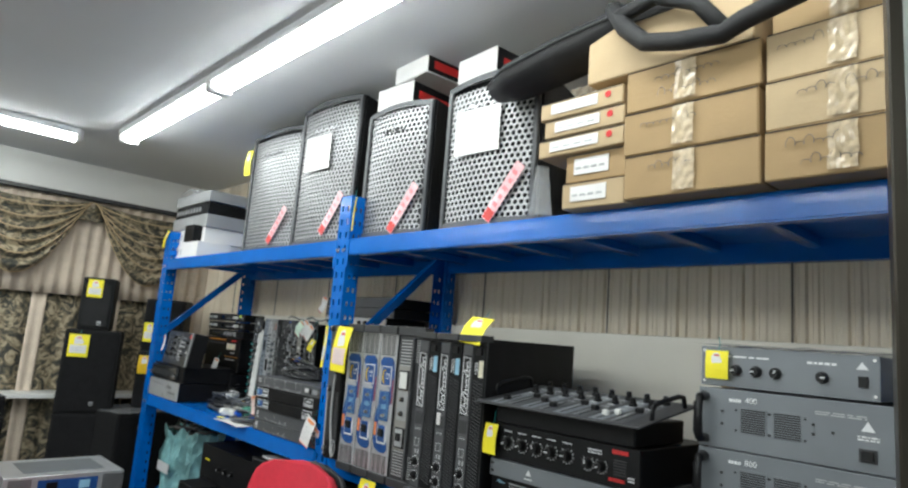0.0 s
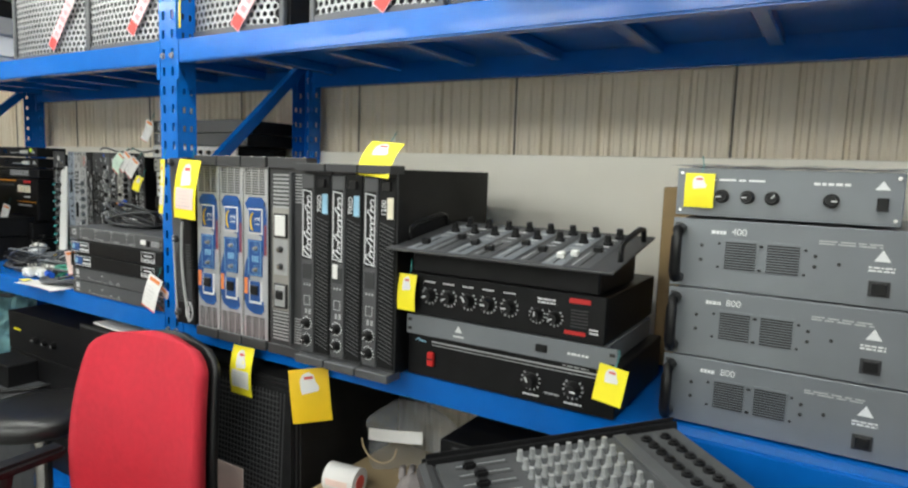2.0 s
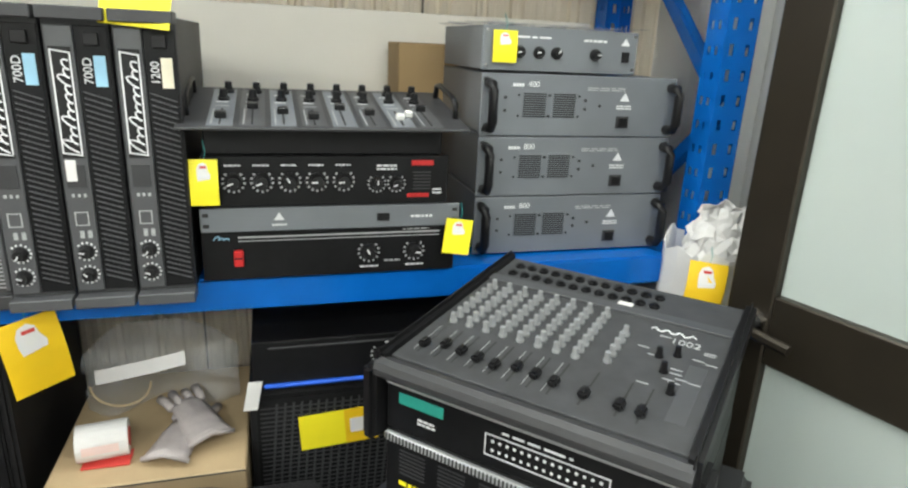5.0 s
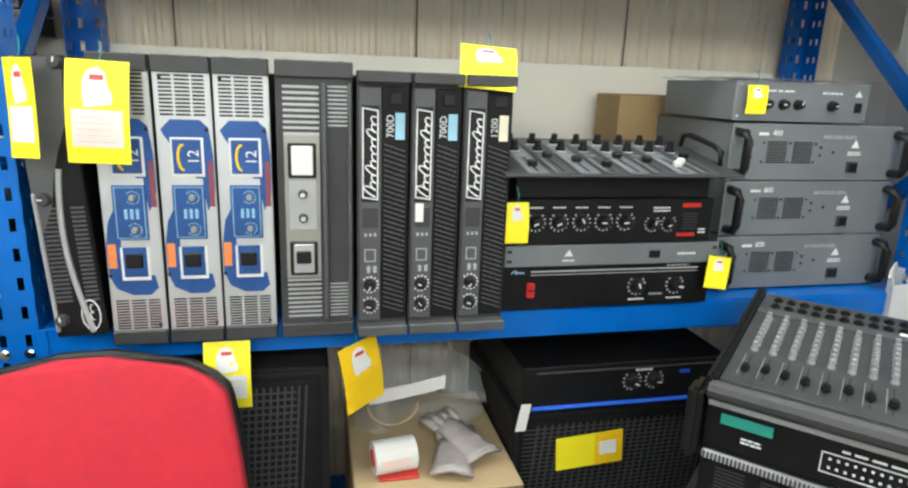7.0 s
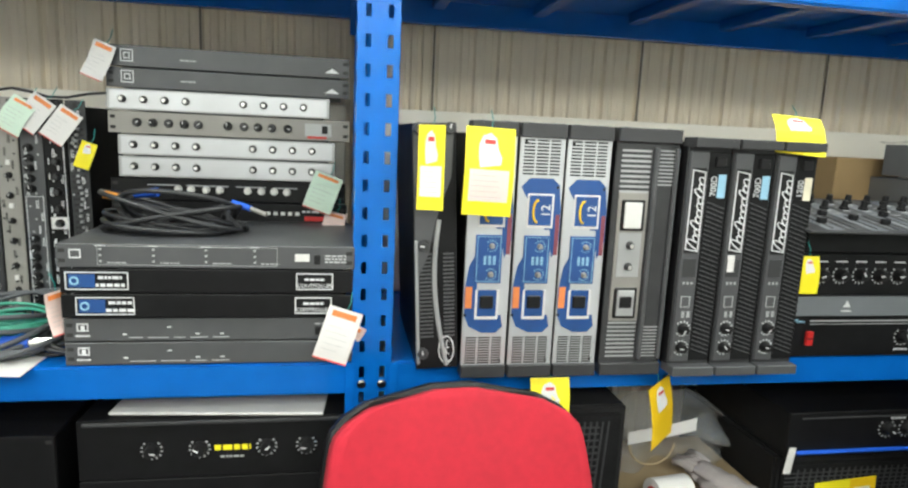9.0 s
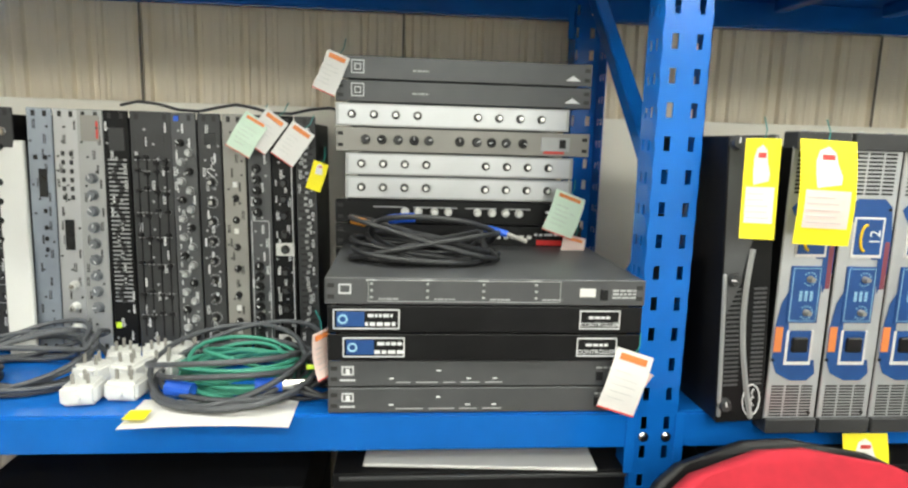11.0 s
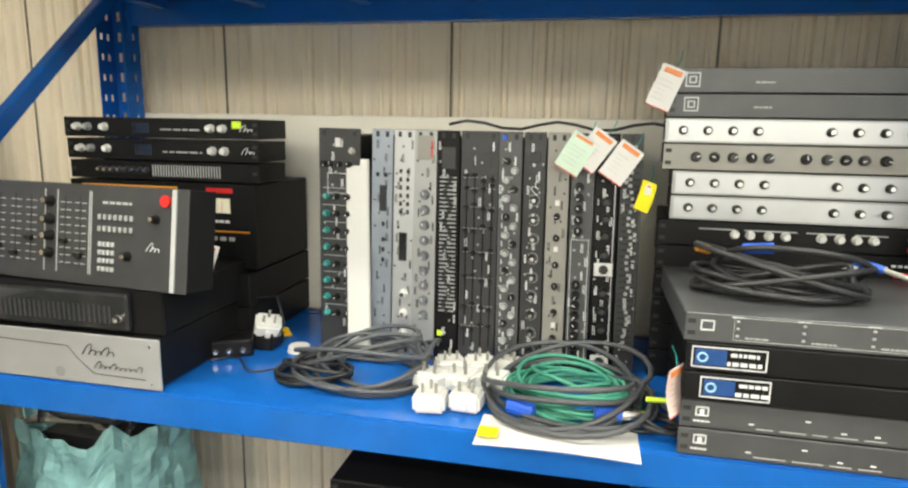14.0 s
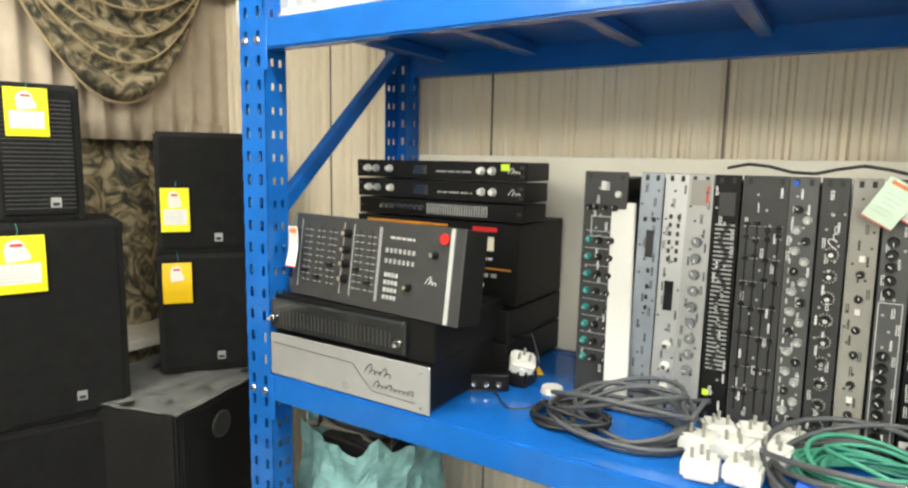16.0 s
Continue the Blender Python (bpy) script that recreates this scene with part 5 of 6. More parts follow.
pa_speaker(3.015, 1.345, 0.450, 0.595, "black loudspeaker with a light grey punched steel front", 4, None)
pa_speaker(2.515, 1.335, 0.430, 0.625, "black loudspeaker with a punched front and a blank white notice", 3, (0.2, 0.62, 0.52, 0.76))
pa_speaker(1.992, 1.330, 0.362, 0.495, "smaller black loudspeaker with a punched grey front", 3, None)
pa_speaker(1.532, 1.325, 0.385, 0.490, "smaller black loudspeaker with a lettered white notice", 3, (0.18, 0.66, 0.48, 0.78))
price_tag(RB(3.000, 1.325, 2.30) @ pose(0, 0, 0, -3, 0, 10), "yellow", 0.045, 0.13, False)
price_tag(RB(1.985, 1.292, 1.935) @ pose(0, 0, 0, -3, 0, 0), "yellow", 0.048, 0.13)
price_tag(LB(1.76, 0.0, 1.935) @ pose(0, 0, 0, -3, 28, 0), "yellow", 0.03, 0.10, False)


def carton(name, label, m, w, d, h, mat, tape=True, scrawl=0, red=None, labelled=False, group="cartons on the top shelf"):
    t = thing(name, label, "box", m, group)
    bm = box(B(), 0, w, 0, d, 0, h, 0.003)
    for v in bm.verts:
        v.co += Vector((noise.noise(v.co * 9), noise.noise(v.co * 7 + Vector((3, 0, 0))), noise.noise(v.co * 8))) * 0.003
    part("carton", bm, mat, t)
    part("flap_joint", box(B(), 0.002, w - 0.002, -0.0012, 0.001, h - 0.004, h - 0.002), SEAM, t)
    if tape:
        part("tape", sheet(B(), lambda a, b: Vector((w * 0.40 + 0.048 * a + 0.003 * noise.noise((b * 4, w * 30, 2)), -0.0045 + 0.0035 * noise.noise((a * 4 + w * 9, b * 5, h * 50)), h * (0.08 + 0.86 * b))), 12, 14), TAPE, t)
    if scrawl:
        rr = random.Random(scrawl)
        for k in range(rr.randint(1, 2)):
            x0, n, z0 = w * rr.uniform(0.08, 0.30), rr.randint(5, 9), h * (0.62 - 0.36 * k)
            hs = [rr.choice((0.35, 0.45, 0.9)) for _ in range(n)]
            pts = [(x0 + 0.016 * j / 8 - 0.004 * math.sin(0.785 * j), -0.0042, z0 + 0.020 * hs[min(j // 8, n - 1)] * (0.5 - 0.5 * math.cos(0.785 * j))) for j in range(8 * n + 1)]
            part("marker_scrawl", sweep(B(), pts, 0.0009, 4), JOINT, t)
    if labelled:
        plate(t, "paper_label", w * 0.15, w * 0.72, h * 0.25, h * 0.82, PAPER, 0.001, y=-0.002)
        for k in range(4):
            plate(t, "blue_print", w * (0.18 + 0.13 * k), w * (0.27 + 0.13 * k), h * 0.44, h * 0.52, GPRINT, 0.0012, y=-0.0025)
    if red:
        part("red_dot", cyl(B(), (w * 0.84, -0.0015, h * 0.62), (0, -1, 0), h * 0.18, 0.0012, 16), RED, t)
    return t


zt = Z2 + 0.002
for k in range(3):
    carton("cardboard_box", "brown carton sealed with clear tape, written on in marker", RB(0.782 + 0.004 * (k % 2), 1.215, zt + 0.1015 * k), 0.300, 0.34, 0.100, CARD, scrawl=3 + k)
    carton("cardboard_box", "brown carton with marker writing on its side", RB(0.474, 1.212 + 0.004 * k, zt + 0.1015 * k), 0.275, 0.34, 0.100, CARDL if k else CARD, scrawl=13 + k)
carton("cardboard_box", "brown carton on top of the pile", RB(0.900, 1.222, zt + 0.3055), 0.40, 0.30, 0.130, CARDL, tape=False)
carton("cardboard_box", "brown carton high on the pile", RB(0.470, 1.24, zt + 0.3055), 0.26, 0.26, 0.10, CARD, scrawl=31)
zl = Z2 + 0.142
for k, (w, dy) in enumerate(((0.255, 0.034), (0.235, 0.014), (0.245, 0.027))):
    carton("cardboard_box", "flat pale carton with a printed label and red dot", RB(1.012 + dy, 1.225 - 0.004 * k, zl), w, 0.30, 0.047, CARDL, tape=False, red=True, labelled=True)
    zl += 0.0485
carton("cardboard_box", "small brown carton under the flat ones", RB(0.970, 1.235, Z2 + 0.002), 0.18, 0.28, 0.066, CARDL, tape=False, labelled=True)
carton("cardboard_box", "small carton with paper labels under the flat ones", RB(0.965, 1.24, Z2 + 0.069), 0.175, 0.28, 0.072, CARD, tape=False, labelled=True)
solid("wrapped_bottle", sheet(B(), lambda a, b: Vector((0.032 * (1 + 0.15 * noise.noise((a * 6, b * 4, 2))) * math.cos(6.283 * a) * (1 - 0.45 * b), 0.032 * math.sin(6.283 * a) * (1 - 0.45 * b), 0.135 * b)), 16, 8, 0.001), WRAP, "crumpled clear plastic wrap standing by the boxes", "plastic wrap", RB(1.065, 1.27, Z2))
for k, (y, zz, w, a) in enumerate(((1.96, Z2 + 0.510, 0.27, 2), (1.86, Z2 + 0.593, 0.26, -3), (1.51, Z2 + 0.505, 0.25, -4))):
    t = thing("small_box", "white carton with red and black printing on its side", "box", RB(y, 1.34, zz, a), "white cartons")
    part("carton", box(B(), 0, w * 0.75, 0, 0.24, 0, 0.082, 0.003), PAPER, t)
    part("printed_end", box(B(), w * 0.75, w * 0.75 + 0.002, 0.004, 0.236, 0.004, 0.078), BLACKP, t)
    part("red_print", box(B(), w * 0.75 + 0.002, w * 0.75 + 0.003, 0.03, 0.2, 0.02, 0.05), RED, t)

# long padded case lying on the boxes
gc = thing("instrument_case", "long black padded case with a strap lying on the boxes", "case", pose(0, 0.0, 0.015))
axis = [Vector((1.27, 1.250, 2.150)), Vector((1.26, 1.16, 2.160)), Vector((1.27, 0.98, 2.190)), Vector((1.29, 0.80, 2.225)), Vector((1.33, 0.62, 2.255)), Vector((1.36, 0.40, 2.285))]
wid = (0.030, 0.052, 0.056, 0.050, 0.046, 0.044)
bm = B()
rings = []
for p, r in zip(axis, wid):
    rings.append([bm.verts.new(p + Vector((1.5 * r * math.cos(radians(30 * k)), 0, 0.95 * r * math.sin(radians(30 * k))))) for k in range(12)])
for a, b in zip(rings, rings[1:]):
    for k in range(12):
        bm.faces.new((a[k], a[(k + 1) % 12], b[(k + 1) % 12], b[k]))
bm.faces.new(rings[0])
bm.faces.new(rings[-1][::-1])
case = part("case_body", bm, CASEF, gc, smooth=True)
part("zip", sweep(B(), [p + Vector((-1.52 * r, 0, 0.004)) for p, r in zip(axis, wid)], 0.004, 6), CHAR, case)
strap_line = [(1.20, 0.82, 2.235), (1.185, 0.775, 2.165), (1.180, 0.72, 2.110), (1.180, 0.64, 2.088), (1.180, 0.545, 2.075), (1.180, 0.50, 2.092), (1.180, 0.40, 2.112), (1.180, 0.27, 2.150)]
part("strap", sweep(B(), strap_line, 0.021, 8), CASEF, gc, smooth=True)
part("strap_loop", sweep(B(), [(1.19, 0.80, 2.20), (1.185, 0.70, 2.215), (1.185, 0.60, 2.165), (1.182, 0.54, 2.085)], 0.018, 8), CASEF, gc, smooth=True)

# smaller pile at the far end of the top shelf
zz = Z2 + 0.001
for k, (h, mt, lb) in enumerate(((0.085, PAPER, "white carton at the bottom of the pile"), (0.08, PAPER, "white carton with a dark edge"), (0.07, LGREY, "silver flat unit in the pile"), (0.065, BLACK, "black flat unit in the pile"), (0.06, LGREY, "silver disc player in the pile"))):
    t = device("disc_player", lb, LB(1.86 - 0.006 * k, 0.05 + 0.006 * (k % 2), zz), 0.46 + 0.01 * (k % 3), h, 0.26, mt, mt, ear=0.0, screws=False, cat="player", group="pile of players")
    vents(t, 0.02, 0.38, h * 0.3, h * 0.7, 9, GPRINT if mt is not BLACK else LGREY, fill=0.5)
    zz += h + 0.001
solid("crumpled_wrap", sheet(B(), lambda a, b: Vector((0.24 * a, 0.2 * b, 0.03 * math.sin(math.pi * a) + 0.025 * noise.noise((a * 7, b * 7, 5)) + 0.012)), 14, 12, 0.001), WRAP, "crumpled clear plastic lying on the pile", "plastic wrap", LB(1.84, 0.06, zz))
t = device("disc_player", "small black unit on a white carton", LB(1.54, 0.01, Z2 + 0.085), 0.12, 0.09, 0.16, BLACK, ear=0.0, screws=False, cat="player")
solid("small_box", box(B(), 0, 0.20, 0, 0.18, 0, 0.082, 0.003), PAPER, "small white carton near the shelf edge", "box", LB(1.55, 0.008, Z2 + 0.001))

# ---------- goods under the shelf ----------
Z0 = DECKS[0]


def cabinet_speaker(m, w, d, h, label, name="loudspeaker", lines=0, logo=True, mesh=False):
    t = thing(name, label, "loudspeaker", m, "black loudspeakers")
    part("cabinet", box(B(), 0, w, 0, d, 0, h, 0.006, 2), SPKBLK, t)
    part("grille", box(B(), 0.014, w - 0.014, -0.010, 0.001, 0.014, h - 0.014, 0.004, 2), FOAM, t)
    if lines:
        vents(t, 0.02, w - 0.02, 0.03, h - 0.03, lines, CHAR, upright=False, fill=0.25, y=-0.010, name="grille_ribs")
    if mesh:
        vents(t, 0.02, w - 0.06, 0.03, h - 0.03, 26, CHAR, fill=0.3, slant=0.03, y=-0.010, name="grille_mesh")
        vents(t, 0.02, w - 0.06, 0.03, h - 0.03, 40, CHAR, upright=False, fill=0.25, y=-0.0104, name="grille_mesh")
    if logo:
        part("badge", box(B(), w * 0.60, w * 0.60 + 0.022, -0.0125, -0.009, h * 0.10, h * 0.10 + 0.024, 0.0008), LGREY, t)
        part("badge_mark", box(B(), w * 0.60 + 0.004, w * 0.60 + 0.018, -0.0130, -0.0120, h * 0.10 + 0.004, h * 0.10 + 0.012), SEAM, t)
    return t


cabinet_speaker(RB(1.90, 1.262, Z0 + 0.001), 0.41, 0.42, 0.615, "black loudspeaker with a steel mesh front under the shelf", mesh=True, logo=False)
solid("paper_notice", box(B(), 0, 0.12, -0.0015, 0, 0, 0.15), PINKP, "pale paper notice on the black loudspeaker", "paper", RB(1.80, 1.250, 0.50))
cabinet_speaker(RB(1.105, 1.300, Z0 + 0.001), 0.50, 0.40, 0.465, "black loudspeaker with a mesh front and yellow card", mesh=True, logo=False)
t = thing("price_tag", "yellow and orange price card stuck on the loudspeaker grille", "price tag", RB(1.008, 1.282, 0.628), "price tags")
part("card", box(B(), 0, 0.155, -0.001, 0, 0, 0.078), YEL, t, at=pose(0, 0, 0, 0, -4, 0))
part("orange_half", box(B(), 0.09, 0.155, -0.0018, -0.0008, 0, 0.078), ORNG, t, at=pose(0, 0, 0, 0, -4, 0))
part("sticker", box(B(), 0.10, 0.14, -0.0026, -0.0016, 0.024, 0.056, 0.0002), PAPER, t, at=pose(0, 0, 0, 0, -4, 0))
t = device("power_amplifier", "black power amplifier with two knobs and a blue edge", RB(1.095, 1.290, 0.7675), 0.480, 0.105, 0.36, BLACK, ear=0.0, screws=False)
plate(t, "blue_edge", 0.02, 0.47, 0.010, 0.018, BLUEP, 0.010, bev=0.003)
for u in (0.248, 0.300):
    knob(t, u, 0.062, 0.014, 0.016)
    ring(t, u, 0.062, 0.018)
bars(t, 0.255, 0.084, 0.04, 0.008, 1)
plate(t, "blue_mark", 0.36, 0.385, 0.072, 0.080, BLUEP, 0.001)
part("top_edge", box(B(), 0.03, 0.46, -0.006, 0.002, 0.090, 0.094, 0.001), CHAR, t)
solid("hang_tag", box(B(), -0.014, 0.014, -0.001, 0, -0.06, 0, 0.0003), PAPER, "small white swing tag hanging by the amplifier", "price tag", RB(1.090, 1.272, 0.80) @ pose(0, 0, 0, 0, 12, 20))
# carton with roll and gloves
carton("cardboard_box", "wide pale carton lying between the loudspeakers", pose(1.195, 1.445, Z0 + 0.001, 0, 0, -90), 0.335, 0.40, 0.365, CARDL, tape=False, group="cartons under the shelf")
ZC = Z0 + 0.368
t = thing("tape_roll", "white roll of labels on a red core lying on the carton", "roll", pose(1.285, 1.365, ZC + 0.034, 0, 0, 8))
part("roll", cyl(B(), (0, -0.045, 0), (0, 1, 0), 0.034, 0.085, 26), PAPER, t, smooth=False)
part("core", cyl(B(), (0, -0.047, 0), (0, 1, 0), 0.018, 0.089, 18), REDP, t)
part("print", box(B(), -0.0345, -0.033, -0.03, 0.03, -0.006, 0.010), PINKP, t)
solid("roll_backing", box(B(), -0.022, 0.024, -0.045, 0.035, 0, 0.003), REDP, "red backing card under the label roll", "card", pose(1.27, 1.36, ZC))


def glove(m):
    t = thing("work_glove", "grey knitted work glove lying limp", "glove", m, "work gloves")
    pal = sheet(B(), lambda a, b: Vector((0.15 * a - 0.07, 0.09 * (b - 0.5) * (0.8 + 0.25 * a), 0.016 + 0.014 * math.sin(math.pi * b) + 0.007 * noise.noise((a * 6, b * 6, 7)))), 12, 8, 0.012)
    part("palm", pal, GLOVE, t, smooth=True)
    for k in range(4):
        y0 = -0.034 + 0.022 * k
        part("finger", sweep(B(), [(-0.065, y0, 0.016), (-0.095, y0 * 1.15, 0.018), (-0.12 - 0.008 * (k % 2), y0 * 1.25, 0.012)], 0.0105, 8), GLOVE, t, smooth=True)
    part("cuff", sweep(B(), [(0.078, -0.048, 0.012), (0.084, 0.0, 0.03), (0.078, 0.05, 0.012)], 0.006, 7), GLOVE, t, smooth=True)


glove(pose(1.30, 1.235, ZC, 0, 0, 165) @ Matrix.Scale(0.88, 4))
glove(pose(1.335, 1.205, ZC + 0.014, 0, 4, 205) @ Matrix.Scale(0.88, 4))
solid("plastic_bag", sheet(B(), lambda a, b: Vector((0.30 * a, 0.10 + 0.06 * noise.noise((a * 3, b * 3, 9)), 0.20 * b * (0.6 + 0.4 * math.sin(math.pi * a)))), 18, 12, 0.001), WRAP, "clear plastic bag behind the carton lid", "bag", RB(1.43, 1.36, ZC))
solid("paper_band", sheet(B(), lambda a, b: Vector((0.17 * a, -0.004 * math.sin(3 * a), 0.032 * b + 0.03 * a)), 6, 1, 0.001), PAPER, "white paper band on the clear bag", "paper", RB(1.40, 1.42, ZC + 0.075))
solid("bag_string", sweep(B(), [(0.055 * math.cos(a), 0, -0.05 * math.sin(a)) for a in [math.pi * k / 12 for k in range(13)]], 0.0022, 6), CARDL, "white string loop of the bag", "string", RB(1.35, 1.40, ZC + 0.085))

# lower goods of the further bay
zz = Z0 + 0.001
for k, (h, lb) in enumerate(((0.115, "black amplifier in the lower pile"), (0.115, "black amplifier in the lower pile"), (0.115, "black amplifier in the lower pile"), (0.115, "black amplifier with a ribbed front"), (0.112, "black power amplifier with four knobs and yellow print"))):
    t = device("power_amplifier", lb, LB(0.485, 0.016, zz), 0.475, h, 0.40, BLACK, ear=0.0, screws=False, group="amplifiers under the shelf")
    if k == 4:
        for u in (0.12, 0.20, 0.315, 0.385):
            knob(t, u, 0.055, 0.012, 0.016, BLACKP)
            ring(t, u, 0.055, 0.015, GPRINT)
        bars(t, 0.225, 0.050, 0.062, 0.018, 1, YEL)
        bars(t, 0.235, 0.036, 0.040, 0.006, 1, GPRINT)
        part("top_edge", box(B(), 0.01, 0.465, -0.008, 0.002, 0.102, 0.108, 0.001), CHAR, t)
    else:
        vents(t, 0.03, 0.45, 0.03, 0.07, 40, CHAR, fill=0.4)
        plate(t, "orange_card", 0.04, 0.11, 0.01, 0.09, ORNG, 0.001) if k == 3 else None
    zz += h + 0.001
solid("paper_sheaf", box(B(), 0, 0.37, 0, 0.13, 0, 0.006, 0.002), PAPER, "white papers lying on the amplifier", "paper", LB(0.44, 0.03, zz, -4))
zz = Z0 + 0.001
for k, h in enumerate((0.13, 0.13, 0.13, 0.142)):
    t = device("power_amplifier", "black wide amplifier under the shelf" if k < 3 else "black wide amplifier with yellow print", LB(1.035, 0.05, zz), 0.50, h, 0.40, BLACK, ear=0.0, group="amplifiers under the shelf")
    if k == 3:
        bars(t, 0.04, 0.075, 0.05, 0.014, 1, YEL)
        for u in (0.2, 0.26, 0.32):
            knob(t, u, 0.06, 0.012, 0.015)
    zz += h + 0.001
# teal bag of leads
t = thing("carrier_bag", "teal plastic carrier bag stuffed with dark leads", "bag", LB(1.67, 0.27, Z0))
def bag_skin(a, b):
    c, q = math.cos(6.283 * a), math.sin(6.283 * a)
    crease = 0.16 * noise.noise((c * 2, q * 2, b * 4)) + 0.09 * noise.noise((c * 6, q * 6, b * 9)) + 0.05 * abs(noise.noise((c * 14, q * 14, b * 16)))
    return Vector((0.18 * (1 + crease) * c * (0.85 + 0.15 * b), 0.15 * (1 + crease) * q, 0.02 + 0.47 * b + 0.07 * b * noise.noise((c * 3, q * 3, 3))))


part("bag", sheet(B(), bag_skin, 64, 30, 0.0015), TEALB, t)
part("bag_print", box(B(), -0.06, 0.10, -0.166, -0.162, 0.28, 0.33, 0.001), PAPER, t)
rb = random.Random(3)
for k in range(7):
    p = [(0.14 * math.sin(k * 1.3 + j * 0.9), 0.10 * math.cos(k * 2.1 + j * 0.8), 0.47 + 0.05 * rb.random()) for j in range(7)]
    part("lead", sweep(B(), p, 0.006, 6), CABLE if k % 3 else WARMG, t)
part("filling", box(B(), -0.14, 0.14, -0.10, 0.10, 0.02, 0.455, 0.03, 2), CABLE, t)
# grey bin and glassy jars low by the end
t = thing("waste_bin", "dark grey plastic bin full of boxes under the rack", "bin", pose(1.33, 2.98, 0))
bm = B()
cyl(bm, (0, 0, 0), (0, 0, 1), 0.13, 0.62, 28, 0.165)
part("bin", bm, DGREY, t)
part("rim", sweep(B(), [(0.168 * math.cos(a), 0.168 * math.sin(a), 0.62) for a in [k * 6.2832 / 24 for k in range(25)]], 0.008, 7), BLACKP, t)
part("boxed_unit", box(B(), -0.11, 0.10, -0.09, 0.10, 0.56, 0.70, 0.004), BLACK, t)

# ---------- stool and chair in the aisle ----------
t = thing("stool", "round black padded stool on a chrome post", "stool", pose(1.13, 2.462, 0))
bm = B()
prof = [(0, 0.685), (0.10, 0.69), (0.155, 0.682), (0.172, 0.665), (0.172, 0.640), (0.16, 0.625), (0, 0.622)]
for (r0, z0), (r1, z1) in zip(prof, prof[1:]):
    for k in range(28):
        a, b = 6.2832 * k / 28, 6.2832 * (k + 1) / 28
        q = [(r0 * math.cos(a), r0 * math.sin(a), z0), (r0 * math.cos(b), r0 * math.sin(b), z0), (r1 * math.cos(b), r1 * math.sin(b), z1), (r1 * math.cos(a), r1 * math.sin(a), z1)]
        if r0 == 0:
            q = q[1:]
        if r1 == 0:
            q = q[:3]
        bm.faces.new([bm.verts.new(p) for p in q])
bmesh.ops.remove_doubles(bm, verts=bm.verts[:], dist=1e-5)
part("seat", bm, material("black_vinyl", (0.012, 0.012, 0.013), 0.3, 0, 0.2, 30, 0.15, 300), t, smooth=True)
part("post", cyl(B(), (0, 0, 0.08), (0, 0, 1), 0.024, 0.55, 16), CHROME, t)
for k in range(5):
    a = 6.2832 * k / 5
    leg = part("foot", sweep(B(), [(0, 0, 0.09), (0.12 * math.cos(a), 0.12 * math.sin(a), 0.085), (0.24 * math.cos(a), 0.24 * math.sin(a), 0.055)], 0.015, 8), CHROME, t)
    part("caster", cyl(B(), (0.24 * math.cos(a) - 0.01, 0.24 * math.sin(a), 0.026), (1, 0, 0), 0.026, 0.022, 14), BLACKP, leg)

CH = pose(1.125, 1.864, 0, 0, 0, -86)
t = thing("office_chair", "red fabric office chair with a black shell and armrests", "chair", CH)


def back_outline(a, k=1.0):
    """Half widths of the padded back at height fraction a."""
    return k * (0.248 - 0.045 * a ** 2.2 if a < 0.86 else (0.248 - 0.045 * a ** 2.2) * math.sqrt(max(0.0, 1 - ((a - 0.86) / 0.14) ** 2)) ** 0.8 + 0.0)


def back_surface(k, y0, z0, z1, bow):
    def f(u, v):
        wv = back_outline(min(v, 0.999), k)
        x = (2 * u - 1) * wv
        return Vector((x, y0 + 0.05 * (x / 0.23) ** 2 * -1 - bow * (1 - (2 * u - 1) ** 2) * math.sin(math.pi * min(1, v * 0.95 + 0.03)) + 0.06 * (v - 0.2) ** 2, z0 + (z1 - z0) * v))
    return f


bm = sheet(B(), back_surface(1.0, 0.0, 0.56, 1.003, 0.030), 22, 26)
bm.normal_update()
bmesh.ops.solidify(bm, geom=bm.faces[:], thickness=-0.03)
part("backrest", bm, REDFAB, t, smooth=True)
bm = sheet(B(), back_surface(1.018, 0.034, 0.55, 1.001, 0.024), 22, 26)
bm.normal_update()
bmesh.ops.solidify(bm, geom=bm.faces[:], thickness=-0.016)
part("back_shell", bm, BLACKP, t, smooth=True)
part("seat", box(B(), -0.24, 0.24, -0.50, -0.04, 0.43, 0.51, 0.03, 3), REDFAB, t)
part("back_bar", box(B(), -0.03, 0.03, 0.045, 0.065, 0.40, 0.70, 0.006), BLACKP, t)
for sx in (-1, 1):
    arm = part("armrest", box(B(), sx * 0.275 - 0.03, sx * 0.275 + 0.03, -0.36, -0.08, 0.655, 0.685, 0.010, 2), BLACKP, t)
    part("arm_post", sweep(B(), [(sx * 0.275, -0.22, 0.66), (sx * 0.28, -0.24, 0.52), (sx * 0.20, -0.26, 0.44)], 0.018, 8), BLACKP, arm)
part("gas_lift", cyl(B(), (0, -0.26, 0.09), (0, 0, 1), 0.026, 0.35, 16), BLACKP, t)
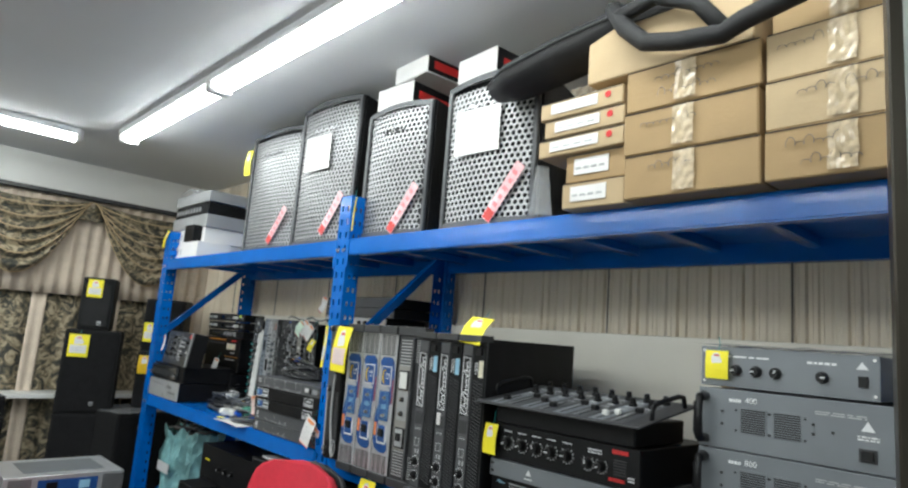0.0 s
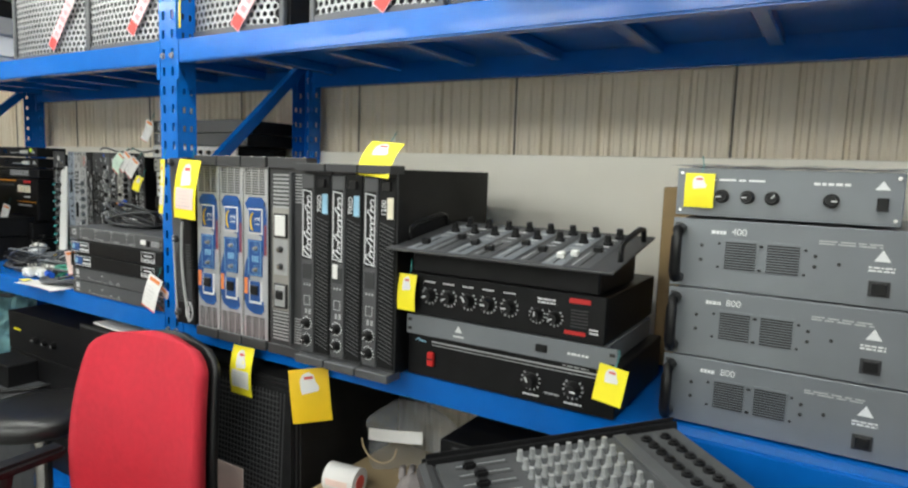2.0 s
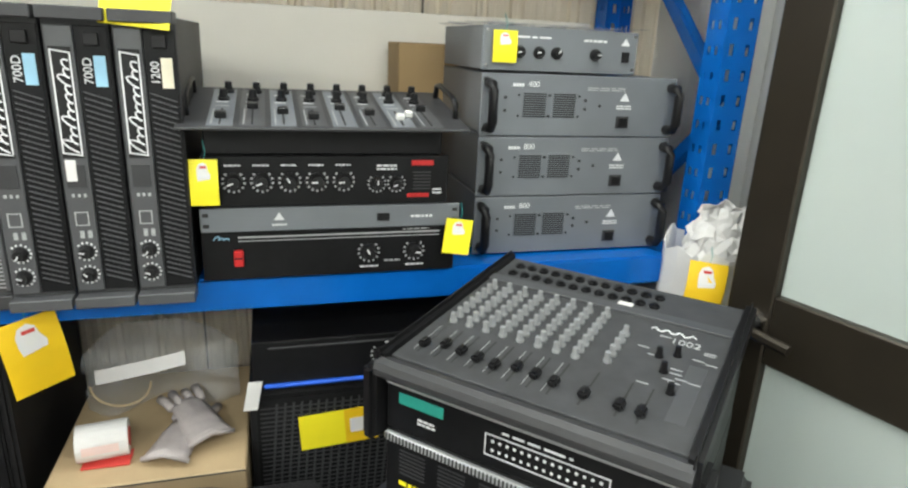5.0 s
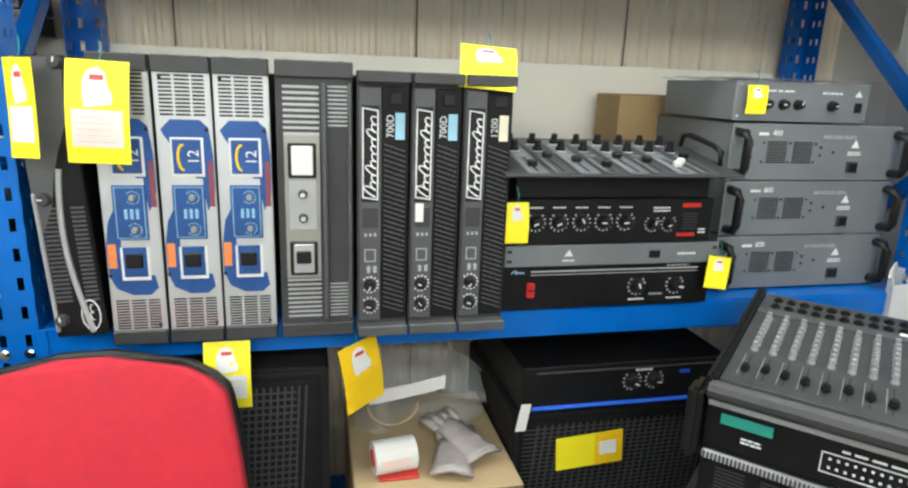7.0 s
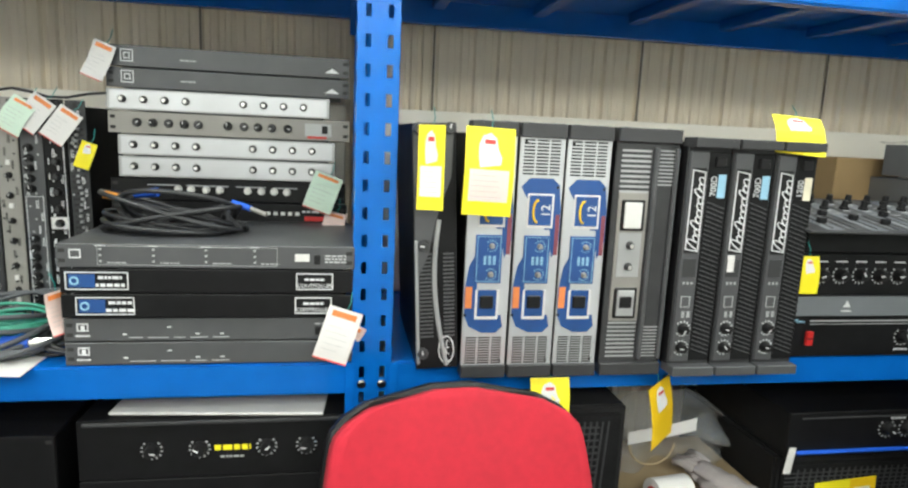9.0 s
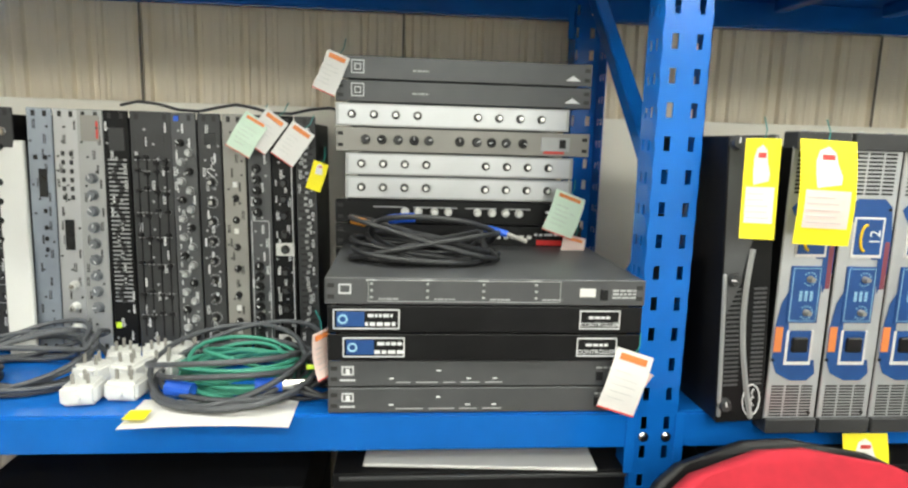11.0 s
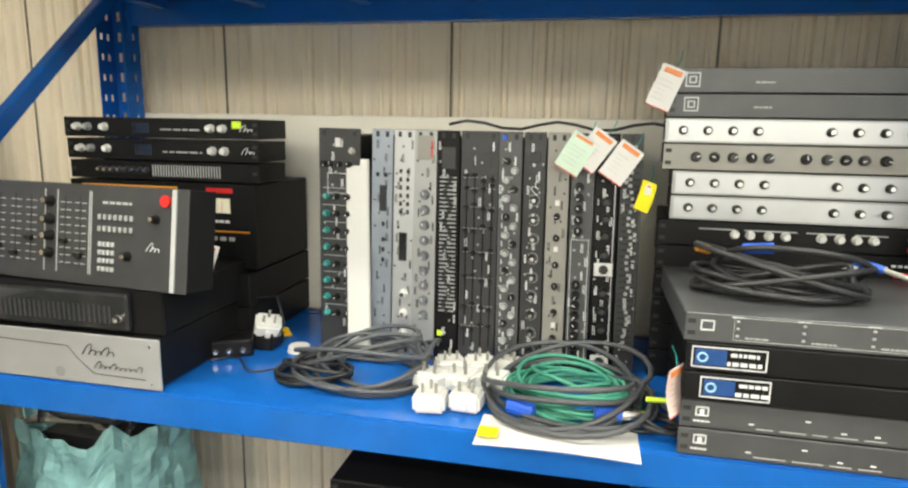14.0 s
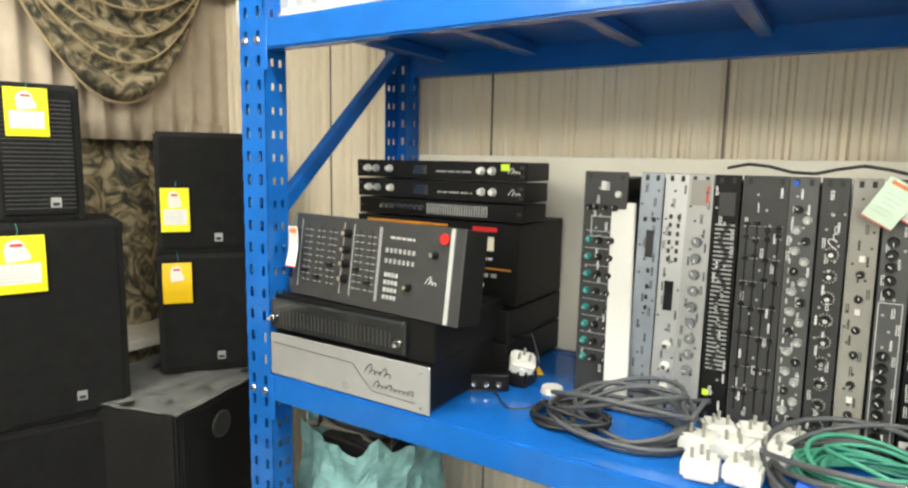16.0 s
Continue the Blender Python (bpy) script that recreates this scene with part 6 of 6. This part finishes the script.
for k in range(5):
    a = 6.2832 * k / 5 + 0.3
    leg = part("base_leg", sweep(B(), [(0, -0.26, 0.10), (0.27 * math.cos(a), -0.26 + 0.27 * math.sin(a), 0.065)], 0.02, 8), BLACKP, t)
    part("caster", cyl(B(), (0.27 * math.cos(a) - 0.012, -0.26 + 0.27 * math.sin(a), 0.027), (1, 0, 0), 0.027, 0.024, 14), BLACKP, leg)

# ---------- mixing desk on the amplifier case ----------
DESK = Matrix.Translation((0.962, 0.884, 0)) @ pose(0, 0, 0, 0, 0, -137)
CW = 0.415
t = thing("equipment_case", "black carpeted equipment case standing on the floor", "case", DESK)
part("body", box(B(), -0.03, CW + 0.05, -0.015, 0.40, 0.0, 0.712, 0.008, 2), SPKBLK, t)
part("lid_edge", box(B(), -0.04, CW + 0.06, -0.060, 0.40, 0.7125, 0.752, 0.014, 3), CHAR, t)
t = device("power_amplifier", "black ribbed power amplifier with yellow print", DESK @ pose(-0.01, 0.0, 0.753), CW + 0.02, 0.122, 0.36, BLACK, ear=0.0, screws=False)
part("knurled_edge", box(B(), 0.0, CW + 0.02, -0.012, 0.001, 0.104, 0.119, 0.003), LGREY, t)
vents(t, 0.004, CW + 0.016, 0.105, 0.118, 70, SEAM, fill=0.45, y=-0.012)
for k in range(6):
    u = 0.025 + 0.068 * k
    vents(t, u, u + 0.045, 0.05, 0.096, 7, CHAR, upright=False, fill=0.4)
bars(t, 0.025, 0.030, 0.05, 0.013, 1, YEL)
for u in (0.155, 0.215, 0.285):
    knob(t, u, 0.030, 0.011, 0.014)
    ring(t, u, 0.030, 0.014)
t = device("equaliser", "black rack unit with a green label and dotted display", DESK @ pose(-0.010, 0.0, 0.877), CW + 0.02, 0.086, 0.34, BLACK, ear=0.0, screws=False)
part("silver_edge", box(B(), 0, CW + 0.02, -0.009, 0.0, 0.074, 0.085, 0.002), LGREY, t)
plate(t, "green_label", 0.022, 0.098, 0.046, 0.064, material("green_label", (0.02, 0.30, 0.24), 0.5), 0.0012)
bars(t, 0.024, 0.046, 0.07, 0.006, 1)
bars(t, 0.055, 0.022, 0.03, 0.012, 2)
outline(t, 0.165, 0.340, 0.018, 0.052, PRINT, 0.0018)
for k in range(15):
    for v in (0.026, 0.040):
        plate(t, "dot", 0.175 + 0.0108 * k, 0.179 + 0.0108 * k, v, v + 0.004, PRINT, 0.001)
bars(t, 0.19, 0.058, 0.10, 0.006, 1)
for u in (-0.018, CW + 0.026):
    part("side_handle", box(B(), u - 0.012, u + 0.012, -0.03, 0.03, -0.02, 0.105, 0.008, 2), BLACKP, t)
price_tag(DESK @ pose(CW + 0.015, -0.045, 0.885, -12, 8, 0), "yellow", 0.095, 0.14)

mk = thing("mixing_desk", "charcoal ten-channel mixing desk with rows of pale knobs", "mixer", DESK @ pose(0, -0.022, 0.968, 5.5, 0, 0))
MD = 0.415
part("base", box(B(), -0.006, CW + 0.006, 0, MD, 0, 0.030, 0.006, 2), CHAR, mk)
part("front_lip", sweep(B(), [(-0.008, -0.002, 0.020), (CW + 0.008, -0.002, 0.020)], 0.016, 10), CHAR, mk)
for x in (-0.014, CW - 0.002):
    part("side_cheek", box(B(), x, x + 0.016, -0.008, MD + 0.004, 0.0, 0.048, 0.007, 2), BLACKP, mk)
pan = part("control_panel", box(B(), 0.003, CW - 0.003, 0.012, MD - 0.005, 0.028, 0.034, 0.001), DESKG, mk)
part("cross_band", box(B(), 0.004, CW - 0.004, 0.300, 0.322, 0.033, 0.0385, 0.001), DGREY, mk)
KW = finish("desk_knob", cyl(cyl(B(), (0, 0, 0), (0, 0, 1), 0.0062, 0.004, 12), (0, 0, 0.004), (0, 0, 1), 0.0048, 0.012, 12, 0.004), LGREY)
KB = finish("desk_knob", cyl(cyl(B(), (0, 0, 0), (0, 0, 1), 0.0062, 0.004, 12), (0, 0, 0.004), (0, 0, 1), 0.0048, 0.012, 12, 0.004), BLACKP)
FC = finish("fader_cap", box(B(), -0.0065, 0.0065, -0.010, 0.010, 0, 0.011, 0.003, 2), BLACKP)
FT = finish("fader_slot", box(B(), -0.0012, 0.0012, -0.040, 0.040, 0, 0.0006), SEAM)
JK = finish("jack_socket", cyl(cyl(B(), (0, 0, 0), (0, 0, 1), 0.0085, 0.004, 14), (0, 0, 0.004), (0, 0, 1), 0.005, 0.003, 12), BLACKP)
for c in range(8):
    x = 0.030 + 0.0285 * c
    part("fader_slot", FT, None, pan, at=pose(x, 0.078, 0.034))
    part("fader_cap", FC, None, pan, at=pose(x, 0.058 + 0.012 * ((c * 3) % 4) / 3, 0.034))
    part("white_scale", box(B(), x - 0.009, x - 0.0082, 0.04, 0.116, 0.0338, 0.0346), GPRINT, pan)
    for r in range(8):
        part("knob", KW if r not in (3,) or c % 2 else KW, None, pan, at=pose(x, 0.138 + 0.0195 * r, 0.034))
for c in range(12):
    x = 0.030 + 0.0232 * c
    part("jack_socket", JK, None, pan, at=pose(x, 0.345, 0.034))
    part("jack_socket", JK, None, pan, at=pose(x, 0.378, 0.034))
for r in range(5):
    part("knob", KW, None, pan, at=pose(0.272, 0.150 + 0.021 * r, 0.034))
for x in (0.272, 0.318, 0.345):
    part("fader_slot", FT, None, pan, at=pose(x, 0.078, 0.034))
    part("fader_cap", FC, None, pan, at=pose(x, 0.058, 0.034))
for x, y in ((0.345, 0.165), (0.365, 0.12), (0.33, 0.20), (0.352, 0.215)):
    part("knob", KB, None, pan, at=pose(x, y, 0.034))
for k in range(14):
    x, y = 0.295 + 0.095 * random.random(), 0.12 + 0.14 * random.random()
    part("small_print", box(B(), x, x + 0.016, y, y + 0.002, 0.0338, 0.0346), GPRINT, pan)
part("printed_box", box(B(), 0.372, 0.396, 0.06, 0.20, 0.0338, 0.0344), DGREY, pan)
part("emblem", sweep(B(), [(0.300 + 0.005 * k, 0.275 + 0.005 * math.sin(k * 1.7), 0.0345) for k in range(14)], 0.0014, 5), PRINT, pan)
part("model_number", text_mesh("1002", 0.022, GPRINT), None, pan, at=pose(0.355, 0.252, 0.0348, -90, 0, 0))
part("white_sticker", box(B(), 0.232, 0.256, 0.318, 0.330, 0.0385, 0.0392), PAPER, pan)

# ---------- white sack beside the rack end ----------
t = thing("paper_sack", "tall crumpled white sack with a torn open top", "sack", pose(1.215, 0.145, 0))
part("sack", sheet(B(), lambda a, b: Vector(((0.085 + 0.016 * noise.noise((math.cos(6.283 * a) * 2, math.sin(6.283 * a) * 2, b * 6))) * math.copysign(abs(math.cos(6.283 * a)) ** 0.5, math.cos(6.283 * a)), (0.10 + 0.016 * noise.noise((math.cos(6.283 * a) * 2 + 4, math.sin(6.283 * a) * 2, b * 6))) * math.copysign(abs(math.sin(6.283 * a)) ** 0.5, math.sin(6.283 * a)), 0.002 + 1.05 * b + 0.05 * b * noise.noise((math.cos(6.283 * a) * 3, math.sin(6.283 * a) * 3, 8)))), 32, 26, 0.0015), PAPER, t)
part("crumpled_lining", sheet(B(), lambda a, b: Vector((0.07 * math.cos(6.283 * a) * (1 - 0.6 * b) + 0.014 * noise.noise((math.cos(6.283 * a) * 3, math.sin(6.283 * a) * 3, b * 5)), 0.085 * math.sin(6.283 * a) * (1 - 0.4 * b) + 0.018 * noise.noise((math.cos(6.283 * a) * 3, math.sin(6.283 * a) * 3, b * 5 + 4)), 1.02 + 0.11 * b + 0.022 * noise.noise((math.cos(6.283 * a) * 4, math.sin(6.283 * a) * 4, b * 6 + 9)))), 30, 10, 0.0015), PAPER, t)
price_tag(pose(1.128, 0.235, 1.045, 0, 0, -110) @ pose(0, 0, 0, -6, 6, 0), "orange", 0.075, 0.11, False)

# ---------- door ----------
hinge = Vector((0.19, -0.015))
tip = Vector((1.060, 0.221))
dr = tip - hinge
dw = dr.length
DM = Matrix.Translation((hinge.x, hinge.y, 0)) @ Matrix.Rotation(math.atan2(dr.y, dr.x), 4, "Z")
door = thing("door_1", "open glazed door with dark bronze frame and frosted panes", "door", DM)
tagged(door, kind="structure")
for x in (0.0, dw - 0.085):
    part("stile", box(B(), x, x + 0.085, -0.022, 0.022, 0.01, 2.08, 0.003), BRONZE, door)
for z0, z1 in ((0.01, 0.16), (0.908, 1.036), (1.98, 2.08)):
    part("rail", box(B(), 0.0855, dw - 0.0855, -0.021, 0.021, z0, z1, 0.003), BRONZE, door)
for z0, z1 in ((0.1605, 0.9075), (1.0365, 1.9795)):
    part("pane", box(B(), 0.086, dw - 0.086, -0.004, 0.004, z0, z1), FROST, door)
    for s in (-1, 1):
        part("glazing_bead", box(B(), 0.086, 0.098, 0.004 * s - 0.004, 0.004 * s + 0.004, z0, z1, 0.001), BRONZE, door)
for s in (-1, 1):
    h = part("handle", cyl(B(), (dw - 0.055, 0.022 * s, 0.975), (0, s, 0), 0.026, 0.010, 18), CHROME, door)
    part("knob", cyl(B(), (dw - 0.055, 0.030 * s, 0.975), (0, s, 0), 0.012, 0.03, 14), BLACKP, h)
    part("lever", sweep(B(), [(dw - 0.055, 0.060 * s, 0.975), (dw - 0.09, 0.062 * s, 0.975), (dw - 0.15, 0.060 * s, 0.970)], 0.010, 8), BRONZE, h)
solid("paper_notice", box(B(), 0, 0.21, 0, 0.001, 0, 0.30), PAPER, "white paper notice taped on the frosted glass", "paper", DM @ pose(0.20, 0.0052, 1.33))
fr = thing("door_frame", "dark bronze door frame set in the white wall", "door frame", pose(0, 0, 0))
tagged(fr, kind="structure")
part("jamb", box(B(), 0.08, 0.118, -0.165, -0.055, 0, 2.1, 0.003), BRONZE, fr)
part("jamb", box(B(), -0.848, -0.81, -0.165, -0.055, 0, 2.1, 0.003), BRONZE, fr)
part("head", box(B(), -0.809, 0.079, -0.165, -0.055, 2.06, 2.098, 0.003), BRONZE, fr)

# ---------- far end: curtains and loudspeakers ----------
def pleats(x0, x1, z0, z1, y, amp, pitch, mat, name, label):
    n = int((x1 - x0) / pitch) * 6
    f = lambda u, v: Vector((x0 + (x1 - x0) * u, y - amp * (math.sin(u * (x1 - x0) / pitch * 6.283) + 0.4 * math.sin(u * (x1 - x0) / pitch * 17 + v)) * (0.6 + 0.4 * (1 - v)), z0 + (z1 - z0) * v))
    return solid(name, sheet(B(), f, n, 6, 0.003), mat, label, "curtain", smooth=True)


pleats(-2.5, 1.98, 0.35, 1.60, 4.76, 0.016, 0.16, BROC, "window_curtain", "brown patterned brocade curtain over the window")
for k in range(9):
    x = 1.66 - 0.43 * k
    solid("curtain_band", sheet(B(), lambda a, b, x=x: Vector((x + 0.085 * a, 4.738 - 0.006 * math.sin(a * 9), 0.36 + 1.22 * b)), 6, 4, 0.002), CURT, "cream flowered band sewn on the curtain", "curtain", smooth=True)
pleats(-2.5, 2.0, 1.535, 2.17, 4.71, 0.014, 0.075, CURT, "valance", "cream pleated valance along the window top")
pleats(1.70, 2.02, 0.5, 1.60, 4.71, 0.016, 0.075, CURT, "window_curtain", "cream pleated curtain at the window side")


def swag(x0, x1, drop=0.50, top=2.185):
    t = thing("swag", "draped brown brocade swag hung over the valance", "curtain", pose(0, 0, 0), "curtain swags")

    def f(u, v):
        c = math.sin(math.pi * u) ** 0.85
        x = x0 + (x1 - x0) * (u + 0.10 * (0.5 - u) * v)
        return Vector((x, 4.672 - 0.035 * c - 0.038 * abs(math.sin(v * math.pi * 6)) * c, top - 0.03 - (0.05 + (drop - 0.05) * v) * c - 0.01 * v))
    part("drape", sheet(B(), f, 30, 40, 0.003), BROC, t, smooth=True)
    for q in range(1, 7):
        part("pale_trim", sweep(B(), [f(k / 24, (q - 0.5) / 6 if q < 6 else 1.0) + Vector((0, -0.003, -0.004)) for k in range(25)], 0.0038, 6), CARDL, t)
    return t


for k in range(5):
    swag(1.045 - 0.78 * k, 1.825 - 0.78 * k)
solid("curtain_rail", box(B(), -2.5, 2.0, 4.65, 4.81, 2.165, 2.19, 0.004), CHAR, "dark curtain rail board above the valance", "curtain rail")
solid("window_sill", box(B(), -2.5, 1.95, 4.57, 4.81, 0.895, 0.925, 0.004), WHITE, "white window sill board", "sill", kind="structure")


def far_spk(x0, y, z0, w, d, h, turn, label, lines=0):
    return cabinet_speaker(pose(x0, y, z0, 0, 0, turn), w, d, h, label, lines=lines)


LS = (0.950, 4.420)
far_spk(*LS, 0.0, 0.358, 0.22, 0.40, -20, "black bass loudspeaker at the bottom of the stack")
far_spk(*LS, 0.402, 0.352, 0.22, 0.425, -20, "black bass loudspeaker in the stack")
far_spk(*LS, 0.829, 0.306, 0.22, 0.498, -20, "tall black loudspeaker with a yellow card")
far_spk(1.002, 4.420, 1.329, 0.180, 0.19, 0.322, -22, "small black loudspeaker with a yellow card on the stack", 26)
price_tag(pose(1.002, 4.420, 1.638, 0, 0, -22) @ pose(0.072, -0.013, 0, -1, 0, 0), "yellow", 0.085, 0.110)
price_tag(pose(*LS, 1.300, 0, 0, -20) @ pose(0.082, -0.013, 0, -1, 0, 0), "yellow", 0.110, 0.135)
t = far_spk(1.226, 4.115, 0.0, 0.42, 0.40, 0.858, 15, "large black bass loudspeaker partly wrapped in plastic")
part("port", cyl(B(), (0.16, -0.011, 0.775), (0, -1, 0), 0.030, 0.003, 22), SEAM, t)
part("port_rim", sweep(B(), [(0.16 + 0.033 * math.cos(a), -0.012, 0.775 + 0.033 * math.sin(a)) for a in [k * 0.2856 for k in range(23)]], 0.004, 6), CHAR, t)
part("plastic_wrap", sheet(B(), lambda a, b: Vector((0.43 * a - 0.006, 0.41 * b - 0.015, 0.861 + 0.008 * noise.noise((a * 8, b * 8, 3)))), 16, 14, 0.001), WRAP, t)
RS = (1.374, 4.385)
far_spk(RS[0] - 0.004, RS[1] + 0.004, 0.866, 0.256, 0.16, 0.346, -37, "black loudspeaker with an orange card", 0)
far_spk(*RS, 1.214, 0.250, 0.15, 0.340, -37, "small black loudspeaker with yellow card on the stack", 0)
price_tag(pose(*RS, 1.400, 0, 0, -37) @ pose(0.050, -0.013, 0, -1, 0, 0), "yellow", 0.074, 0.122)
price_tag(pose(RS[0] - 0.004, RS[1] + 0.004, 1.190, 0, 0, -37) @ pose(0.054, -0.013, 0, -1, 0, 0), "orange", 0.076, 0.115, False)
solid("speaker_lead", sweep(B(), [(1.275, 4.30, 0.86), (1.29, 4.29, 0.6), (1.28, 4.29, 0.3), (1.30, 4.28, 0.02)], 0.006, 7), CABLEG, "grey lead hanging beside the stacked loudspeakers", "cable")

# table with more units
t = thing("display_table", "plain grey table carrying piled amplifiers", "table", pose(0.30, 3.02, 0))
part("tabletop", box(B(), -0.3, 0.78, 0, 0.62, 0.555, 0.585, 0.004), BLACK, t)
for x in (-0.26, 0.70):
    for y in (0.03, 0.55):
        part("leg", box(B(), x, x + 0.04, y, y + 0.04, 0, 0.5545, 0.003), BLACK, t)
for k in range(2):
    t = device("power_amplifier", "silver amplifier with blue control plate lying flat", pose(0.535 - 0.01 * k, 3.05, 0.587 + 0.096 * k, 0, 0, 3 - 2 * k), 0.44, 0.088, 0.34, SILVER, SILVER, ear=0.0, screws=False, group="flat silver amplifiers")
    for a, b in ((0.02, 0.10), (0.36, 0.44)):
        vents(t, a, b, 0.012, 0.076, 12, BLACK)
    plate(t, "control_plate", 0.12, 0.34, 0.018, 0.070, NAVY, 0.002)
    plate(t, "switch", 0.15, 0.19, 0.028, 0.060, BLACKP, 0.006)
    plate(t, "badge", 0.27, 0.31, 0.028, 0.060, SKYP, 0.004)
    vents(t, 0.04, 0.42, 0.0, 0.001, 3, SEAM)
    if k:
        part("top_vents", box(B(), 0.08, 0.38, 0.06, 0.28, 0.0868, 0.0885), GREY, t)
for k in range(6):
    t = device("signal_processor", "black rack unit in a pile on the table", pose(0.06, 3.10, 0.587 + 0.082 * k, 0, 0, 4 * (k % 2)), 0.44, 0.08, 0.25, BLACK if k != 3 else LGREY, ear=0.0, cat="processor", group="piled units on the table")
    vents(t, 0.04, 0.36, 0.02, 0.04, 12, GPRINT, fill=0.4)

# low black case in the aisle with a coil of speaker cable
t = thing("equipment_case", "low black case lying in front of the rack", "case", pose(0.92, 1.20, 0, 0, 0, 0))
part("body", box(B(), -0.20, 0.185, -0.21, 0.22, 0, 0.665, 0.010, 2), SPKBLK, t)
part("lid", box(B(), -0.205, 0.19, -0.215, 0.225, 0.666, 0.695, 0.008, 2), SPKBLK, t)
cable_coil("cable_coil", "black speaker cable coil with blue plugs on the case", pose(1.00, 1.18, 0.696, 0, 0, -92), 0.13, 5, 0.006, CABLE, flat=0.8, height=0.03,
           parts=(((-0.12, 0.06, 0.02), (-0.08, 0.075, 0.02), BLUEP, 0.012), ((0.10, 0.05, 0.02), (0.13, 0.03, 0.02), BLUEP, 0.012), ((0.13, 0.03, 0.02), (0.16, 0.01, 0.02), CHROME, 0.009)))
